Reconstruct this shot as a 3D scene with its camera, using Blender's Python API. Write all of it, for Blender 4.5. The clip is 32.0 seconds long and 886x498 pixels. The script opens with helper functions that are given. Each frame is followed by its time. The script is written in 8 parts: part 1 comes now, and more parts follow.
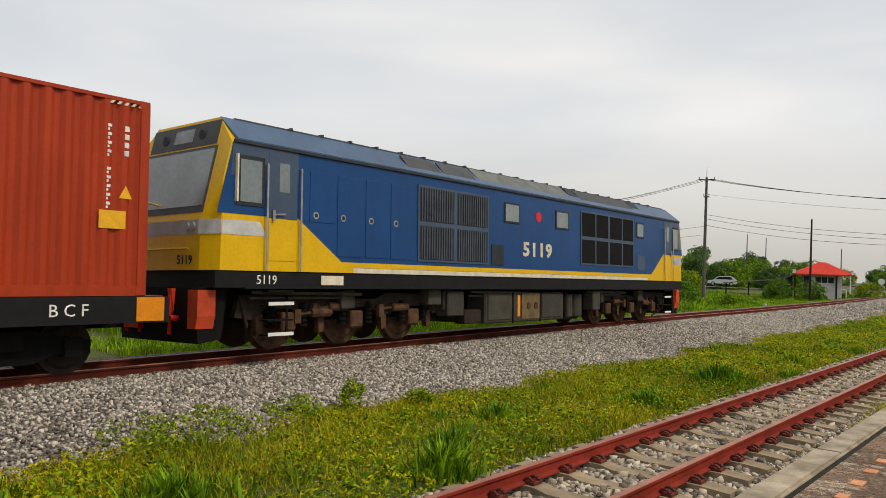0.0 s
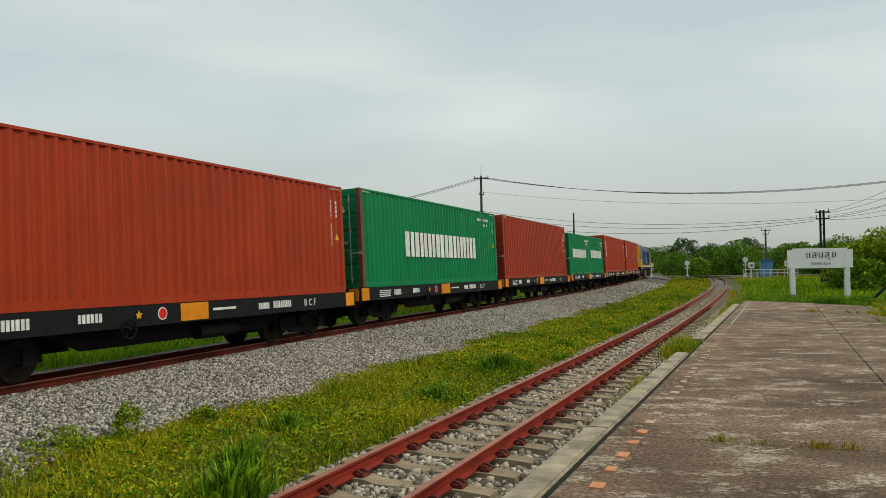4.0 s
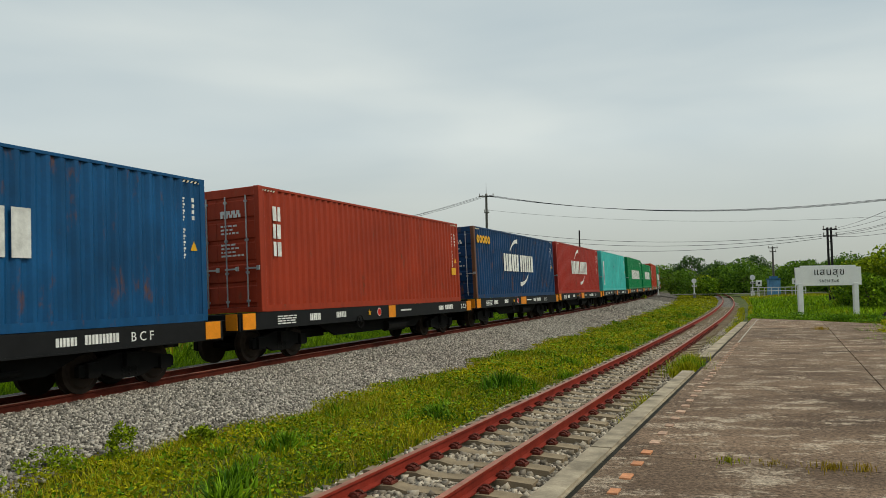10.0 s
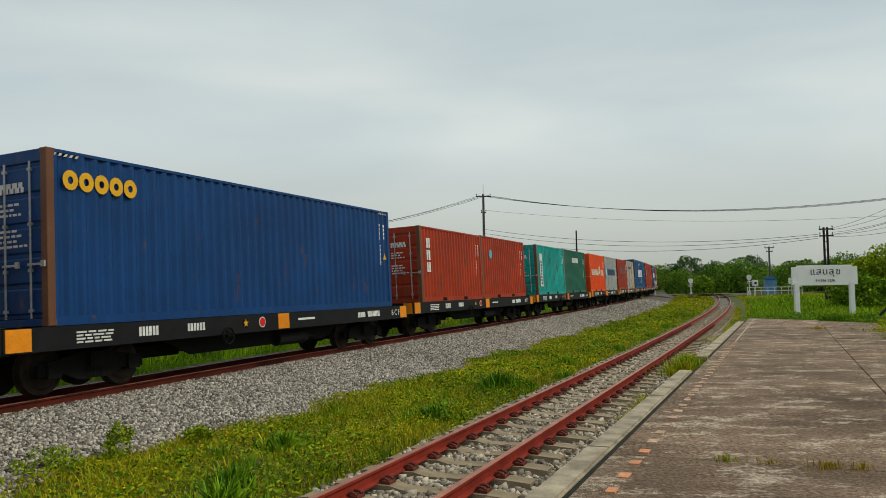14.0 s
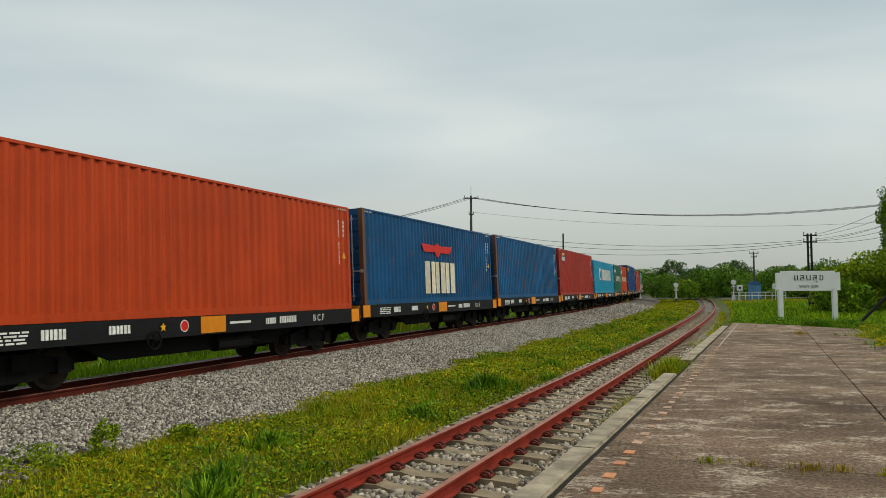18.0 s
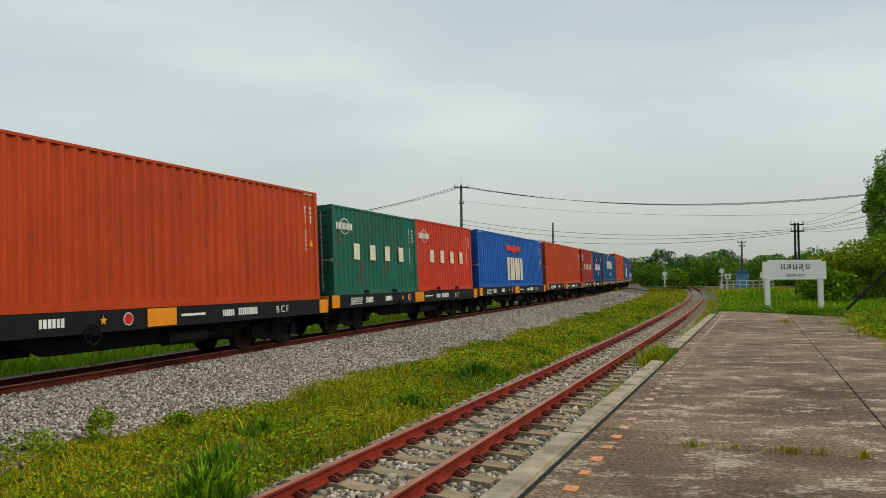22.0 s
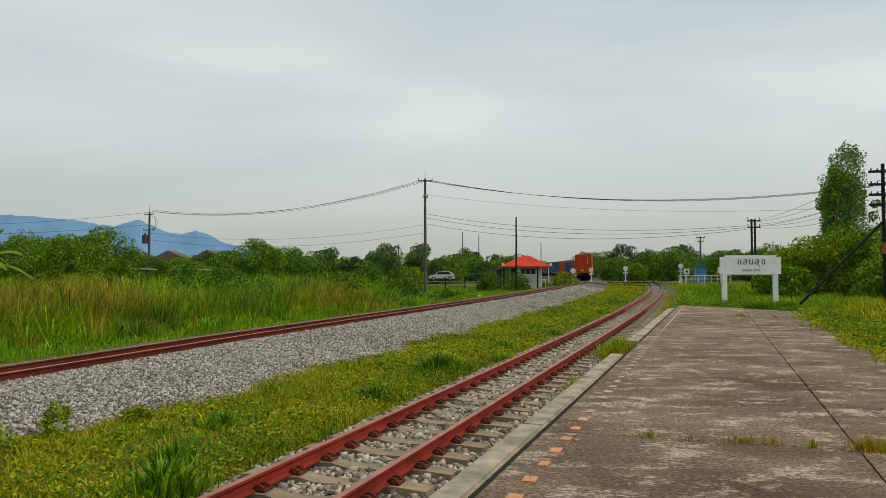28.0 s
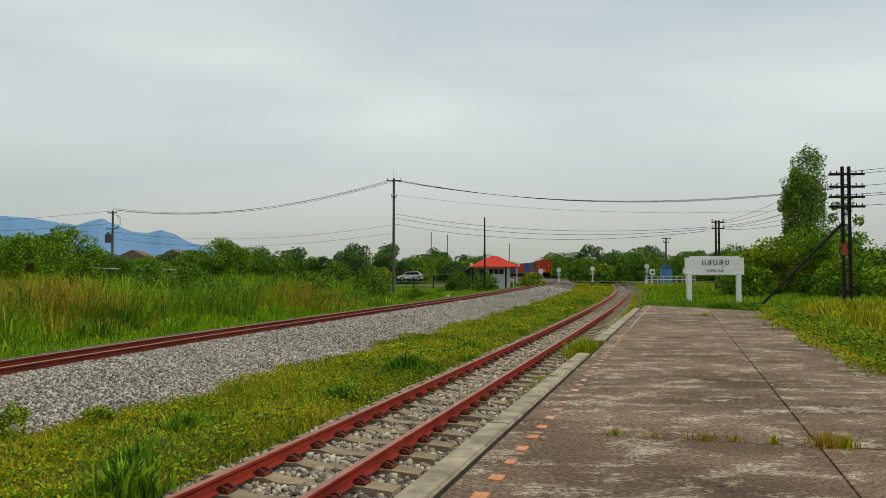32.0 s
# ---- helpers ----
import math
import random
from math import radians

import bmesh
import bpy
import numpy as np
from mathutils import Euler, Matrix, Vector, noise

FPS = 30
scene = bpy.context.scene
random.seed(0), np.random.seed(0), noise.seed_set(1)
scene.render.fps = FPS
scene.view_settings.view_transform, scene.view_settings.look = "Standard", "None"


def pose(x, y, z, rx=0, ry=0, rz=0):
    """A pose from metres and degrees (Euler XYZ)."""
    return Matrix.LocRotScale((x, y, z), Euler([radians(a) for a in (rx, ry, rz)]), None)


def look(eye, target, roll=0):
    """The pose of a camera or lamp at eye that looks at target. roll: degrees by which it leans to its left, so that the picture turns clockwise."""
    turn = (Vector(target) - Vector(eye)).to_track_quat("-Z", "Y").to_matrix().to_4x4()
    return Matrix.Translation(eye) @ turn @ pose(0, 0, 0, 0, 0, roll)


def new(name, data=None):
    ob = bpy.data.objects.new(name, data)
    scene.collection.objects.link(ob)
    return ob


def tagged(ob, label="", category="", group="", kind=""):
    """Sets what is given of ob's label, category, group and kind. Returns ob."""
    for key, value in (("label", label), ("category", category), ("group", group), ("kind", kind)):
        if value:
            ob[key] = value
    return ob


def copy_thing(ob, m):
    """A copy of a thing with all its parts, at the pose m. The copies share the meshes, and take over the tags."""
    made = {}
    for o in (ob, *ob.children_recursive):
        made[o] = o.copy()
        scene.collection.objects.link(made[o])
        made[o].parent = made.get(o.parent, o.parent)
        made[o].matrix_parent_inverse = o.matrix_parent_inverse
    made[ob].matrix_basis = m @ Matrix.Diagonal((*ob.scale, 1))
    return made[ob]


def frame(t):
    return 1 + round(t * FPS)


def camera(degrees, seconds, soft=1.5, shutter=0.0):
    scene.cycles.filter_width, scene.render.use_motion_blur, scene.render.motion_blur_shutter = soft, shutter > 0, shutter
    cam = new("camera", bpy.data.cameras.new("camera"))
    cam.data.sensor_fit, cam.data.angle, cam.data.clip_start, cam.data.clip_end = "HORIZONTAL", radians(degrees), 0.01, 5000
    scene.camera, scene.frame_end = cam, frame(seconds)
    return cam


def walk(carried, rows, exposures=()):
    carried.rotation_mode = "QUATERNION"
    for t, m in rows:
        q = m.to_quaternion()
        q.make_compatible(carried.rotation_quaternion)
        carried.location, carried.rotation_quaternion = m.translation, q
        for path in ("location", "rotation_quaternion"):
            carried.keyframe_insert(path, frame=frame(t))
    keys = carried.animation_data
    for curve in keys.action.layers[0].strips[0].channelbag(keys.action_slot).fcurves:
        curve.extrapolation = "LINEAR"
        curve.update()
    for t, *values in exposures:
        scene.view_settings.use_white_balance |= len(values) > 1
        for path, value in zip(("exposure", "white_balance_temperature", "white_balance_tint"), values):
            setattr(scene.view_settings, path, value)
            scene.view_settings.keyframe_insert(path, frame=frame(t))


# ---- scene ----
# ---------------------------------------------------------------- camera
cam = camera(60.5, 32.0, soft=0.8, shutter=0.02)
VIEW = [  # seconds, eye, yaw (left), pitch (up), roll
    (0, -0.021, -0.112, 1.519, 22.68, 1.37, 2.19),
    (0.1, -0.029, -0.103, 1.522, 20.03, 1.40, 2.60),
    (0.2, -0.037, -0.093, 1.526, 17.66, 1.45, 2.80),
    (0.4, -0.054, -0.074, 1.534, 12.23, 1.25, 2.85),
    (0.5, -0.062, -0.064, 1.538, 10.61, 1.06, 2.96),
    (1, -0.102, -0.236, 1.537, 7.97, 0.03, 1.52),
    (1.5, -0.088, -0.217, 1.554, 6.38, -0.82, 0.33),
    (2, -0.082, -0.185, 1.560, 5.75, -0.49, -0.32),
    (2.5, -0.075, -0.174, 1.562, 5.92, 0.15, -0.59),
    (3, -0.058, -0.124, 1.561, 6.12, 0.83, -0.65),
    (3.5, -0.038, -0.072, 1.559, 6.39, 1.28, -0.75),
    (5.5, -0.005, 0.072, 1.555, 7.21, 2.54, -0.92),
    (6, 0.004, 0.121, 1.544, 7.43, 2.79, -0.97),
    (6.5, 0.020, 0.162, 1.536, 7.60, 3.01, -1.09),
    (7, 0.020, 0.184, 1.528, 7.67, 3.10, -1.06),
    (7.5, 0.013, 0.184, 1.524, 7.61, 3.11, -1.02),
    (8, 0.012, 0.132, 1.526, 7.52, 3.11, -1.04),
    (8.5, 0.017, 0.136, 1.526, 7.40, 3.09, -1.00),
    (9, 0.021, 0.132, 1.528, 7.30, 3.09, -0.99),
    (9.5, 0.027, 0.136, 1.529, 7.20, 3.08, -0.98),
    (10, 0.033, 0.146, 1.528, 7.07, 3.04, -0.91),
    (10.5, 0.034, 0.151, 1.529, 6.95, 3.04, -0.94),
    (11, 0.032, 0.149, 1.530, 6.91, 3.02, -0.91),
    (11.5, 0.026, 0.149, 1.533, 6.87, 3.02, -0.90),
    (12, 0.022, 0.147, 1.534, 6.84, 3.02, -0.88),
    (12.5, 0.023, 0.147, 1.532, 6.84, 3.02, -0.87),
    (13, 0.025, 0.147, 1.531, 6.84, 3.03, -0.89),
    (13.5, 0.027, 0.142, 1.523, 6.84, 3.08, -0.97),
    (14, 0.025, 0.136, 1.524, 6.84, 3.05, -0.97),
    (14.5, 0.025, 0.152, 1.522, 6.83, 3.06, -0.95),
    (16.5, 0.030, 0.160, 1.523, 6.79, 3.09, -0.97),
    (17, 0.025, 0.135, 1.522, 6.57, 3.07, -0.86),
    (17.5, 0.017, 0.114, 1.524, 6.29, 3.16, -0.53),
    (18, 0.005, 0.079, 1.517, 5.85, 3.14, -0.29),
    (18.5, -0.006, 0.026, 1.516, 5.51, 2.96, -0.25),
    (19, -0.011, -0.030, 1.519, 5.31, 2.77, -0.25),
    (19.5, -0.016, -0.047, 1.523, 5.18, 2.56, -0.14),
    (20, -0.010, -0.056, 1.526, 5.17, 2.45, -0.21),
    (20.5, -0.010, -0.073, 1.528, 5.14, 2.34, -0.26),
    (21, -0.003, -0.074, 1.525, 5.13, 2.30, -0.30),
    (21.5, 0.003, -0.070, 1.524, 5.12, 2.30, -0.34),
    (22, 0.001, -0.073, 1.521, 5.10, 2.30, -0.33),
    (22.5, -0.005, -0.082, 1.523, 5.07, 2.29, -0.25),
    (23, -0.007, -0.091, 1.523, 5.03, 2.30, -0.23),
    (23.5, -0.012, -0.117, 1.524, 4.98, 2.25, -0.22),
    (24, -0.015, -0.121, 1.523, 4.84, 2.18, -0.19),
    (24.5, -0.012, -0.116, 1.522, 4.63, 2.08, -0.16),
    (25, -0.012, -0.110, 1.520, 4.33, 1.98, -0.16),
    (25.5, -0.011, -0.114, 1.520, 3.97, 1.89, -0.10),
    (27.5, 0.007, -0.094, 1.516, 2.66, 1.82, -0.09),
    (28, 0.012, -0.107, 1.520, 2.36, 1.81, -0.07),
    (28.5, 0.017, -0.095, 1.522, 2.04, 1.79, -0.06),
    (29, 0.018, -0.095, 1.521, 1.71, 1.79, -0.05),
    (29.5, 0.025, -0.092, 1.520, 1.38, 1.79, -0.05),
    (30, 0.023, -0.080, 1.516, 1.04, 1.81, -0.03),
    (30.5, 0.018, -0.077, 1.518, 0.69, 1.78, 0.03),
    (31, 0.017, -0.062, 1.511, 0.35, 1.77, 0.07),
    (31.5, 0.017, -0.081, 1.515, 0.08, 1.77, 0.12),
    (32, 0.025, -0.082, 1.504, 0.00, 1.83, 0.02),
]


def eye_pose(x, y, z, yaw, pitch, roll):
    return pose(x, y, z, 0, 0, yaw) @ pose(0, 0, 0, 90 + pitch) @ pose(0, 0, 0, 0, 0, roll)


walk(cam, [(t, eye_pose(*row)) for t, *row in VIEW], exposures=[(0, 0.28, 6850, 15), (0.5, 0.17, 6700, 11), (1.4, 0.10, 6550, 7), (3, 0.07, 6500, 5), (6, 0.01, 6480, 4), (19, 0.01, 6480, 4), (23, 0.07, 6500, 5), (32, 0.07, 6500, 5)])

# ---------------------------------------------------------------- world and sun
world = bpy.data.worlds.new("overcast_sky")
scene.world = world
world.use_nodes = True
wn, wl = world.node_tree.nodes, world.node_tree.links
wn.clear()
w_out = wn.new("ShaderNodeOutputWorld")
w_bg = wn.new("ShaderNodeBackground")
w_bg.inputs["Strength"].default_value = 1.0
w_sky = wn.new("ShaderNodeTexSky")
w_sky.sky_type, w_sky.sun_disc = "NISHITA", False
w_sky.sun_elevation, w_sky.sun_rotation = radians(48), radians(97)
w_scale = wn.new("ShaderNodeVectorMath")
w_scale.operation = "SCALE"
w_scale.inputs[3].default_value = 0.08
wl.new(w_sky.outputs[0], w_scale.inputs[0])
w_co = wn.new("ShaderNodeTexCoord")
w_map = wn.new("ShaderNodeMapping")
w_map.inputs["Scale"].default_value = (1.0, 1.0, 4.5)
w_map.inputs["Rotation"].default_value = (radians(4), radians(-5), 0)
wl.new(w_co.outputs["Generated"], w_map.inputs[0])
w_noise = wn.new("ShaderNodeTexNoise")
for key, value in (("Scale", 1.5), ("Detail", 4.0), ("Roughness", 0.42), ("Distortion", 0.3)):
    w_noise.inputs[key].default_value = value
wl.new(w_map.outputs[0], w_noise.inputs["Vector"])
w_ramp = wn.new("ShaderNodeValToRGB")
w_ramp.color_ramp.elements[0].position, w_ramp.color_ramp.elements[0].color = 0.30, (0.465, 0.542, 0.60, 1)
w_ramp.color_ramp.elements[1].position, w_ramp.color_ramp.elements[1].color = 0.68, (0.745, 0.772, 0.762, 1)
wl.new(w_noise.outputs[0], w_ramp.inputs[0])
# the cloud sheet is warmer and paler low over the land
w_sep = wn.new("ShaderNodeSeparateXYZ")
wl.new(w_co.outputs["Generated"], w_sep.inputs[0])
w_low = wn.new("ShaderNodeValToRGB")
w_low.color_ramp.elements[0].position, w_low.color_ramp.elements[0].color = 0.02, (0.85, 0.85, 0.85, 1)
w_low.color_ramp.elements[1].position, w_low.color_ramp.elements[1].color = 0.19, (0, 0, 0, 1)
wl.new(w_sep.outputs["Z"], w_low.inputs[0])
w_mix = wn.new("ShaderNodeMix")
w_mix.data_type = "RGBA"
wl.new(w_low.outputs[0], w_mix.inputs["Factor"])
wl.new(w_ramp.outputs[0], w_mix.inputs["A"])
w_mix.inputs["B"].default_value = (0.43, 0.435, 0.395, 1)
w_cov = wn.new("ShaderNodeMix")
w_cov.data_type = "RGBA"
w_cov.inputs["Factor"].default_value = 0.9
wl.new(w_scale.outputs[0], w_cov.inputs["A"])
wl.new(w_mix.outputs["Result"], w_cov.inputs["B"])
wl.new(w_cov.outputs["Result"], w_bg.inputs[0])
wl.new(w_bg.outputs[0], w_out.inputs[0])

sun = new("sun", bpy.data.lights.new("sun", "SUN"))
sun.data.energy, sun.data.angle, sun.data.color = 1.75, radians(12), (1.0, 0.90, 0.74)
sun.matrix_world = look((50, 18, 56), (0, 24, 0))


# ---------------------------------------------------------------- materials
MATS = {}


def stuff_nodes(name):
    m = bpy.data.materials.new(name)
    m.use_nodes = True
    nt = m.node_tree
    return m, nt, nt.nodes["Principled BSDF"]


def noise_node(nt, scale, detail=4.0, stretch=(1, 1, 1), rough=0.6, coords="Object"):
    co, mp, no = nt.nodes.new("ShaderNodeTexCoord"), nt.nodes.new("ShaderNodeMapping"), nt.nodes.new("ShaderNodeTexNoise")
    mp.inputs["Scale"].default_value = stretch
    nt.links.new(co.outputs[coords], mp.inputs[0])
    nt.links.new(mp.outputs[0], no.inputs["Vector"])
    no.inputs["Scale"].default_value, no.inputs["Detail"].default_value, no.inputs["Roughness"].default_value = scale, detail, rough
    return no.outputs[0]


def ramp_node(nt, value, stops):
    r = nt.nodes.new("ShaderNodeValToRGB")
    while len(r.color_ramp.elements) < len(stops):
        r.color_ramp.elements.new(0.5)
    for e, (p, c) in zip(r.color_ramp.elements, stops):
        e.position, e.color = p, (*c, 1) if len(c) == 3 else c
    nt.links.new(value, r.inputs[0])
    return r.outputs[0]


def mix_node(nt, fac, a, b, blend="MIX"):
    m = nt.nodes.new("ShaderNodeMix")
    m.data_type, m.blend_type = "RGBA", blend
    for slot, v in (("Factor", fac), ("A", a), ("B", b)):
        if isinstance(v, (int, float)):
            m.inputs[slot].default_value = v
        elif isinstance(v, tuple):
            m.inputs[slot].default_value = (*v, 1) if len(v) == 3 else v
        else:
            nt.links.new(v, m.inputs[slot])
    return m.outputs["Result"]


def bump_node(nt, b, height, strength=0.4, distance=0.02):
    n = nt.nodes.new("ShaderNodeBump")
    n.inputs["Strength"].default_value, n.inputs["Distance"].default_value = strength, distance
    nt.links.new(height, n.inputs["Height"])
    nt.links.new(n.outputs[0], b.inputs["Normal"])


def shade(c, k):
    return tuple(max(0.0, min(1.0, v * k)) for v in c)


def plain(name, rgb, rough=0.6, metal=0.0, vary=0.25, scale=3.0, bump=0.0, seedlike=True):
    """A surface with variation at two scales and slight differences from piece to piece."""
    if name in MATS:
        return MATS[name]
    m, nt, b = stuff_nodes(name)
    big = ramp_node(nt, noise_node(nt, scale, 3), [(0.3, shade(rgb, 1 - vary)), (0.7, shade(rgb, 1 + vary))])
    fine = ramp_node(nt, noise_node(nt, scale * 14, 3), [(0.35, (0.82,) * 3), (0.65, (1.0,) * 3)])
    col = mix_node(nt, 0.8, big, fine, "MULTIPLY")
    if seedlike:
        info = nt.nodes.new("ShaderNodeObjectInfo")
        var = ramp_node(nt, info.outputs["Random"], [(0.0, (0.86,) * 3), (1.0, (1.08,) * 3)])
        col = mix_node(nt, 1.0, col, var, "MULTIPLY")
    nt.links.new(col, b.inputs["Base Color"])
    b.inputs["Roughness"].default_value, b.inputs["Metallic"].default_value = rough, metal
    b.inputs["Specular IOR Level"].default_value = 0.5 if rough < 0.3 or metal > 0 else 0.2
    if bump:
        bump_node(nt, b, noise_node(nt, scale * 10, 4), bump)
    MATS[name] = m
    return m


def paint(name, rgb, rust=0.15, fade=0.2, rough=0.5, runny=0.6):
    """Old steel paint: faded patches, vertical run marks and rust spots."""
    if name in MATS:
        return MATS[name]
    m, nt, b = stuff_nodes(name)
    faded = ramp_node(nt, noise_node(nt, 0.7, 4), [(0.3, shade(rgb, 1 - fade)), (0.72, shade(rgb, 1 + fade))])
    runs = ramp_node(nt, noise_node(nt, 5.0, 4, (1, 1, 0.06)), [(0.34, (0.72, 0.71, 0.70)), (0.56, (1, 1, 1))])
    col = mix_node(nt, runny, faded, runs, "MULTIPLY")
    grime = ramp_node(nt, noise_node(nt, 18, 3), [(0.3, (0.85, 0.84, 0.82)), (0.6, (1, 1, 1))])
    col = mix_node(nt, 0.7, col, grime, "MULTIPLY")
    spots = ramp_node(nt, noise_node(nt, 2.6, 8, (1, 1, 0.4), 0.72), [(0.70 - rust * 0.55, (0, 0, 0)), (0.80 - rust * 0.4, (1, 1, 1))])
    col = mix_node(nt, spots, col, (0.13, 0.055, 0.03))
    nt.links.new(col, b.inputs["Base Color"])
    b.inputs["Roughness"].default_value = rough
    b.inputs["Specular IOR Level"].default_value = 0.22
    bump_node(nt, b, noise_node(nt, 6, 3), 0.06, 0.02)
    MATS[name] = m
    return m


def leafy(name, dark, light, rough=0.55):
    """Leaves and blades: each island differs, with a little light passing through."""
    if name in MATS:
        return MATS[name]
    m, nt, b = stuff_nodes(name)
    geo = nt.nodes.new("ShaderNodeNewGeometry")
    col = ramp_node(nt, geo.outputs["Random Per Island"], [(0.0, dark), (0.55, tuple((a + c) / 2 for a, c in zip(dark, light))), (1.0, light)])
    patch = ramp_node(nt, noise_node(nt, 0.35, 3), [(0.32, (0.52, 0.62, 0.55)), (0.68, (1.2, 1.08, 1.0))])
    col = mix_node(nt, 0.9, col, patch, "MULTIPLY")
    nt.links.new(col, b.inputs["Base Color"])
    b.inputs["Roughness"].default_value = rough
    b.inputs["Specular IOR Level"].default_value = 0.1
    tr = nt.nodes.new("ShaderNodeBsdfTranslucent")
    nt.links.new(col, tr.inputs[0])
    mx = nt.nodes.new("ShaderNodeMixShader")
    mx.inputs[0].default_value = 0.24
    out = nt.nodes["Material Output"]
    nt.links.new(b.outputs[0], mx.inputs[1])
    nt.links.new(tr.outputs[0], mx.inputs[2])
    nt.links.new(mx.outputs[0], out.inputs[0])
    MATS[name] = m
    return m


def stones_mat(name, dark, light):
    m, nt, b = stuff_nodes(name)
    geo = nt.nodes.new("ShaderNodeNewGeometry")
    col = ramp_node(nt, geo.outputs["Random Per Island"], [(0.0, dark), (0.5, tuple((a + c) / 2 for a, c in zip(dark, light))), (0.85, light), (1.0, shade(light, 1.25))])
    fine = ramp_node(nt, noise_node(nt, 40, 3), [(0.3, (0.8,) * 3), (0.7, (1.0,) * 3)])
    col = mix_node(nt, 0.8, col, fine, "MULTIPLY")
    patch = ramp_node(nt, noise_node(nt, 0.5, 3), [(0.3, (0.85, 0.84, 0.82)), (0.7, (1.05, 1.05, 1.05))])
    col = mix_node(nt, 0.8, col, patch, "MULTIPLY")
    nt.links.new(col, b.inputs["Base Color"])
    b.inputs["Roughness"].default_value = 0.85
    return m


def bed_mat(name, dark, light, scale=16.0):
    """A bed of broken stone, for what lies under and beyond the loose stones."""
    m, nt, b = stuff_nodes(name)
    co, vo = nt.nodes.new("ShaderNodeTexCoord"), nt.nodes.new("ShaderNodeTexVoronoi")
    nt.links.new(co.outputs["Object"], vo.inputs["Vector"])
    vo.inputs["Scale"].default_value = scale
    sep = nt.nodes.new("ShaderNodeSeparateColor")
    nt.links.new(vo.outputs["Color"], sep.inputs[0])
    col = ramp_node(nt, sep.outputs[0], [(0.0, dark), (1.0, light)])
    # shade in the gaps between stones is painted as dark cell rims
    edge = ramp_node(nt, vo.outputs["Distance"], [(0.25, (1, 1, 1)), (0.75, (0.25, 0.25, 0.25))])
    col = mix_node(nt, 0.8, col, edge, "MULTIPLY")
    patch = ramp_node(nt, noise_node(nt, 0.6, 3), [(0.3, (0.8, 0.79, 0.77)), (0.7, (1.05,) * 3)])
    nt.links.new(mix_node(nt, 0.8, col, patch, "MULTIPLY"), b.inputs["Base Color"])
    b.inputs["Roughness"].default_value = 0.9
    bump_node(nt, b, vo.outputs["Distance"], 0.9, 0.05)
    return m


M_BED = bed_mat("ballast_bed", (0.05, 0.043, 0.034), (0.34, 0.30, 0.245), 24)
M_STONE = stones_mat("ballast_stone", (0.085, 0.075, 0.062), (0.55, 0.50, 0.43))
M_STONE_TAN = stones_mat("siding_stone", (0.10, 0.08, 0.057), (0.54, 0.465, 0.365))
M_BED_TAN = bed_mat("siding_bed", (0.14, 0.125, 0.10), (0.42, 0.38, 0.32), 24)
M_RAIL = plain("red_oxide_rail", (0.27, 0.030, 0.016), 0.75, 0.0, 0.3, 2.0, 0.05)
# darker copy of the rail red, with shade put into the colour
M_RAIL_MAIN = plain("shaded_red_rail", (0.115, 0.021, 0.011), 0.85, 0.0, 0.35, 2.0, 0.05)
M_RAILTOP = plain("rail_head", (0.34, 0.13, 0.08), 0.5, 0.1, 0.25, 3.0)
M_CLIP = plain("rusty_clip", (0.13, 0.03, 0.02), 0.6, 0.0, 0.3, 20)
M_SLEEPER = plain("weathered_concrete_sleeper", (0.29, 0.225, 0.145), 0.85, 0, 0.25, 4.0, 0.2)
M_KERB = plain("kerb_concrete", (0.37, 0.31, 0.225), 0.9, 0, 0.5, 2.6, 0.3)
M_BLACK = plain("black_steel", (0.008, 0.0085, 0.0095), 0.65, 0, 0.3, 3.0)
# near-black: the shade under the train is put into this colour
M_DARK = plain("near_black_steel", (0.005, 0.0047, 0.0044), 0.9, 0, 0.4, 5.0)
M_BROWN = plain("brake_dust_steel", (0.030, 0.020, 0.014), 0.75, 0, 0.4, 5.0)
M_WHITE = plain("white_paint", (0.72, 0.72, 0.70), 0.55, 0, 0.08, 3.0)
M_MARK = plain("worn_white_marking", (0.78, 0.78, 0.75), 0.6, 0, 0.2, 6.0)
M_CREAM = plain("cream_marking", (0.70, 0.64, 0.50), 0.6, 0, 0.15, 6.0)
M_ORANGE = plain("orange_reflector", (0.80, 0.27, 0.012), 0.45, 0, 0.12, 3.0)
M_SIGNY = plain("yellow_sticker", (0.80, 0.42, 0.02), 0.5, 0, 0.1, 6.0)
M_RED = plain("signal_red", (0.62, 0.02, 0.015), 0.45, 0, 0.12, 4.0)
M_NAVY = plain("dark_blue_marking", (0.03, 0.06, 0.14), 0.5, 0, 0.15, 5.0)
M_SKYBLUE = plain("light_blue_marking", (0.12, 0.48, 0.62), 0.5, 0, 0.12, 5.0)
M_GALV = plain("galvanised_steel", (0.42, 0.43, 0.44), 0.45, 0.5, 0.2, 5.0)
M_CONC = plain("pole_concrete", (0.10, 0.094, 0.083), 0.85, 0, 0.2, 2.0, 0.1)
M_WIRE = plain("cable_black", (0.03, 0.03, 0.035), 0.6, 0, 0.1, 3.0)
M_TARPOLE = plain("tarred_pole", (0.022, 0.018, 0.020), 0.7, 0, 0.3, 3.0)
M_GRASS = leafy("short_grass", (0.115, 0.145, 0.003), (0.57, 0.56, 0.012))
M_WEED = leafy("weed_leaf", (0.018, 0.075, 0.003), (0.28, 0.50, 0.016))
M_REED = leafy("tall_grass", (0.030, 0.100, 0.002), (0.38, 0.62, 0.010))
M_DRY = leafy("dry_grass", (0.20, 0.14, 0.012), (0.60, 0.42, 0.045))
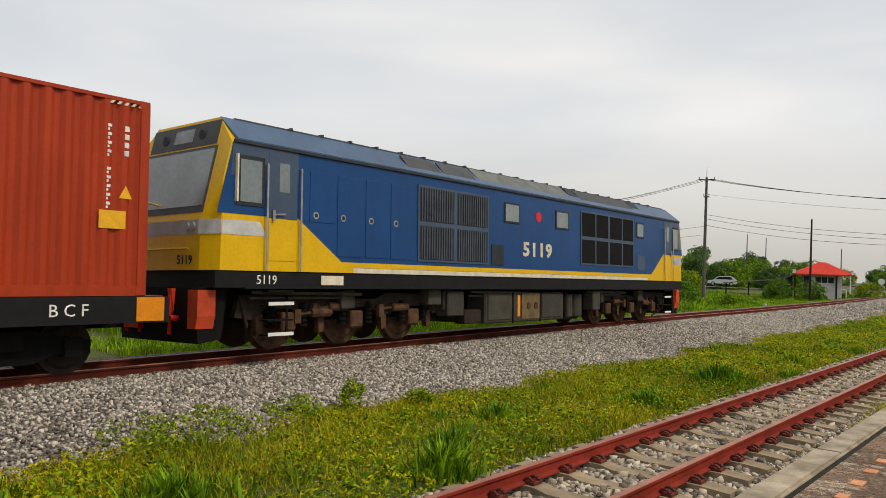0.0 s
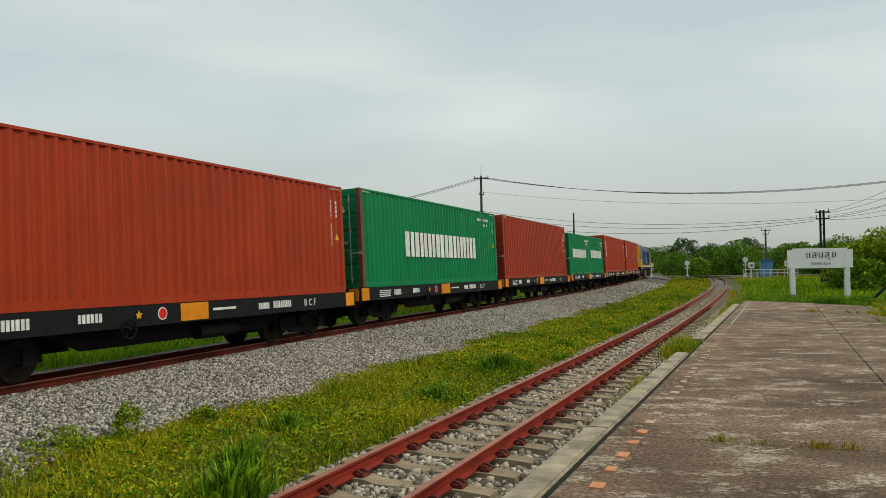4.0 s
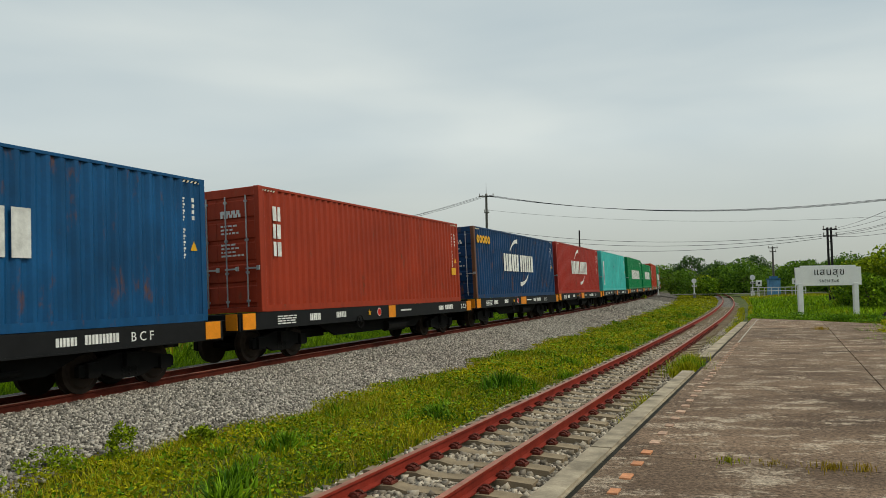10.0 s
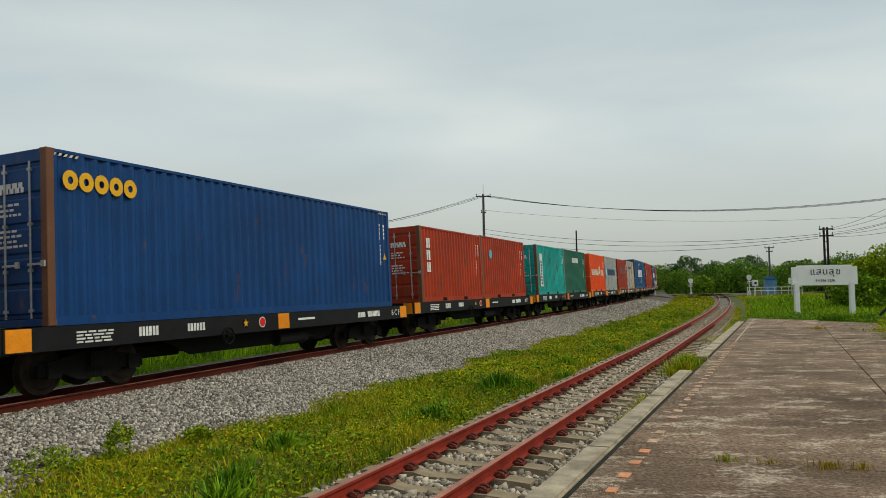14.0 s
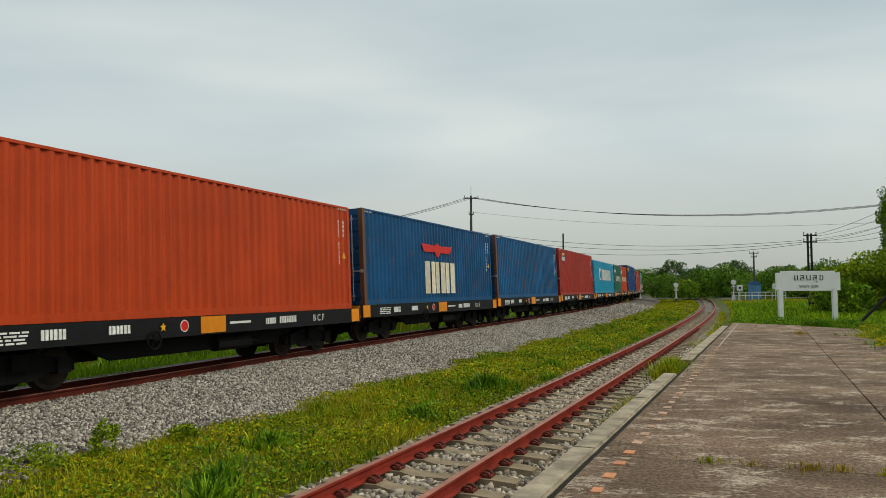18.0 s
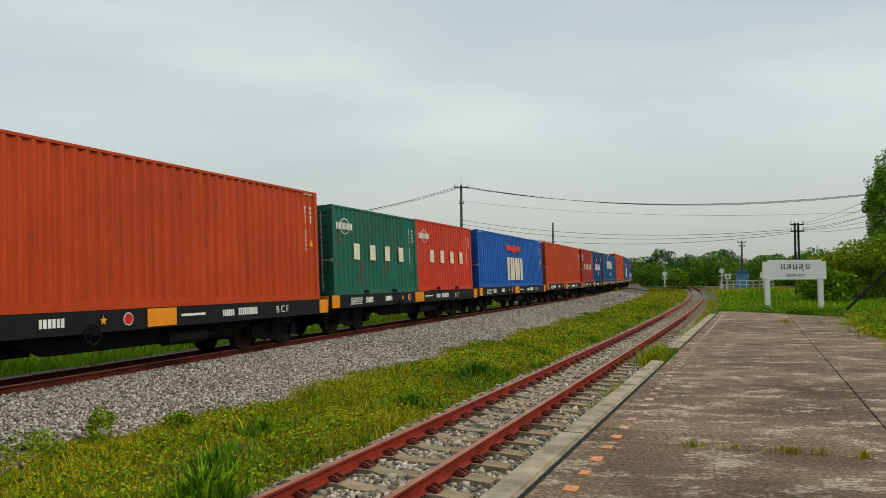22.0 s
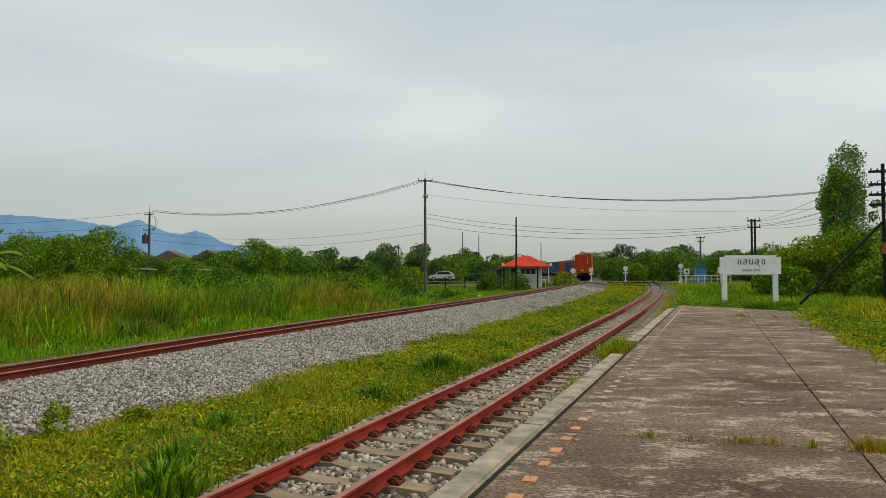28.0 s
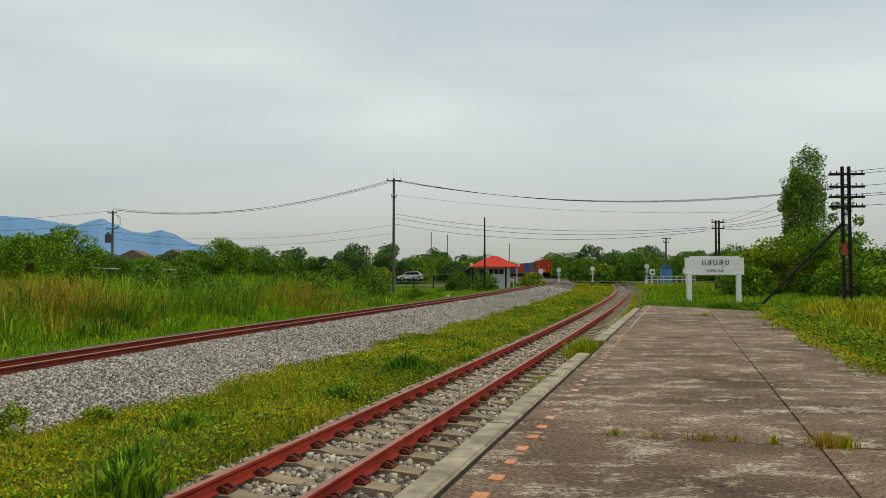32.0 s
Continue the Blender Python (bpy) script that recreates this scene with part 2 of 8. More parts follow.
M_BARK = plain("bark", (0.11, 0.085, 0.06), 0.9, 0, 0.3, 6.0, 0.4)
M_LEAVES = [leafy("leaves_a", (0.020, 0.064, 0.007), (0.22, 0.40, 0.030)), leafy("leaves_b", (0.024, 0.075, 0.004), (0.33, 0.53, 0.022)),
            # the far leaves are bluer: haze put into their colour
            leafy("leaves_c", (0.055, 0.115, 0.004), (0.45, 0.56, 0.018)), leafy("leaves_far_haze", (0.020, 0.058, 0.022), (0.165, 0.285, 0.070)),
            leafy("leaves_tall", (0.050, 0.110, 0.030), (0.33, 0.48, 0.10))]


def make_ground_mat():
    m, nt, b = stuff_nodes("grassy_soil")
    col = ramp_node(nt, noise_node(nt, 0.25, 6), [(0.3, (0.040, 0.062, 0.004)), (0.5, (0.075, 0.10, 0.006)), (0.68, (0.14, 0.145, 0.012))])
    fine = ramp_node(nt, noise_node(nt, 9, 6), [(0.3, (0.5, 0.5, 0.45)), (0.7, (1.1, 1.1, 1.0))])
    nt.links.new(mix_node(nt, 0.9, col, fine, "MULTIPLY"), b.inputs["Base Color"])
    b.inputs["Roughness"].default_value = 0.95
    bump_node(nt, b, noise_node(nt, 12, 5), 0.8, 0.05)
    return m


def make_platform_mat():
    m, nt, b = stuff_nodes("stained_worn_concrete")
    base = ramp_node(nt, noise_node(nt, 0.55, 8, (0.7, 1.3, 1), 0.65), [(0.34, (0.112, 0.077, 0.054)), (0.5, (0.195, 0.136, 0.094)), (0.66, (0.285, 0.202, 0.141))])
    # bare patches where the surface has worn through to pale grit
    zone = noise_node(nt, 1.7, 8, (0.8, 1.3, 1), 0.75)
    grit = noise_node(nt, 17.0, 10, (0.7, 1.4, 1), 0.9)
    both = nt.nodes.new("ShaderNodeMath")
    both.operation = "MULTIPLY"
    nt.links.new(ramp_node(nt, zone, [(0.36, (0.5,) * 3), (0.66, (1.35,) * 3)]), both.inputs[0])
    nt.links.new(grit, both.inputs[1])
    worn = ramp_node(nt, both.outputs[0], [(0.50, (0, 0, 0)), (0.58, (1, 1, 1))])
    col = mix_node(nt, worn, base, (0.50, 0.42, 0.33))
    speck = ramp_node(nt, noise_node(nt, 26, 8, (1, 1, 1), 0.85), [(0.40, (0.15, 0.142, 0.137)), (0.61, (1.75, 1.70, 1.64))])
    col = mix_node(nt, 0.85, col, speck, "MULTIPLY")
    info = nt.nodes.new("ShaderNodeObjectInfo")
    col = mix_node(nt, 1.0, col, ramp_node(nt, info.outputs["Random"], [(0.0, (0.84, 0.83, 0.82)), (1.0, (1.10, 1.08, 1.06))]), "MULTIPLY")
    damp = ramp_node(nt, noise_node(nt, 1.1, 10, (0.8, 1.25, 1), 0.8), [(0.38, (0.66, 0.64, 0.61)), (0.50, (1, 1, 1))])
    nt.links.new(mix_node(nt, 0.85, col, damp, "MULTIPLY"), b.inputs["Base Color"])
    b.inputs["Roughness"].default_value = 0.92
    b.inputs["Specular IOR Level"].default_value = 0.2
    bump_node(nt, b, noise_node(nt, 40, 6, (1, 1, 1), 0.75), 0.6, 0.012)
    return m


M_GROUND, M_PLATFORM = make_ground_mat(), make_platform_mat()
M_GLASS = plain("dark_glass", (0.02, 0.024, 0.028), 0.08, 0.0, 0.1, 1.0)
M_PALEGLASS = plain("pale_glass", (0.20, 0.24, 0.25), 0.12, 0.0, 0.15, 1.0)


# ---------------------------------------------------------------- building helpers
def mesh_of(name, bm, *mats):
    me = bpy.data.meshes.new(name)
    bm.to_mesh(me)
    bm.free()
    for m in mats:
        me.materials.append(m)
    return me


def part(name, data, material=None, parent=None, label="", at=None):
    """Links a bmesh or a mesh as one object under a thing or a part."""
    if isinstance(data, bmesh.types.BMesh):
        data = mesh_of(name, data, material)
        material = None
    ob = new(name, data)
    if material is not None:
        ob.material_slots[0].link = "OBJECT"
        ob.material_slots[0].material = material
    if parent is not None:
        ob.parent = parent
    if at is not None:
        ob.matrix_basis = at
    if label:
        ob["label"] = label
    return ob


def box(bm, x0, x1, y0, y1, z0, z1):
    v = [bm.verts.new((x, y, z)) for z in (z0, z1) for x, y in ((x0, y0), (x1, y0), (x1, y1), (x0, y1))]
    for f in ((3, 2, 1, 0), (4, 5, 6, 7), (0, 1, 5, 4), (1, 2, 6, 5), (2, 3, 7, 6), (3, 0, 4, 7)):
        bm.faces.new([v[i] for i in f])
    return bm


def boxes(*rows, bevel=0.0):
    bm = bmesh.new()
    for r in rows:
        box(bm, *r)
    if bevel:
        bmesh.ops.bevel(bm, geom=list(bm.edges), offset=bevel, segments=1, affect="EDGES")
    return bm


def tube(bm, a, b, r0, r1=None, n=8, caps=True):
    a, b, r1 = Vector(a), Vector(b), r0 if r1 is None else r1
    d = (b - a).normalized()
    e = d.orthogonal().normalized()
    f = d.cross(e)
    rings = []
    for p, r in ((a, r0), (b, r1)):
        rings.append([bm.verts.new(p + (e * math.cos(k * math.tau / n) + f * math.sin(k * math.tau / n)) * r) for k in range(n)])
    for k in range(n):
        bm.faces.new((rings[0][k], rings[0][(k + 1) % n], rings[1][(k + 1) % n], rings[1][k]))
    if caps:
        bm.faces.new(rings[0][::-1])
        bm.faces.new(rings[1])
    return bm


def tubes(*rows, n=8):
    bm = bmesh.new()
    for r in rows:
        tube(bm, *r, n=n)
    return bm


def prism(bm, outline, lo, hi, axis="x"):
    """Extrudes a 2D outline between lo and hi along an axis; the outline's plane is the other two axes in order."""
    def put(u, v, w):
        return {"x": (w, u, v), "y": (u, w, v), "z": (u, v, w)}[axis]
    a = [bm.verts.new(put(u, v, lo)) for u, v in outline]
    b = [bm.verts.new(put(u, v, hi)) for u, v in outline]
    n = len(outline)
    bm.faces.new(a[::-1])
    bm.faces.new(b)
    for k in range(n):
        bm.faces.new((a[k], a[(k + 1) % n], b[(k + 1) % n], b[k]))
    bmesh.ops.recalc_face_normals(bm, faces=list(bm.faces))
    return bm


def flat_mesh(name, verts, faces, *mats):
    me = bpy.data.meshes.new(name)
    me.from_pydata(verts, [], faces)
    for m in mats:
        me.materials.append(m)
    return me


def thing(name, label, category, at=None, group="", kind=""):
    ob = tagged(new(name), label, category, group, kind)
    if at is not None:
        ob.matrix_basis = at
    return ob


# ---------------------------------------------------------------- plan: the main line, with everything laid out along it
H0, STEP = radians(15.755), 0.5
S_LO, S_HI = -460.0, 720.0


def lay_line():
    x0, y0 = -4.364, 27.291
    n = int(-S_LO / STEP)
    rows = [(x0 - k * STEP * math.sin(H0), y0 - k * STEP * math.cos(H0), H0) for k in range(n, 0, -1)]
    x, y, a, s = x0, y0, H0, 0.0
    rows.append((x, y, a))
    while s < S_HI:
        k = 0 if s < 10 else -0.00117 if s < 95 else -0.0022 if s < 360 else 0
        a += k * STEP
        x, y, s = x + STEP * math.sin(a), y + STEP * math.cos(a), s + STEP
        rows.append((x, y, a))
    return np.array(rows)


LINE = lay_line()
LINE_S = S_LO + STEP * np.arange(len(LINE))


def rise(y):
    return 0.0042 * max(0.0, y - 27.0) if y < 200 else 0.0042 * 173


def on_line(s, u=0.0, z=0.0):
    """The world place s metres along the main line and u metres to its right."""
    x, y, a = (float(np.interp(s, LINE_S, LINE[:, k])) for k in range(3))
    return Vector((x + u * math.cos(a), y - u * math.sin(a), z + rise(y))), a


CANT = -2.15
MAIN_Z = -0.07


def dip(s):
    """The main line falls away gently where it comes towards the platform."""
    return float(np.interp(s, [-40, -22, -15, -8, 0], [-0.24, -0.17, -0.115, -0.04, 0.0]))


def car_pose(s, dz=0.0):
    p, a = on_line(s, 0, MAIN_Z + dip(s))
    return pose(p.x, p.y, p.z, 0, CANT, -math.degrees(a)) @ pose(0, 0, dz)


def siding_u(s):
    return 8.28 + 0.0165 * (s + 19.5)


def sweep(rows, profile, closed=True):
    """A mesh along rows of (s, u, z): the profile lies across the line."""
    verts, faces, n = [], [], len(profile)
    for s, u, z in rows:
        for du, dz in profile:
            p, _ = on_line(s, u + du, z + dz)
            verts.append(p)
    for k in range(len(rows) - 1):
        for i in range(n if closed else n - 1):
            j = (i + 1) % n
            faces.append((k * n + i, k * n + j, (k + 1) * n + j, (k + 1) * n + i))
    if closed:
        faces.append(tuple(range(n)))
        faces.append(tuple(range((len(rows) - 1) * n, len(rows) * n))[::-1])
    return verts, faces


def s_range(lo, hi, near=1.5, far=4.0):
    out, s = [], lo
    while s < hi:
        out.append(s)
        s += near if -30 < s < 60 else far
    return out + [hi]


RAIL_BODY = [(-0.065, -0.145), (0.065, -0.145), (0.065, -0.132), (0.012, -0.118), (0.010, -0.045), (0.034, -0.032), (0.034, -0.006),
             (-0.034, -0.006), (-0.034, -0.032), (-0.010, -0.045), (-0.012, -0.118), (-0.065, -0.132)]
RAIL_HEAD = [(-0.034, -0.006), (0.034, -0.006), (0.032, 0.0), (-0.032, 0.0)]


def rail(parent, s0, s1, u_of, z, label, mat=None):
    rows = [(s, u_of(s), z + (dip(s) if mat else 0.0)) for s in s_range(s0, s1)]
    v, f = sweep(rows, RAIL_BODY)
    ob = part("rail", flat_mesh("rail", v, f, mat or M_RAIL), None, parent, label)
    v, f = sweep(rows, RAIL_HEAD)
    part("rail_head", flat_mesh("rail_head", v, f, M_RAILTOP), None, ob, "bare worn running surface")


main_track = thing("main_track", "main line track of red-oxide rails on grey crushed-stone ballast", "railway track", kind="structure")
rail(main_track, -120, 340, lambda s: 0.5325, MAIN_Z + 0.02, "red-brown rail", M_RAIL_MAIN)
rail(main_track, -120, 340, lambda s: -0.5325, MAIN_Z - 0.02, "red-brown rail", M_RAIL_MAIN)
siding_track = thing("siding_track", "siding of red rails on weathered concrete sleepers", "railway track", kind="structure")
SIDE_Z = -0.35
rail(siding_track, -60, 260, lambda s: siding_u(s) - 0.5325, SIDE_Z, "red-painted rail")
rail(siding_track, -60, 260, lambda s: siding_u(s) + 0.5325, SIDE_Z, "red-painted rail")


def bed(name, label, s0, s1, profile, mat, u_of=lambda s: 0.0, ragged=0.0):
    rows = s_range(s0, s1, 1.0, 4.0)
    verts, faces, n = [], [], len(profile)
    for s in rows:
        for i, (u, z) in enumerate(profile):
            e = ragged * (noise.noise(Vector((s * 0.35, i * 3.1, 0))) + 0.6 * noise.noise(Vector((s * 1.3, i * 3.1, 5)))) if i in (0, n - 1) else 0.0
            p, _ = on_line(s, u_of(s) + u + e, z + (dip(s) * float(np.interp(u, [1.4, 3.4], [1, 0])) if mat is M_BED else 0.0))
            verts.append(p)
    for k in range(len(rows) - 1):
        for i in range(n - 1):
            faces.append((k * n + i, k * n + i + 1, (k + 1) * n + i + 1, (k + 1) * n + i))
    me = flat_mesh(name, verts, faces, mat)
    return tagged(new(name, me), label, "ballast", kind="structure")


bed("ballast", "bed of grey crushed stone under the main line", -120, 340,
    [(-3.2, -0.85), (-2.9, -0.72), (-1.7, -0.22), (-0.62, -0.225), (0.62, -0.185), (1.5, -0.19), (2.6, -0.36), (3.5, -0.50), (4.1, -0.60)], M_BED, ragged=0.5)
bed("ballast", "bed of tan and grey stones under the siding", -60, 260,
    [(-1.15, -0.66), (-1.0, -0.58), (-0.6, -0.565), (0.0, -0.555), (0.6, -0.565), (1.2, -0.58), (1.75, -0.62)], M_BED_TAN, siding_u, 0.12)


# ---------------------------------------------------------------- ground
def ground_z(x, y):
    """Height of the soil, by how far right of the main line a place lies."""
    n = Vector((math.cos(H0), -math.sin(H0)))
    u = (Vector((x, y)) - Vector((-4.364, 27.291))).dot(n)
    if y > 36:
        i = int(np.argmin((LINE[:, 0] - x) ** 2 + (LINE[:, 1] - y) ** 2))
        a = LINE[i, 2]
        u = (x - LINE[i, 0]) * math.cos(a) - (y - LINE[i, 1]) * math.sin(a)
    z = np.interp(u, [-60, -12, -4, -2.5, 3.0, 6.9, 7.3, 9.9, 10.4, 14, 18, 60], [-0.5, -0.75, -0.85, -0.8, -0.62, -0.56, -0.68, -0.68, -0.5, -0.25, -0.12, -0.05])
    return float(z) + rise(y) + (0.05 * noise.noise(Vector((x * 0.2, y * 0.2, 0))) if abs(x) < 200 else 0.0)


def make_ground():
    def axis(lo, hi, near):
        a, v, st = [0.0], 0.0, near
        while v < hi:
            st = near if v < 70 else st * 1.35
            v += st
            a.append(v)
        b, v, st = [], 0.0, near
        while v > lo:
            st = near if v > -40 else st * 1.35
            v -= st
            b.append(v)
        return b[::-1] + a
    xs, ys = axis(-4000, 4000, 1.6), axis(-4000, 4000, 1.6)
    verts = [(x, y, ground_z(x, y)) for y in ys for x in xs]
    n = len(xs)
    faces = [(j * n + i, j * n + i + 1, (j + 1) * n + i + 1, (j + 1) * n + i) for j in range(len(ys) - 1) for i in range(n - 1)]
    me = flat_mesh("ground", verts, faces, M_GROUND)
    for p in me.polygons:
        p.use_smooth = True
    tagged(new("ground", me), "flat grassy soil reaching to the horizon", "ground", kind="structure")


make_ground()


# ---------------------------------------------------------------- containers
CW, GAUGE_FACE = 2.438, 1.219


def corrugated(length, height, depth=0.045, pitch=0.278):
    """Outline of a pressed steel wall along its length: rows of (along, inset)."""
    n = max(2, round(length / pitch))
    p = length / n
    rows = [(-length / 2, 0.0)]
    for k in range(n):
        a = -length / 2 + k * p
        rows += [(a + 0.26 * p, 0.0), (a + 0.50 * p, depth), (a + 0.76 * p, depth), (a + p, 0.0)]
    return rows


def wall_mesh(name, length, height, axis):
    """A corrugated wall from z 0 to height; axis y: faces +x, axis x: faces +y. It has thickness."""
    rows, verts, faces = corrugated(length, height), [], []
    for a, d in rows:
        for back in (0.0, 0.004):
            for z in (0.0, height):
                verts.append((-d - back, a, z) if axis == "y" else (a, -d - back, z))
    for k in range(len(rows) - 1):
        i, j = 4 * k, 4 * k + 4
        f = [(i, j, j + 1, i + 1), (i + 2, i + 3, j + 3, j + 2), (i + 1, j + 1, j + 3, i + 3), (i, i + 2, j + 2, j)]
        faces += f if axis == "y" else [q[::-1] for q in f]
    return flat_mesh(name, verts, faces, M_WHITE)


BOX_MESHES = {}


def box_meshes(length, height):
    key = (length, height)
    if key in BOX_MESHES:
        return BOX_MESHES[key]
    L, H, g = length, height, {}
    g["side_panel"] = wall_mesh("side_panel", L - 0.28, H - 0.205, "y")
    g["end_panel"] = wall_mesh("end_panel", CW - 0.24, H - 0.26, "x")
    bm = bmesh.new()
    n = round(L / 0.21)
    for k in range(n):
        a = -L / 2 + 0.1 + k * (L - 0.2) / n
        box(bm, -CW / 2 + 0.06, CW / 2 - 0.06, a, a + 0.13, -0.03, 0.0)
    box(bm, -CW / 2 + 0.05, CW / 2 - 0.05, -L / 2 + 0.05, L / 2 - 0.05, -0.045, -0.018)
    g["roof_panel"] = mesh_of("roof_panel", bm, M_WHITE)
    g["corner_post"] = mesh_of("corner_post", boxes((-0.07, 0.07, -0.075, 0.075, 0.1, H - 0.1), (-0.09, -0.03, -0.045, 0.045, 0.12, H - 0.12), bevel=0.008), M_WHITE)
    g["corner_casting"] = mesh_of("corner_casting", boxes((-0.081, 0.081, -0.089, 0.089, -0.059, 0.059), bevel=0.014), M_WHITE)
    g["top_rail"] = mesh_of("top_rail", boxes((-0.03, 0.03, -L / 2 + 0.12, L / 2 - 0.12, -0.06, 0.0), bevel=0.006), M_WHITE)
    g["bottom_rail"] = mesh_of("bottom_rail", boxes((-0.025, 0.025, -L / 2 + 0.12, L / 2 - 0.12, 0.0, 0.15), (-0.06, 0.0, -L / 2 + 0.12, L / 2 - 0.12, 0.0, 0.02)), M_WHITE)
    g["end_beam"] = mesh_of("end_beam", boxes((-CW / 2 + 0.12, CW / 2 - 0.12, -0.05, 0.05, -0.06, 0.06), bevel=0.01), M_WHITE)
    g["end_header"] = mesh_of("end_header", boxes((-CW / 2 + 0.12, CW / 2 - 0.12, -0.05, 0.05, -0.15, 0.06), bevel=0.01), M_WHITE)
    w = CW / 2 - 0.10
    bm, line = bmesh.new(), [(0.02, H - 0.34), (0.02, 0.0), (-0.02, 0.0)]
    for k in range(5):
        z, st = 0.06 + k * (H - 0.42) / 5, (H - 0.42) / 5
        line += [(-0.02, z), (-0.045, z + 0.03), (-0.045, z + st - 0.10), (-0.02, z + st - 0.07)]
    prism(bm, line + [(-0.02, H - 0.34)], 0.0, w)
    g["door"] = mesh_of("door", bm, M_WHITE)
    bm = tubes(((0, 0, 0.0), (0, 0, H - 0.34), 0.017))
    for z in (0.1, 0.75, 1.5, H - 0.5):
        box(bm, -0.035, 0.035, -0.022, 0.03, z, z + 0.05)
    g["lock_rod"] = mesh_of("lock_rod", bm, M_GALV)
    g["handle"] = mesh_of("handle", boxes((-0.02, 0.34, -0.045, -0.025, 0.0, 0.035), (0.28, 0.36, -0.05, -0.02, -0.03, 0.07)), M_GALV)
    bm = bmesh.new()
    random.seed(11)
    for r in range(9):
        x = 0.0
        z = H - 0.75 - r * 0.085 - (0.12 if r > 1 else 0) - (0.18 if r > 4 else 0)
        for c in range(random.randint(3, 5)):
            wd = random.uniform(0.05, 0.13)
            box(bm, 0.12 + x, 0.12 + x + wd, -0.052, -0.048, z, z + (0.085 if r < 2 else 0.04))
            x += wd + 0.035
    g["data_marking"] = mesh_of("data_marking", bm, M_MARK)
    bm = bmesh.new()
    for k in range(11):
        if k not in (4, 10):
            box(bm, 0.0, 0.004, -0.030, 0.026, -0.125 * k - 0.042, -0.125 * k)
            box(bm, 0.0, 0.004, -0.030, -0.004, -0.125 * k - 0.095, -0.125 * k - 0.058)
    g["serial_marking"] = mesh_of("serial_marking", bm, M_MARK)
    bm = bmesh.new()
    for k in range(4):
        box(bm, 0.0, 0.004, -0.034, 0.034, -0.12 * k - 0.08, -0.12 * k)
    g["size_marking"] = mesh_of("size_marking", bm, M_MARK)
    g["fork_pocket"] = mesh_of("fork_pocket", boxes((-0.02, 0.004, -0.18, 0.18, 0.0, 0.115)), M_DARK)
    g["caution_plate"] = mesh_of("caution_plate", boxes((0.0, 0.004, -0.2, 0.2, -0.13, 0.13)), M_SIGNY)
    bm = bmesh.new()
    prism(bm, [(-0.1, -0.09), (0.1, -0.09), (0.0, 0.10)], 0.0, 0.004)
    g["warning_triangle"] = mesh_of("warning_triangle", bm, M_SIGNY)
    bm = bmesh.new()
    for k in range(5):
        prism(bm, [(0.02 + k * 0.11, -0.045), (0.07 + k * 0.11, -0.045), (0.11 + k * 0.11, 0.0), (0.06 + k * 0.11, 0.0)], 0.0, 0.004)
    g["hazard_stripe"] = mesh_of("hazard_stripe", bm, M_CREAM)
    BOX_MESHES[key] = g
    return g


def glyph_row(bm, n, y0, width, z0, height, skip=(), gap=0.16, x=0.0, seed=1, split=True):
    """A row of plain bars, two for each sign, standing in for lettering."""
    rnd = random.Random(seed)
    step = width / n
    for k in range(n):
        if k in skip:
            continue
        a, b = y0 + k * step + step * gap / 2, y0 + (k + 1) * step - step * gap / 2
        if not split:
            box(bm, x, x + 0.005, a, b, z0, z0 + height)
            continue
        c = a + (b - a) * rnd.choice((0.36, 0.42, 0.48))
        box(bm, x, x + 0.005, a, c, z0, z0 + height)
        box(bm, x, x + 0.005, c + (b - a) * 0.16, b, z0, z0 + height)


def brush_stroke(bm, a, m, b, w0, w1, x=0.0):
    """A curved stroke from a over m to b whose breadth goes from w0 to w1."""
    n, hi, lo = 12, [], []
    for k in range(n + 1):
        f = k / n
        pt = [(1 - f) ** 2 * a[i] + 2 * f * (1 - f) * m[i] + f * f * b[i] for i in (0, 1)]
        d = [2 * (1 - f) * (m[i] - a[i]) + 2 * f * (b[i] - m[i]) for i in (0, 1)]
        ln = math.hypot(*d)
        w = (w0 + (w1 - w0) * f) / 2
        hi.append((pt[0] - d[1] / ln * w, pt[1] + d[0] / ln * w))
        lo.append((pt[0] + d[1] / ln * w, pt[1] - d[0] / ln * w))
    prism(bm, hi + lo[::-1], x, x + 0.005)


def crescent(bm, cy, cz, r, a0, a1, thick, x=0.0):
    n, pts = 10, []
    for k in range(n + 1):
        a = radians(a0 + (a1 - a0) * k / n)
        pts.append((cy + r * math.cos(a), cz + r * 0.8 * math.sin(a)))
    for k in range(n, -1, -1):
        a = radians(a0 + (a1 - a0) * k / n)
        q = r - thick * math.sin(math.pi * (0.12 + 0.88 * k / n)) - 0.01
        pts.append((cy + q * math.cos(a), cz + q * 0.8 * math.sin(a)))
    prism(bm, pts, x, x + 0.005)


def square_mark(bm, y, z, w):
    box(bm, 0, 0.005, y + 0.12 * w, y + 0.88 * w, z + 0.05 * w, z + w)


def pieces_of(me):
    """The loose pieces of a mesh, each as a mesh of its own."""
    link = list(range(len(me.vertices)))
    def top(i):
        while link[i] != i:
            i = link[i]
        return i
    for e in me.edges:
        a, b = top(e.vertices[0]), top(e.vertices[1])
        link[max(a, b)] = min(a, b)
    groups = {}
    for p in me.polygons:
        groups.setdefault(top(p.vertices[0]), []).append(list(p.vertices))
    for faces in groups.values():
        ids = sorted({i for f in faces for i in f})
        at = {v: k for k, v in enumerate(ids)}
        yield flat_mesh("block", [me.vertices[i].co[:] for i in ids], [[at[i] for i in f] for f in faces], *me.materials)


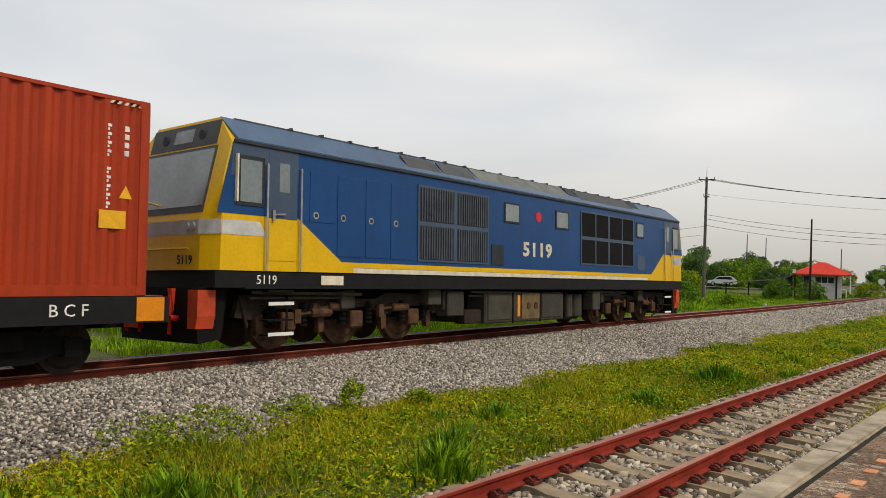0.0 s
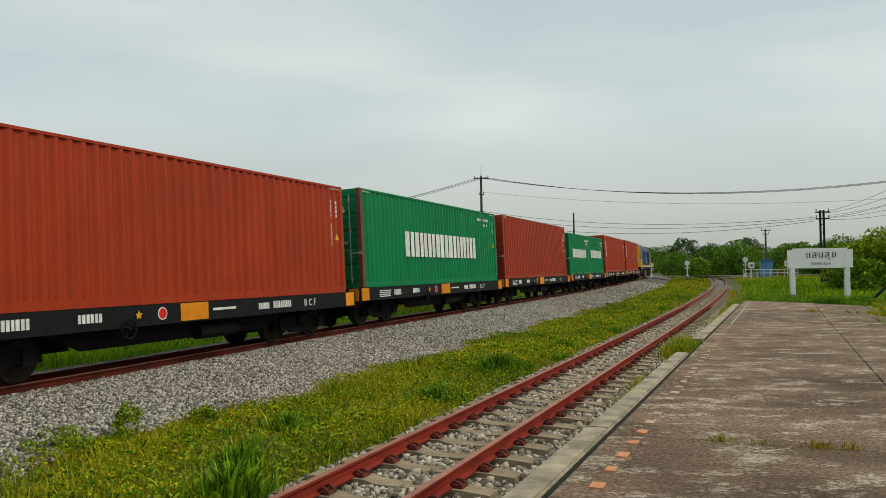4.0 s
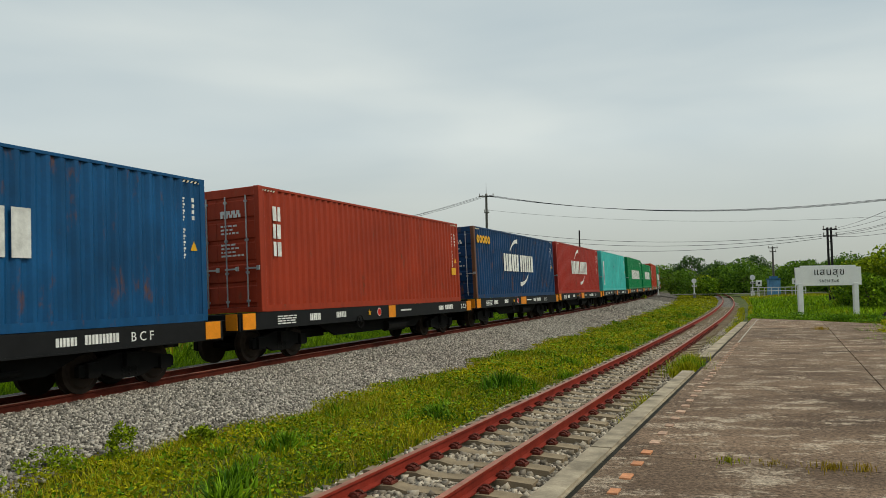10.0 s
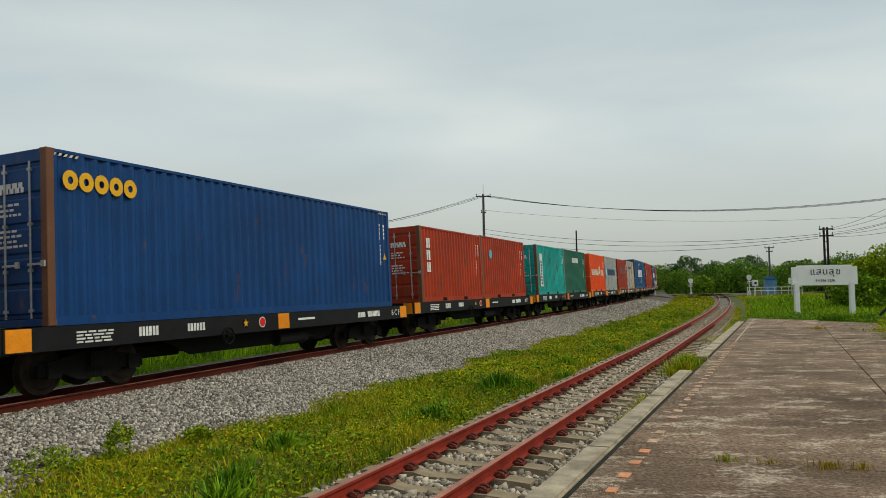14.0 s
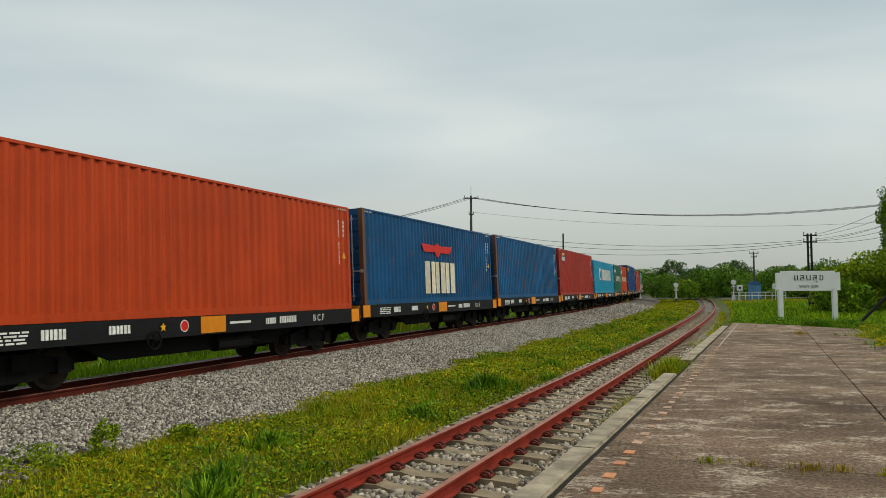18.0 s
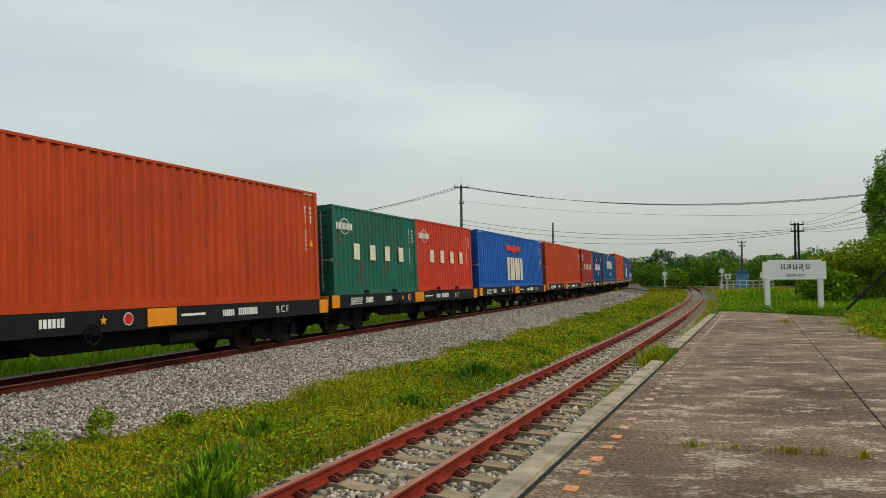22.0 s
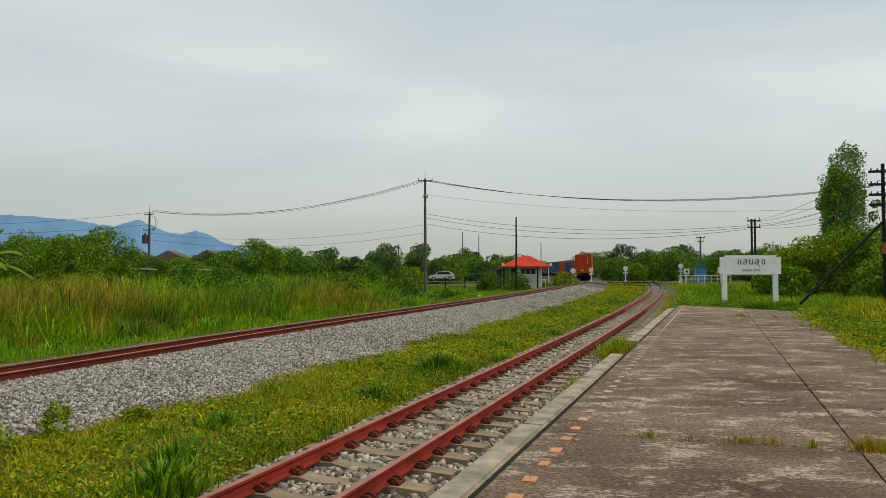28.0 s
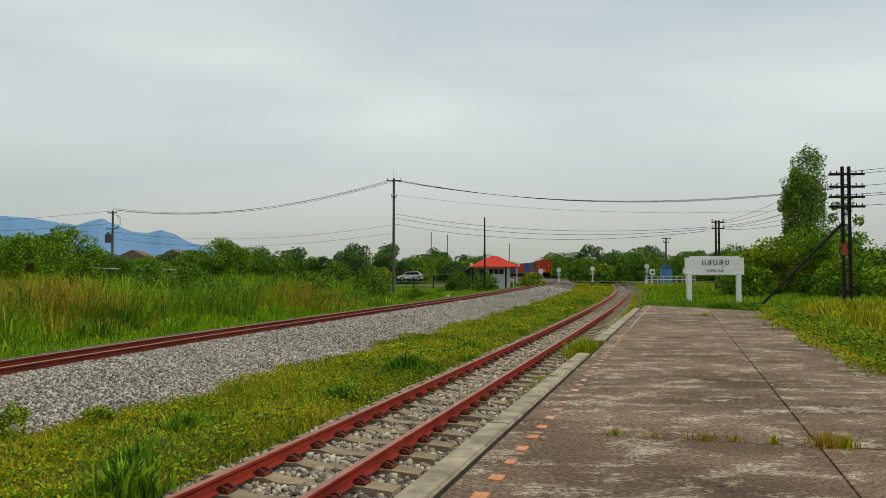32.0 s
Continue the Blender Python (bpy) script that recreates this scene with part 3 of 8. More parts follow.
def side_art(kind, root, L, H):
    """The markings on the side that faces the platform. Local: +x outwards, y forward, z up from the floor."""
    X = GAUGE_FACE + 0.004
    def put(name, bm, mat, label):
        bmesh.ops.translate(bm, verts=list(bm.verts), vec=(X, 0, 0))
        if name != "lettering":
            return part(name, bm, mat, root, label)
        me = mesh_of(name, bm, mat)
        for block in pieces_of(me):
            part("block", block, None, root, label)
    bm = bmesh.new()
    if kind == "block9":
        if L > 8:
            for k, (y, w) in enumerate(((-3.19, 0.74), (-2.42, 0.72), (-1.68, 0.66), (-0.98, 0.74), (-0.22, 0.76), (0.56, 0.80), (1.40, 0.66), (2.08, 0.66), (2.78, 0.70))):
                glyph_row(bm, 1, y, w, 0.93, 0.82, seed=5 + k, gap=0.08)
        else:
            glyph_row(bm, 9, -2.10, 4.35, 1.08, 0.54, seed=5, gap=0.1)
        put("lettering", bm, M_MARK, "worn white block")
        bm = bmesh.new()
        for k in range(11):
            if k not in (4, 10):
                box(bm, 0.0, 0.004, L * 0.315 + 0.138 * k, L * 0.315 + 0.138 * k + 0.075, H - 0.42, H - 0.31)
        for k in range(4):
            if k != 2:
                box(bm, 0.0, 0.004, L * 0.37 + 0.138 * k, L * 0.37 + 0.138 * k + 0.075, H - 0.62, H - 0.52)
        put("serial_row", bm, M_MARK, "row of small white marks")["kind"] = "stuff"
    elif kind == "swoosh":
        k, z = (1.0, 1.15) if L > 8 else (0.66, 0.98)
        for q, (y, w) in enumerate(((-2.5, 0.66), (-1.80, 0.80), (-0.98, 0.70), (-0.06, 0.64), (0.62, 0.66), (1.32, 0.76))):
            glyph_row(bm, 1, y * k, w * k, z, 0.78 * k, seed=9 + q, gap=0.08)
        put("lettering", bm, M_MARK, "worn white block")
        for a, m, b, w0, w1 in (((-1.54, 0.90), (-1.05, 1.42), (-0.34, 1.40), 0.05, 0.20), ((-0.16, -0.58), (0.80, -0.55), (1.14, -0.12), 0.20, 0.05)):
            bm = bmesh.new()
            brush_stroke(bm, (a[0] * k, z + a[1] * k), (m[0] * k, z + m[1] * k), (b[0] * k, z + b[1] * k), w0 * k, w1 * k)
            put("swoosh", bm, M_MARK, "white curved stroke")
    elif kind == "dots_swoosh" or kind == "dots":
        for k in range(5):
            cy, cz = -L / 2 + 0.46 + k * 0.325, 2.40
            ring = [(cy + 0.155 * math.cos(q * math.tau / 14), cz + 0.17 * math.sin(q * math.tau / 14)) for q in range(14)]
            core = [(cy + 0.055 * math.cos(q * math.tau / 14), cz + 0.065 * math.sin(q * math.tau / 14)) for q in range(14)]
            for q in range(14):
                r = (q + 1) % 14
                prism(bm, [ring[q], ring[r], core[r], core[q]], 0.0, 0.005)
        put("emblem", bm, M_SIGNY, "five round orange ring shapes in a row")
        if kind == "dots_swoosh":
            side_art("swoosh", root, L, H)
    elif kind in ("column3", "column6"):
        n = 3 if kind == "column3" else 6
        for k in range(n):
            h = 0.34 if n == 3 else 0.22
            z = min(2.45, H - 0.4) - k * (h * 1.22)
            glyph_row(bm, 1, -L / 2 + 0.48, 0.36 if n == 3 else 0.34, z - h, h, seed=20 + k)
        put("lettering", bm, M_MARK, "worn white block")
    elif kind == "star_panel":
        box(bm, 0, 0.004, -2.72, -1.86, 0.98, 1.80)
        put("emblem_field", bm, M_SKYBLUE, "light blue square field")
        bm = bmesh.new()
        pts = []
        for k in range(14):
            r = 0.34 if k % 2 == 0 else 0.13
            pts.append((-2.29 + r * math.sin(k * math.tau / 14), 1.39 + r * math.cos(k * math.tau / 14)))
        prism(bm, pts, 0.005, 0.009)
        put("star", bm, M_WHITE, "white seven-pointed star")
        bm = bmesh.new()
        glyph_row(bm, 6, -1.64, 3.75, 1.17, 0.48, seed=31)
        put("lettering", bm, M_NAVY, "worn dark block")
    elif kind == "pennant":
        glyph_row(bm, 12, -2.48, 4.75, 1.12, 0.42, skip=(7, 8), seed=41, gap=0.22)
        put("lettering", bm, M_CREAM, "worn cream block")
        bm = bmesh.new()
        prism(bm, [(0.3, 1.15), (0.9, 1.3), (0.75, 1.5), (0.95, 1.85), (0.6, 1.6), (0.3, 1.75), (0.45, 1.45)], 0, 0.005)
        put("pennant", bm, M_CREAM, "cream fluttering pennant shape")
    elif kind == "short_row":
        glyph_row(bm, 7, -0.9, 1.76, 1.84, 0.30, seed=43)
        put("lettering", bm, M_MARK, "worn white block")
    elif kind == "tall_panel":
        box(bm, 0, 0.004, -L / 2 + 0.55, -L / 2 + 1.06, 0.43, 2.14)
        put("panel", bm, M_WHITE, "tall white panel")
        bm = bmesh.new()
        for k in range(8):
            glyph_row(bm, 1, -L / 2 + 0.67, 0.27, 1.65 - k * 0.16, 0.12, x=0.005, seed=50 + k)
        put("lettering", bm, M_NAVY, "worn dark block")
        bm = bmesh.new()
        crescent(bm, -0.27, 1.77, 0.2, 0, 350, 0.06)
        put("emblem", bm, M_NAVY, "dark outlined emblem")
    elif kind == "wing":
        glyph_row(bm, 3, -1.49, 3.0, 0.31, 1.15, seed=62, gap=0.06)
        put("lettering", bm, M_CREAM, "worn cream block")
        bm = bmesh.new()
        prism(bm, [(-1.7, 2.08), (-0.4, 2.05), (-0.2, 2.16), (0.0, 2.05), (1.28, 2.08), (1.05, 1.80), (0.05, 1.80), (-0.12, 1.64), (-0.32, 1.64), (-0.48, 1.80), (-1.5, 1.80)], 0, 0.005)
        put("emblem", bm, M_RED, "red spread-wing shape")
    elif kind == "ring":
        glyph_row(bm, 6, -1.9, 5.6, 1.05, 0.90, seed=70)
        crescent(bm, -2.8, 1.55, 0.62, 0, 350, 0.22)
        put("lettering", bm, M_WHITE, "worn white block")
    elif kind == "name_panel":
        box(bm, 0, 0.004, -L / 2 + 0.75, -L / 2 + 1.75, H * 0.74, H * 0.92)
        put("panel", bm, M_NAVY, "small dark name panel")
        bm = bmesh.new()
        glyph_row(bm, 4, -L / 2 + 0.8, 0.9, H * 0.745, 0.24, x=0.005, seed=75)
        put("lettering", bm, M_WHITE, "worn white block")
        bm = bmesh.new()
        prism(bm, [(-L / 2 + 0.95, H * 0.85), (-L / 2 + 1.7, H * 0.88), (-L / 2 + 1.7, H * 0.91), (-L / 2 + 1.0, H * 0.91)], 0.005, 0.008)
        put("emblem", bm, M_SIGNY, "yellow flash")
    elif kind == "wide_row":
        for k in range(5):
            glyph_row(bm, 1, -1.80 + k * 0.77, 0.50, 1.0, 0.46, seed=80 + k)
        put("lettering", bm, M_CREAM, "worn cream block")
        bm = bmesh.new()
        box(bm, 0, 0.004, -L / 2 + 0.3, -L / 2 + 0.88, 1.67, 2.12)
        put("panel", bm, M_WHITE, "white square")
        bm = bmesh.new()
        for k in range(3):
            prism(bm, [(-L / 2 + 0.36, 2.05 - k * 0.1), (-L / 2 + 0.62, 1.9 - k * 0.1), (-L / 2 + 0.8, 2.05 - k * 0.1), (-L / 2 + 0.8, 1.99 - k * 0.1), (-L / 2 + 0.62, 1.83 - k * 0.1), (-L / 2 + 0.36, 1.99 - k * 0.1)], 0.005, 0.008)
        put("emblem", bm, M_NAVY, "blue chevrons")
    elif kind == "squares":
        for k in range(4):
            square_mark(bm, -1.85 + k * 1.08, 1.02, 0.5)
        put("lettering", bm, M_CREAM, "worn white block")
        bm = bmesh.new()
        glyph_row(bm, 6, -L / 2 + 0.18, 1.0, 1.9, 0.2, seed=95)
        crescent(bm, -L / 2 + 0.72, 2.0, 0.3, 0, 350, 0.03)
        put("emblem", bm, M_MARK, "small white ringed mark")
    elif kind == "disc":
        prism(bm, [(-1.9 + 0.19 * math.cos(q * math.tau / 24), 1.85 + 0.19 * math.sin(q * math.tau / 24)) for q in range(24)], 0.0, 0.005)
        put("sticker", bm, M_SKYBLUE, "round light blue sticker")
    elif kind == "ghost":
        glyph_row(bm, 6, -1.6, 3.4, 1.35, 0.5, seed=99)
        put("lettering", bm, plain("faded_marking", (0.17, 0.09, 0.09), 0.6), "worn dark block")
    elif kind == "smallmark":
        glyph_row(bm, 8, -1.9, 2.6, 1.85, 0.2, seed=101)
        put("lettering", bm, M_NAVY, "worn dark block")
    else:
        bm.free()


def container(paint_mat, L, H, art, label, door=True, post_mat=None):
    """Origin at the middle of its floor; y forward, the doors behind."""
    root = thing("shipping_container", label, "container", group="containers on the train")
    g = box_meshes(L, H)
    hx = CW / 2
    part("side_panel", g["side_panel"], paint_mat, root, at=pose(hx - 0.012, 0, 0.15))
    part("side_panel", g["side_panel"], paint_mat, root, at=pose(-hx + 0.012, 0, 0.15, 0, 0, 180))
    part("end_panel", g["end_panel"], paint_mat, root, at=pose(0, L / 2 - 0.03, 0.15))
    part("roof_panel", g["roof_panel"], paint_mat, root, at=pose(0, 0, H - 0.012))
    pm = post_mat or paint_mat
    for sx in (-1, 1):
        part("top_rail", g["top_rail"], paint_mat, root, at=pose(sx * (hx - 0.035), 0, H - 0.006))
        part("bottom_rail", g["bottom_rail"], paint_mat, root, at=pose(sx * (hx - 0.03), 0, 0.004))
        for sy in (-1, 1):
            part("corner_post", g["corner_post"], pm if sy < 0 else paint_mat, root, at=pose(sx * (hx - 0.07), sy * (L / 2 - 0.075), 0))
            for z in (0.059, H - 0.059):
                part("corner_casting", g["corner_casting"], pm if sy < 0 else paint_mat, root, at=pose(sx * (hx - 0.08), sy * (L / 2 - 0.088), z))
    for sy in (-1, 1):
        for z in (0.07, H - 0.07):
            part("end_beam", g["end_beam" if z < 1 else "end_header"], paint_mat, root, at=pose(0, sy * (L / 2 - 0.06), z))
    if door:
        for sx in (-1, 1):
            d = part("door", g["door"], paint_mat, root, at=pose(0, -L / 2 + 0.06, 0.14) if sx > 0 else pose(-(hx - 0.10) - 0.01, -L / 2 + 0.06, 0.14))
            for x in (0.28, 0.86):
                part("lock_rod", g["lock_rod"], M_GALV, d, "galvanised lock rod", at=pose(x, -0.075, 0))
                part("handle", g["handle"], M_GALV, d, "galvanised handle", at=pose(x, -0.075, 0.85))
            if sx > 0:
                part("data_marking", g["data_marking"], M_MARK, d, "rows of small white marks")["kind"] = "stuff"
    else:
        part("end_panel", g["end_panel"], paint_mat, root, at=pose(0, -L / 2 + 0.03, 0.15, 0, 0, 180))
        for x, m, nm in ((0.62, M_MARK, "serial_marking"), (0.62, M_SIGNY, "warning_triangle"), (-0.2, M_SIGNY, "caution_plate")):
            part(nm, g[nm], m, root, at=pose(x, -L / 2 + 0.024, H * 0.88 if nm == "serial_marking" else 0.42, 0, 0, -90))
    if art != "block9":
        part("serial_marking", g["serial_marking"], M_MARK, root, "column of white marks", at=pose(hx - 0.008, L / 2 - 0.62, H - 0.42))["kind"] = "stuff"
    if L < 8:
        for sx in (-1, 1):
            for y in (-1.03, 1.03):
                part("fork_pocket", g["fork_pocket"], M_DARK, root, "dark fork pocket", at=pose(sx * (hx - 0.002), y, 0.02))
    part("size_marking", g["size_marking"], M_MARK, root, at=pose(hx - 0.008, L / 2 - 0.36, H - 0.42))["kind"] = "stuff"
    if L > 8:
        part("warning_triangle", g["warning_triangle"], M_SIGNY, root, "yellow triangle", at=pose(hx - 0.008, L / 2 - 0.36, H * 0.52))
    if art == "column3" and L > 8:
        part("caution_plate", g["caution_plate"], M_SIGNY, root, "yellow plate", at=pose(hx - 0.008, L / 2 - 0.55, H * 0.38))
    if L > 8:
        for sy in (-1, 1):
            part("hazard_stripe", g["hazard_stripe"], M_CREAM, root, at=pose(hx - 0.008, sy * (L / 2 - 0.38) - 0.28, H - 0.07))
    side_art(art, root, L, H)
    return root


# ---------------------------------------------------------------- flat wagons
def text_mesh(body, size, depth=0.004, font_space=1.0, bold=0.0):
    cu = bpy.data.curves.new("writing", "FONT")
    cu.offset = bold
    cu.body, cu.size, cu.extrude, cu.align_x, cu.space_character, cu.resolution_u = body, size, depth / 2, "LEFT", font_space, 2
    ob = bpy.data.objects.new("writing", cu)
    scene.collection.objects.link(ob)
    me = bpy.data.meshes.new_from_object(ob.evaluated_get(bpy.context.evaluated_depsgraph_get()))
    bpy.data.objects.remove(ob)
    bpy.data.curves.remove(cu)
    return me


def coloured(me, mat):
    me.materials.clear()
    me.materials.append(mat)
    return me


SIDEWAYS = pose(0, 0, 0, 90, 0, 90)  # writing on a face that looks along +x
DECK, SHORT_HALF, LONG_HALF = 1.13, 6.42, 6.95
WAGON = {}


def wheel_mesh(r):
    bm = bmesh.new()
    tube(bm, (-0.065, 0, 0), (0.065, 0, 0), r, n=24)
    tube(bm, (-0.085, 0, 0), (-0.06, 0, 0), r + 0.028, n=24)
    tube(bm, (0.06, 0, 0), (0.10, 0, 0), r * 0.82, r * 0.70, n=24)
    tube(bm, (0.09, 0, 0), (0.17, 0, 0), 0.09, n=12)
    return mesh_of("wheel", bm, M_BROWN)


def wagon_frame(g, e):
    """The long members of a wagon of half length e."""
    bm = bmesh.new()
    prism(bm, [(-0.16, 1.125), (-0.16, 1.085), (-0.04, 1.085), (-0.04, 0.775), (-0.16, 0.775), (-0.16, 0.745), (0.05, 0.745), (0.05, 0.775), (0.04, 0.775), (0.04, 1.125)], -e, e, "y")
    g["side_beam", e] = mesh_of("side_beam", bm, M_BLACK)
    bm = boxes((-0.22, 0.22, -e + 0.1, e - 0.1, 0.62, 1.06))
    for k in range(9):
        y = -e + 0.6 + k * (2 * e - 1.2) / 8
        box(bm, -1.18, 1.18, y - 0.07, y + 0.07, 0.80, 1.08)
    for y in (-3.0, 3.0):
        box(bm, -0.5, 0.5, y - 0.6, y + 0.6, 0.40, 0.62)
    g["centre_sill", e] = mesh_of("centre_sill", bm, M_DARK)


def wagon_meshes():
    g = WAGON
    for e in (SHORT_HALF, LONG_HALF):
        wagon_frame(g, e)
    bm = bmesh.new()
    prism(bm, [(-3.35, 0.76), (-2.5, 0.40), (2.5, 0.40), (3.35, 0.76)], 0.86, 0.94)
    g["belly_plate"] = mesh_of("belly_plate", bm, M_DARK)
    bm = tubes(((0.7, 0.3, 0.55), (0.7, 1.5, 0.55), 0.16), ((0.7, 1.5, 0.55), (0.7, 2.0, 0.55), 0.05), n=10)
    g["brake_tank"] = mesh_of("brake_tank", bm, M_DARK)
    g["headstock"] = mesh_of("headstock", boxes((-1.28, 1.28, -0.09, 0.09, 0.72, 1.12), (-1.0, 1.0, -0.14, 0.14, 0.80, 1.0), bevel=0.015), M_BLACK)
    bm = tubes(((0, 0, 0.84), (0, 0.34, 0.84), 0.085, 0.085))
    box(bm, -0.13, 0.13, 0.20, 0.40, 0.70, 0.98)
    g["coupler"] = mesh_of("coupler", bm, M_DARK)
    g["orange_plate"] = mesh_of("orange_plate", boxes((0.0, 0.012, -0.22, 0.22, 0.765, 1.115)), M_ORANGE)
    g["orange_wide"] = mesh_of("orange_plate", boxes((0.0, 0.012, -0.40, 0.40, 0.775, 1.115)), M_ORANGE)
    g["orange_end"] = mesh_of("orange_end", boxes((-0.30, 0.0, -0.012, 0.0, 0.765, 1.115)), M_ORANGE)
    bm = bmesh.new()
    n = 20
    for k in range(n):
        a, b = k * math.tau / n, (k + 1) * math.tau / n
        tube(bm, (0, 0.17 * math.cos(a), 0.17 * math.sin(a)), (0, 0.17 * math.cos(b), 0.17 * math.sin(b)), 0.02, n=6, caps=False)
    for k in range(3):
        a = k * math.tau / 3
        tube(bm, (0, 0, 0), (0, 0.17 * math.cos(a), 0.17 * math.sin(a)), 0.012, n=5)
    tube(bm, (-0.15, 0, 0), (0.03, 0, 0), 0.03, n=8)
    g["brake_wheel"] = mesh_of("brake_wheel", bm, M_DARK)
    bm = tubes(((0.0, 0, 0), (0.006, 0, 0), 0.10), n=18)
    g["disc"] = mesh_of("disc", bm, M_RED)
    bm = tubes(((0.0, 0, 0), (0.004, 0, 0), 0.12), n=18)
    g["disc_rim"] = mesh_of("disc_rim", bm, M_MARK)
    bm = bmesh.new()
    prism(bm, [((0.09 if k % 2 == 0 else 0.04) * math.sin(k * math.tau / 10), (0.09 if k % 2 == 0 else 0.04) * math.cos(k * math.tau / 10)) for k in range(10)], 0.006, 0.010)
    g["star"] = mesh_of("star", bm, M_SIGNY)
    rnd = random.Random(3)
    bm = bmesh.new()
    for r in range(4):
        y = 0.0
        for c in range(4):
            w = rnd.uniform(0.10, 0.22)
            box(bm, 0, 0.004, y, y + w, 0.055 * r, 0.055 * r + 0.03)
            y += w + 0.04
    g["data_panel"] = mesh_of("data_panel", bm, M_MARK)
    bm = bmesh.new()
    glyph_row(bm, 3, 0, 0.5, 0.02, 0.17, seed=7)
    g["owner_marking"] = mesh_of("owner_marking", bm, M_MARK)
    bm = bmesh.new()
    glyph_row(bm, 3, 0, 0.52, 0.02, 0.15, seed=8)
    g["initials_marking"] = mesh_of("initials_marking", bm, M_MARK)
    for v in range(4):
        bm = bmesh.new()
        glyph_row(bm, 3, 0.0, 0.42, 0.01, 0.14, seed=120 + v)
        glyph_row(bm, 5, 0.56, 0.74, 0.01, 0.16, seed=130 + v)
        g[f"number_marking{v}"] = mesh_of("number_marking", bm, M_MARK)
    g["class_marking"] = coloured(text_mesh("B C F", 0.24), M_MARK)
    g["class_marking"].transform(SIDEWAYS)
    g["long_label"] = mesh_of("long_label", boxes((0, 0.004, 0, 0.75, 0, 0.05), (0.004, 0.006, 0.1, 0.3, 0.012, 0.038), (0.004, 0.006, 0.4, 0.65, 0.012, 0.038)), M_MARK)
    g["wheel"] = wheel_mesh(0.40)
    bm = bmesh.new()
    prism(bm, [(-1.12, 0.30), (-1.12, 0.50), (-0.55, 0.60), (-0.30, 0.66), (0.30, 0.66), (0.55, 0.60), (1.12, 0.50), (1.12, 0.30), (0.62, 0.32), (0.32, 0.20), (-0.32, 0.20), (-0.62, 0.32)], -0.05, 0.05)
    for y in (-0.85, 0.85):
        box(bm, -0.07, 0.12, y - 0.13, y + 0.13, 0.28, 0.54)
    g["side_frame"] = mesh_of("side_frame", bm, M_DARK)
    bm = bmesh.new()
    for y in (-0.16, 0.0, 0.16):
        for k in range(4):
            tube(bm, (0, y, 0.24 + 0.07 * k), (0, y, 0.275 + 0.07 * k), 0.065, n=8)
    g["spring"] = mesh_of("spring", bm, M_DARK)
    bm = tubes(((-0.62, 0, 0.4), (0.62, 0, 0.4), 0.07))
    g["axle"] = mesh_of("axle", bm, M_DARK)
    g["bolster"] = mesh_of("bolster", boxes((-0.95, 0.95, -0.16, 0.16, 0.40, 0.64)), M_DARK)
    g["brake_rigging"] = mesh_of("brake_rigging", boxes((-0.75, 0.75, -0.42, -0.36, 0.28, 0.40), (-0.75, 0.75, 0.36, 0.42, 0.28, 0.40), (-0.04, 0.04, -0.8, 0.8, 0.46, 0.52)), M_DARK)


wagon_meshes()


def bogie(parent, y, near_only=False):
    g = WAGON
    b = part("bogie", g["bolster"], M_DARK, parent, "near-black two-axle bogie", at=pose(0, y, 0))
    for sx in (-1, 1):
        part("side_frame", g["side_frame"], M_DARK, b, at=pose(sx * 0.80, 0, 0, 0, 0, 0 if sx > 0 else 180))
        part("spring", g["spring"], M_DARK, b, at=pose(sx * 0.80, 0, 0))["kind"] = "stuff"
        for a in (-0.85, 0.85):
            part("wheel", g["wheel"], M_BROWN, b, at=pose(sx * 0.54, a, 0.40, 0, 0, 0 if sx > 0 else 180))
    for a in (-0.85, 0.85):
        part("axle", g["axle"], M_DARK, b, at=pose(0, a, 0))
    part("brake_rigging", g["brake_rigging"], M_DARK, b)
    return b


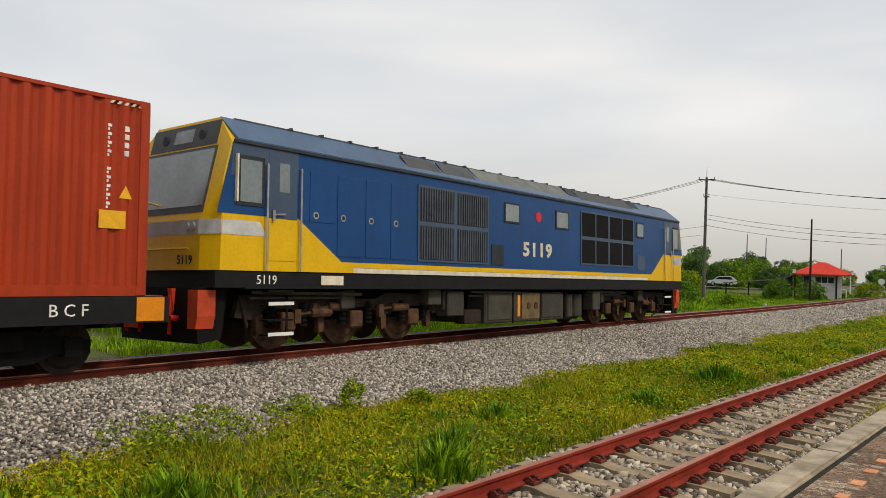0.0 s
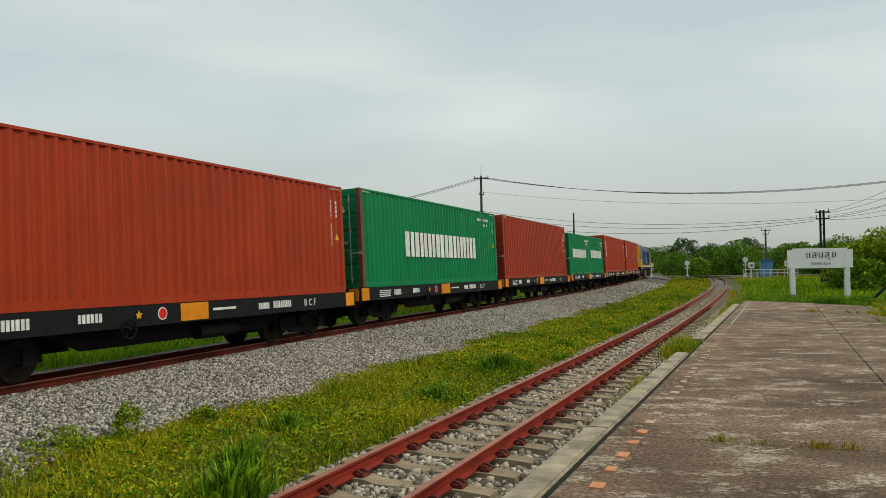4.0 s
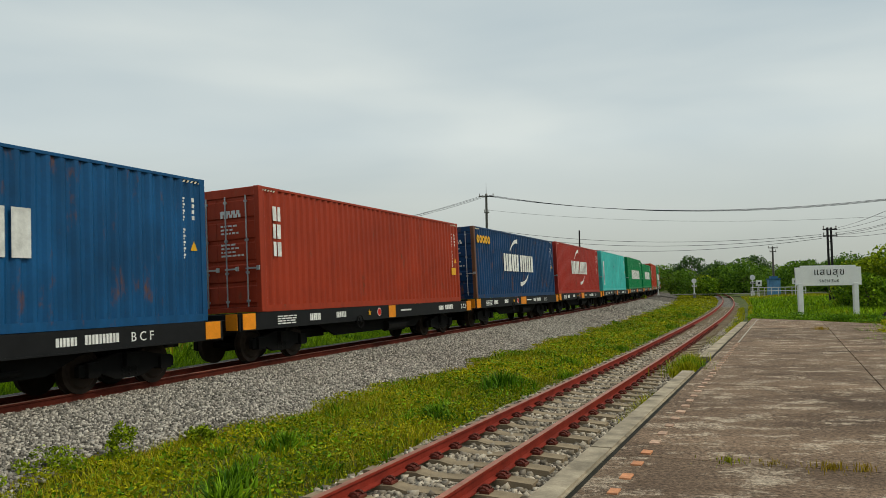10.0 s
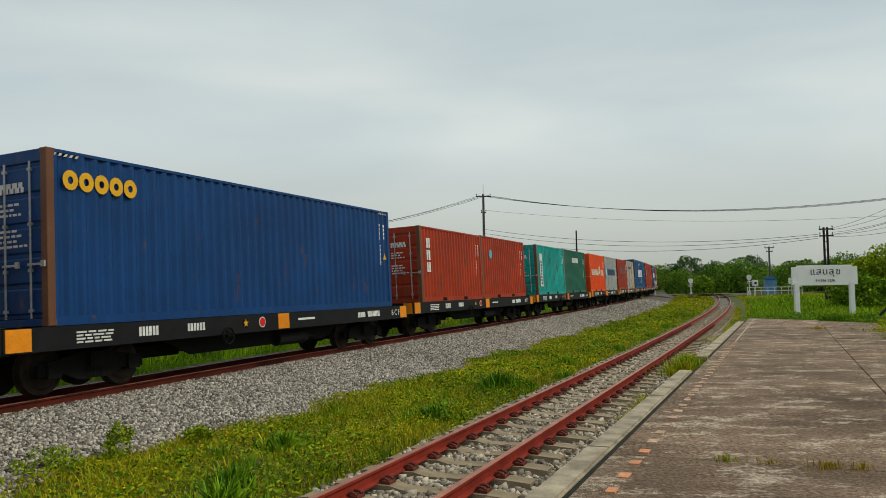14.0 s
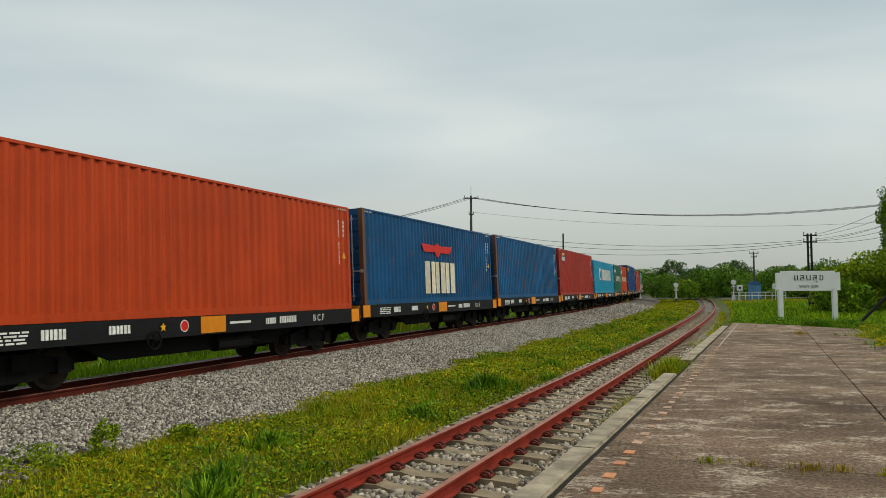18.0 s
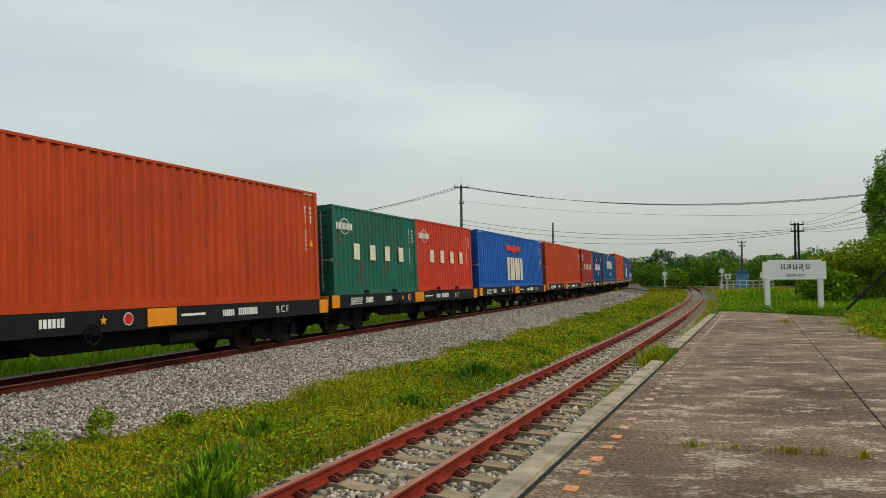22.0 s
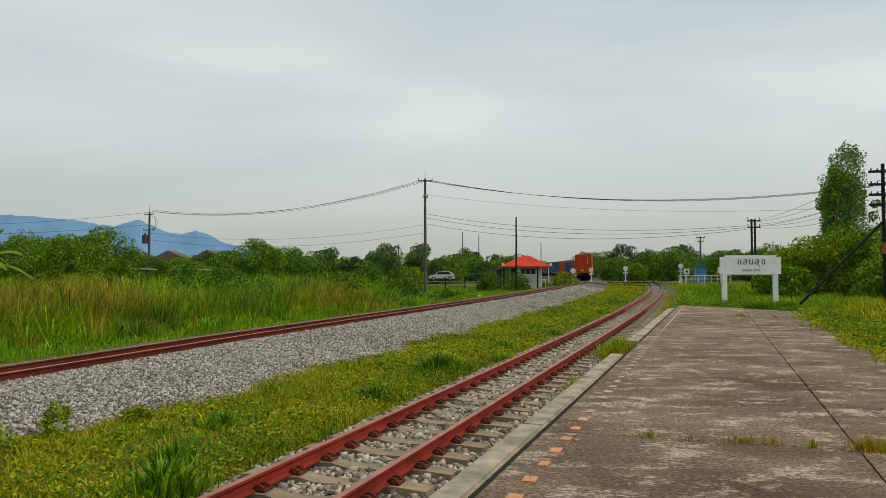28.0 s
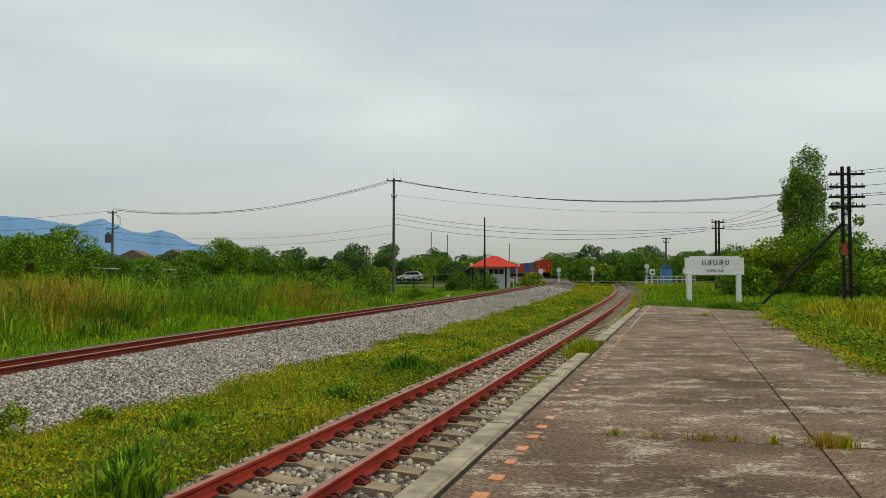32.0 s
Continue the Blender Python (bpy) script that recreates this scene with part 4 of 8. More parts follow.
def flat_wagon(v=0, tail=False, e=SHORT_HALF):
    g = WAGON
    root = thing("flat_wagon", "black bogie container flat wagon with orange plates and white markings" if not tail else "last black container flat wagon with a round red tail disc", "wagon", group="wagons of the train")
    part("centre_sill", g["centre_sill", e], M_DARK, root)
    for sx in (-1, 1):
        part("side_beam", g["side_beam", e], M_BLACK, root, at=pose(sx * 1.26, 0, 0, 0, 0, 0 if sx > 0 else 180))
        for y, nm in ((-e + 0.25, "orange_plate"), (0.2, "orange_plate") if e > SHORT_HALF else (-0.1, "orange_wide"), (e - 0.30, "orange_plate")):
            part("orange_plate", g[nm], M_ORANGE, root, "orange reflective plate", at=pose(sx * 1.304, y * (1 if sx > 0 else -1), 0, 0, 0, 0 if sx > 0 else 180))
    for r in (0, 180):
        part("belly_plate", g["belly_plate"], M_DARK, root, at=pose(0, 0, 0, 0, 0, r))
        part("brake_tank", g["brake_tank"], M_DARK, root, at=pose(0.28 if r == 0 else -0.28, 0, -0.04, 0, 0, r))
    for sy in (-1, 1):
        part("headstock", g["headstock"], M_BLACK, root, at=pose(0, sy * (e - 0.05), 0))
        part("coupler", g["coupler"], M_DARK, root, at=pose(0, sy * e, 0, 0, 0, 0 if sy > 0 else 180))
        bogie(root, sy * (e - 2.07))
    for x in (1.30, -1.0):
        part("orange_end", g["orange_end"], M_ORANGE, root, at=pose(x, -e - 0.145, 0))
    m, far, mid = 1.303, (2.0 if e > SHORT_HALF else 0.0) + {0: 1.1, 1: 0.9, 10: -1.0, 14: 0.4, 17: -0.5}.get(v, 0.0), 0.36 if e > SHORT_HALF else 0.0
    for nm, y, z in (("data_panel", -5.28 - mid, 0.83), ("owner_marking", -4.30, 0.84), ("initials_marking", -2.92 - mid / 3, 0.86), (f"number_marking{v % 4}", 1.55 + far + 0.22 * (v % 3), 0.86), ("class_marking", 3.55 + far + 0.3 * (v % 2), 0.86), ("long_label", 0.45 + mid, 0.93)):
        part(nm.rstrip("0123"), g[nm], M_MARK, root, "white stencilled marking", at=pose(m, y, z))["kind"] = "stuff"
    part("brake_wheel", g["brake_wheel"], M_DARK, root, "hand brake wheel", at=pose(1.36, -1.87, 0.72))
    part("disc_rim", g["disc_rim"], M_MARK, root, at=pose(m, -0.98 + mid, 0.95))
    part("red_disc", g["disc"], M_RED, root, "red round mark", at=pose(m + 0.003, -0.98 + mid, 0.95))
    part("emblem_disc", g["disc"], M_DARK, root, at=pose(m, -1.58 + mid, 0.95))
    part("emblem_star", g["star"], M_SIGNY, root, "yellow star emblem", at=pose(m + 0.002, -1.58 + mid, 0.95))
    if tail:
        bm = tubes(((0, 0, 0), (0, -0.02, 0), 0.13), n=18)
        part("tail_rim", bm, M_WHITE, root, "white rim", at=pose(0.95, -e - 0.16, 1.02))
        bm = tubes(((0, -0.02, 0), (0, -0.03, 0), 0.10), n=18)
        part("tail_disc", bm, M_RED, root, "red tail disc", at=pose(0.95, -e - 0.16, 1.02))
        bm = tubes(((-0.3, 0, 0.85), (-0.32, -0.12, 0.5), 0.03), ((-0.32, -0.12, 0.5), (-0.3, -0.05, 0.35), 0.035))
        part("brake_hose", bm, M_DARK, root, at=pose(0, -e - 0.1, 0))
    return root


P_RED = paint("red_brown_paint", (0.37, 0.039, 0.009), 0.08, 0.10)
P_RED2 = paint("brick_red_paint", (0.33, 0.037, 0.012), 0.16, 0.14)
P_ORANGE = paint("orange_red_paint", (0.48, 0.054, 0.009), 0.12, 0.12)
P_MAROON = paint("maroon_paint", (0.345, 0.032, 0.021), 0.18, 0.14)
P_GREEN = paint("bright_green_paint", (0.003, 0.205, 0.065), 0.10, 0.12)
P_DKGREEN = paint("dark_green_paint", (0.016, 0.125, 0.085), 0.26, 0.2)
P_TURQ = paint("turquoise_paint", (0.07, 0.50, 0.47), 0.12, 0.18)
P_TEAL = paint("teal_paint", (0.010, 0.33, 0.30), 0.28, 0.22)
P_BLUE = paint("navy_blue_paint", (0.006, 0.042, 0.125), 0.24, 0.28)
P_BLUE2 = paint("steel_blue_paint", (0.006, 0.072, 0.195), 0.22, 0.28)
P_STREAK = paint("rust_run_blue_paint", (0.008, 0.088, 0.23), 0.27, 0.30, 0.5, 1.0)
P_BLUE3 = paint("royal_blue_paint", (0.010, 0.10, 0.42), 0.16, 0.15)
P_SEABLUE = paint("deep_blue_paint", (0.005, 0.048, 0.175), 0.16, 0.18)
P_SKY = paint("sky_blue_paint", (0.02, 0.28, 0.46), 0.12, 0.12)
P_GREY = paint("pale_grey_paint", (0.36, 0.38, 0.37), 0.24, 0.14)
P_WHITEBOX = paint("dirty_white_paint", (0.50, 0.48, 0.42), 0.42, 0.18)
P_TOMATO = paint("bright_orange_paint", (0.78, 0.080, 0.010), 0.14, 0.10)
P_CHERRY = paint("tomato_red_paint", (0.55, 0.045, 0.018), 0.12, 0.12)
P_RUSTPOST = paint("rusty_post_paint", (0.17, 0.075, 0.04), 0.5, 0.3)
P_BURNT = paint("burnt_orange_paint", (0.36, 0.036, 0.009), 0.26, 0.2)

HC, STD = 2.896, 2.591
TRAIN = [  # front box, rear box (or None): paint, height, art, words, post
    [(P_RED, HC, "column3", "red")], [(P_RED, HC, "column3", "red")],
    [(P_GREEN, STD, "block9", "bright green"), (P_GREEN, STD, "block9", "bright green")],
    [(P_RED2, HC, "", "brick-red")], [(P_GREEN, HC, "block9", "bright green", 1)], [(P_RED, HC, "column6", "red")],
    [(P_GREEN, HC, "block9", "bright green")], [(P_RED, HC, "column6", "red")], [(P_GREEN, STD, "block9", "bright green")],
    [(P_GREEN, HC, "block9", "bright green")], [(P_TURQ, HC, "tall_panel", "streaked turquoise")], [(P_MAROON, HC, "swoosh", "maroon")],
    [(P_BLUE, HC, "dots_swoosh", "rusty navy blue", 1)], [(P_RED2, HC, "column3", "brick-red")], [(P_BLUE2, HC, "swoosh", "rust-streaked blue", 1)],
    [(P_WHITEBOX, STD, "smallmark", "rusty dirty-white", 1), (P_RED2, STD, "ghost", "faded brick-red")],
    [(P_GREY, STD, "star_panel", "pale grey", 1), (P_TOMATO, STD, "pennant", "bright orange")],
    [(P_DKGREEN, STD, "short_row", "dark green", 1), (P_TEAL, STD, "tall_panel", "scuffed teal", 1)],
    [(P_BURNT, STD, "disc", "rust-edged burnt orange", 1), (P_BURNT, STD, "column3", "rust-edged burnt orange", 1)],
    [(P_SEABLUE, HC, "dots", "deep blue", 1)],
    [(P_ORANGE, STD, "squares", "orange-red"), (P_DKGREEN, STD, "squares", "dark green")],
    [(P_SKY, STD, "ring", "sky blue")], [(P_MAROON, HC, "name_panel", "maroon")], [(P_STREAK, HC, "", "rust-streaked blue", 1)],
    [(P_BLUE2, HC, "wing", "dull blue", 1)], [(P_ORANGE, HC, "", "orange-red")], [(P_BLUE2, STD, "swoosh", "dull blue", 1)],
    [(P_SEABLUE, STD, "swoosh", "deep blue"), (P_MAROON, STD, "wide_row", "maroon")],
    [(P_ORANGE, STD, "", "orange-red")], [(P_BLUE3, STD, "wing", "bright royal blue")],
    [(P_CHERRY, STD, "squares", "tomato red"), (P_DKGREEN, STD, "squares", "dark green")],
    [(P_ORANGE, HC, "column6", "orange-red")],
]
MOVERS = []  # (thing, metres behind the train's front coupling, height over the rail)
# metres from the first coupling back to the middle of each wagon
BACK = [6.07, 19.2, 32.4, 45.7, 58.95, 72.15, 85.24, 98.3, 111.45, 124.75, 139.05, 152.75, 165.75, 179.67, 193.67, 206.7, 219.75,
        233.56, 247.97, 262.41, 276.2, 289.1, 302.1, 315.1, 328.05, 341.05, 354.05, 367.0, 380.15, 393.35, 406.4, 419.38]
LONG_WAGONS = (10, 13, 17, 18, 19)

for k, load in enumerate(TRAIN):
    mid, last = BACK[k], k == len(TRAIN) - 1
    MOVERS.append((flat_wagon(k, last, LONG_HALF if k in LONG_WAGONS else SHORT_HALF), mid, 0.0))
    long = len(load) == 1
    for j, (mat, hgt, art, words, *post) in enumerate(load):
        lab = f"{words} {'forty' if long else 'twenty'}-foot corrugated steel shipping container on a flat wagon"
        c = container(mat, 12.192 if long else 6.058, hgt, art, lab, not last, P_RUSTPOST if post else None)
        MOVERS.append((c, mid + (0.0 if long else (-3.04 if j == 0 else 3.04)), DECK))


# ---------------------------------------------------------------- locomotive
P_LBLUE = paint("locomotive_blue", (0.007, 0.055, 0.185), 0.02, 0.10, 0.35, 0.2)
P_LGREY = paint("locomotive_slate", (0.055, 0.085, 0.14), 0.04, 0.12, 0.4, 0.2)
P_LROOF = paint("locomotive_roof_blue", (0.055, 0.105, 0.19), 0.02, 0.25, 0.4, 0.4)
P_LYEL = paint("locomotive_yellow", (0.70, 0.42, 0.005), 0.03, 0.08, 0.4, 0.2)
M_CHAR = plain("charcoal_panel", (0.07, 0.075, 0.08), 0.6, 0, 0.2, 2.0)
M_GRIME = plain("grimy_tank", (0.055, 0.05, 0.038), 0.7, 0, 0.3, 2.5)
M_RUSTY = plain("rusty_casting", (0.085, 0.044, 0.024), 0.8, 0, 0.4, 6.0)
M_VENT = plain("dark_vent", (0.03, 0.035, 0.042), 0.6, 0, 0.3, 4.0)

LX = 1.40
SECTION = [(-LX, 1.40), (LX, 1.40), (LX, 3.50), (LX - 0.06, 3.56), (0.92, 3.97), (-0.92, 3.97), (-LX + 0.06, 3.56), (-LX, 3.50)]


def cut(bm, co, no):
    bmesh.ops.bisect_plane(bm, geom=list(bm.verts) + list(bm.edges) + list(bm.faces), plane_co=co, plane_no=no, clear_outer=True)
    bmesh.ops.holes_fill(bm, edges=[e for e in bm.edges if e.is_boundary])
    bmesh.ops.recalc_face_normals(bm, faces=list(bm.faces))


def loco_cab(root, sy):
    """One driving end, built facing +y and turned for the other end."""
    turn = pose(0, 0, 0, 0, 0, 0 if sy > 0 else 180)
    bm = bmesh.new()
    prism(bm, SECTION, 8.2, 10.2, "y")
    cut(bm, (0, 9.93, 1.4), (0, 1, 0.02))
    cut(bm, (0, 9.90, 2.28), (0, 1, 0.24))
    for x in (-1, 1):
        cut(bm, (x * 1.02, 9.93, 2), (x * 0.42, 1, 0.02))
    cab = part("cab", bm, P_LYEL, root, "yellow driving cab", at=turn)
    def face(z):
        return 9.90 - (z - 2.28) * 0.24 + 0.004 if z > 2.28 else 9.93 - (z - 1.4) * 0.02
    def front_plate(name, x0, x1, z0, z1, mat, lift, label, inset=0.0):
        b = bmesh.new()
        v = [b.verts.new((x, face(z) + lift + dy, z)) for dy in (0.0, -0.02) for x, z in ((x0 + inset, z0), (x1 - inset, z0), (x1, z1), (x0, z1))]
        for q in ((0, 1, 2, 3), (7, 6, 5, 4), (0, 4, 5, 1), (1, 5, 6, 2), (2, 6, 7, 3), (3, 7, 4, 0)):
            b.faces.new([v[i] for i in q])
        bmesh.ops.recalc_face_normals(b, faces=list(b.faces))
        return part(name, b, mat, cab, label)
    front_plate("windscreen", -1.0, 1.0, 2.45, 3.42, M_PALEGLASS, 0.012, "raked windscreen")
    front_plate("windscreen_surround", -1.06, 1.06, 2.34, 3.47, M_CHAR, 0.004, "dark surround")
    front_plate("brow", -1.0, 1.0, 3.50, 3.92, M_CHAR, 0.006, "charcoal brow panel")
    front_plate("route_lamp", -0.28, 0.28, 3.60, 3.84, plain("lamp_glass", (0.14, 0.15, 0.16), 0.15), 0.012, "oval lamp glass")
    front_plate("grey_band", -1.02, 1.02, 1.98, 2.22, plain("pale_grey_band", (0.48, 0.48, 0.47), 0.5), 0.004, "pale grey band")
    for x in (-0.86, -0.70, 0.70, 0.86):
        b = tubes(((x, face(2.1) - 0.02, 2.1), (x, face(2.1) + 0.035, 2.1), 0.075), n=14)
        part("headlamp", b, M_GALV, cab, "round headlamp")
    for x in (-0.55, 0.55):
        b = tubes(((x, face(3.7) - 0.02, 3.7), (x, face(3.7) + 0.03, 3.7), 0.09), n=14)
        part("marker_lamp", b, M_VENT, cab, "round marker lamp")
    b = tubes(((-0.8, face(1.75) + 0.05, 1.75), (0.8, face(1.75) + 0.05, 1.75), 0.018), ((0.2, face(2.5) + 0.03, 2.5), (0.75, face(2.62) + 0.03, 2.62), 0.015), n=6)
    part("grab_rail", b, P_LYEL, cab)
    n = text_mesh("5119", 0.20, 0.004, 1.1, 0.006)
    n.transform(pose(0, 0, 0, 90, 0, 180))
    part("front_number", coloured(n, M_VENT), None, cab, "small black number", at=pose(-0.45, 9.945, 1.50))
    for sx in (-1, 1):
        x = sx * LX
        b = bmesh.new()
        prism(b, [(9.86, 2.32), (9.62, 3.30), (9.58, 3.49), (8.20, 3.49), (8.20, 2.32)], min(x, x + sx * 0.005), max(x, x + sx * 0.005))
        part("side_sheet", b, P_LBLUE, cab, "blue upper side sheet")
        b = bmesh.new()
        prism(b, [(9.76, 1.98), (9.75, 2.22), (9.02, 2.22), (8.86, 1.98)], min(x, x + sx * 0.006), max(x, x + sx * 0.006))
        part("grey_flash", b, plain("pale_grey_band", (0.48, 0.48, 0.47), 0.5), cab, "pale grey flash")
        b = bmesh.new()
        prism(b, [(9.62, 2.95), (9.57, 3.485), (8.20, 3.485), (8.20, 2.95)], min(x, x + sx * 0.009), max(x, x + sx * 0.009))
        part("slate_panel", b, P_LGREY, cab, "dark slate panel round the window")
        b = bmesh.new()
        v = [b.verts.new(q) for q in ((sx * 1.025, 9.935, 1.98), (sx * 1.403, 9.772, 1.98), (sx * 1.403, 9.768, 2.22), (sx * 1.025, 9.930, 2.22))]
        w = [b.verts.new((q.co.x + sx * 0.004, q.co.y + 0.008, q.co.z)) for q in v]
        for q in ((0, 1, 2, 3), (7, 6, 5, 4), (0, 4, 5, 1), (1, 5, 6, 2), (2, 6, 7, 3), (3, 7, 4, 0)):
            b.faces.new([(v + w)[i] for i in q])
        bmesh.ops.recalc_face_normals(b, faces=list(b.faces))
        part("grey_corner", b, plain("pale_grey_band", (0.48, 0.48, 0.47), 0.5), cab, "pale grey flash at the corner")
        b = boxes((min(x, x + sx * 0.016), max(x, x + sx * 0.016), 8.93, 9.50, 2.46, 3.30), bevel=0.007)
        w = part("side_window", b, M_VENT, cab, "dark-framed cab window")
        part("glass", boxes((min(x, x + sx * 0.022), max(x, x + sx * 0.022), 9.0, 9.43, 2.53, 3.23)), M_PALEGLASS, w)
        b = boxes((min(x, x + sx * 0.07), max(x, x + sx * 0.07), 9.50, 9.53, 2.52, 3.30))
        part("sun_shade", b, M_CREAM, cab)
        b = boxes((min(x, x + sx * 0.012), max(x, x + sx * 0.012), 8.22, 8.85, 2.30, 3.40))
        d = part("cab_door", b, P_LGREY, cab, "slate-blue cab door")
        part("lower_leaf", boxes((min(x, x + sx * 0.011), max(x, x + sx * 0.011), 8.24, 8.83, 1.58, 2.295)), P_LYEL, d, "yellow lower half")
        part("glass", boxes((min(x, x + sx * 0.018), max(x, x + sx * 0.018), 8.40, 8.62, 2.76, 3.26)), M_PALEGLASS, d)
        part("handle", tubes(((x + sx * 0.04, 8.74, 2.36), (x + sx * 0.04, 8.5, 2.38), 0.016), ((x + sx * 0.04, 8.75, 2.25), (x + sx * 0.04, 8.75, 2.44), 0.025), n=6), M_GALV, d, "chrome handle")
        for y in (8.16, 8.90):
            b = tubes(((x + sx * 0.06, y, 1.40), (x + sx * 0.06, y, 3.20), 0.017), ((x, y, 3.2), (x + sx * 0.06, y, 3.2), 0.017), n=6)
            part("handrail", b, M_GALV, cab, "polished handrail")
        b = bmesh.new()
        for k in range(4):
            z = 0.30 + 0.25 * k
            box(b, min(x, x - sx * 0.22), max(x, x - sx * 0.22), 8.25, 8.80, z, z + 0.03)
        box(b, x - sx * 0.2, x - sx * 0.18, 8.22, 8.26, 0.3, 1.12) if sx > 0 else box(b, -LX + 0.18, -LX + 0.2, 8.22, 8.26, 0.3, 1.12)
        st = part("step_ladder", b, M_DARK, cab, "black entry steps")
        for z in (0.33, 0.85):
            part("tread_edge", boxes((min(x, x + sx * 0.012), max(x, x + sx * 0.012), 8.25, 8.80, z - 0.03, z + 0.03)), M_WHITE, st, "white edge")
    b = bmesh.new()
    prism(b, [(9.55, 0.28), (9.98, 0.22), (10.02, 0.60), (9.98, 1.12), (9.45, 1.12)], -1.15, 1.15)
    part("pilot", b, M_DARK, cab, "black pilot below the headstock")
    for x in (-1.0, 0.55):
        b = bmesh.new()
        prism(b, [(9.70, 0.42), (9.98, 0.42), (10.06, 1.10), (9.60, 1.10)], x + 0.5, x + 0.62)
        part("guard_plate", b, plain("orange_red_guard", (0.70, 0.07, 0.02), 0.5), cab, "orange-red guard plate")
    b = tubes(((0.62, 9.98, 0.62), (0.62, 10.16, 0.62), 0.05), ((-0.62, 9.98, 0.62), (-0.62, 10.16, 0.62), 0.05), ((0.45, 10.05, 0.35), (0.45, 10.05, 1.0), 0.03), ((0.8, 10.08, 0.35), (0.8, 10.08, 1.0), 0.03), ((-0.45, 10.05, 0.35), (-0.45, 10.05, 1.0), 0.03), n=8)
    box(b, 0.42, 0.88, 9.98, 10.10, 0.42, 0.56)
    part("brake_hoses", b, M_RED, cab, "red brake hose cocks")
    b = tubes(((0, 9.95, 0.84), (0, 10.2, 0.84), 0.09), n=8)
    box(b, -0.13, 0.13, 10.08, 10.28, 0.68, 1.0)
    part("coupler", b, M_DARK, cab, "knuckle coupler")
    for sx in (-1, 1):
        b = bmesh.new()
        for k in range(6):
            z = 3.62 + 0.045 * k
            xx = LX - 0.06 - (z - 3.56) * 1.17
            box(b, min(sx * xx, sx * (xx + 0.035)), max(sx * xx, sx * (xx + 0.035)), 8.35, 9.05, z, z + 0.02)
        part("roof_louvre", b, M_VENT, cab, "dark roof louvre")
    return cab


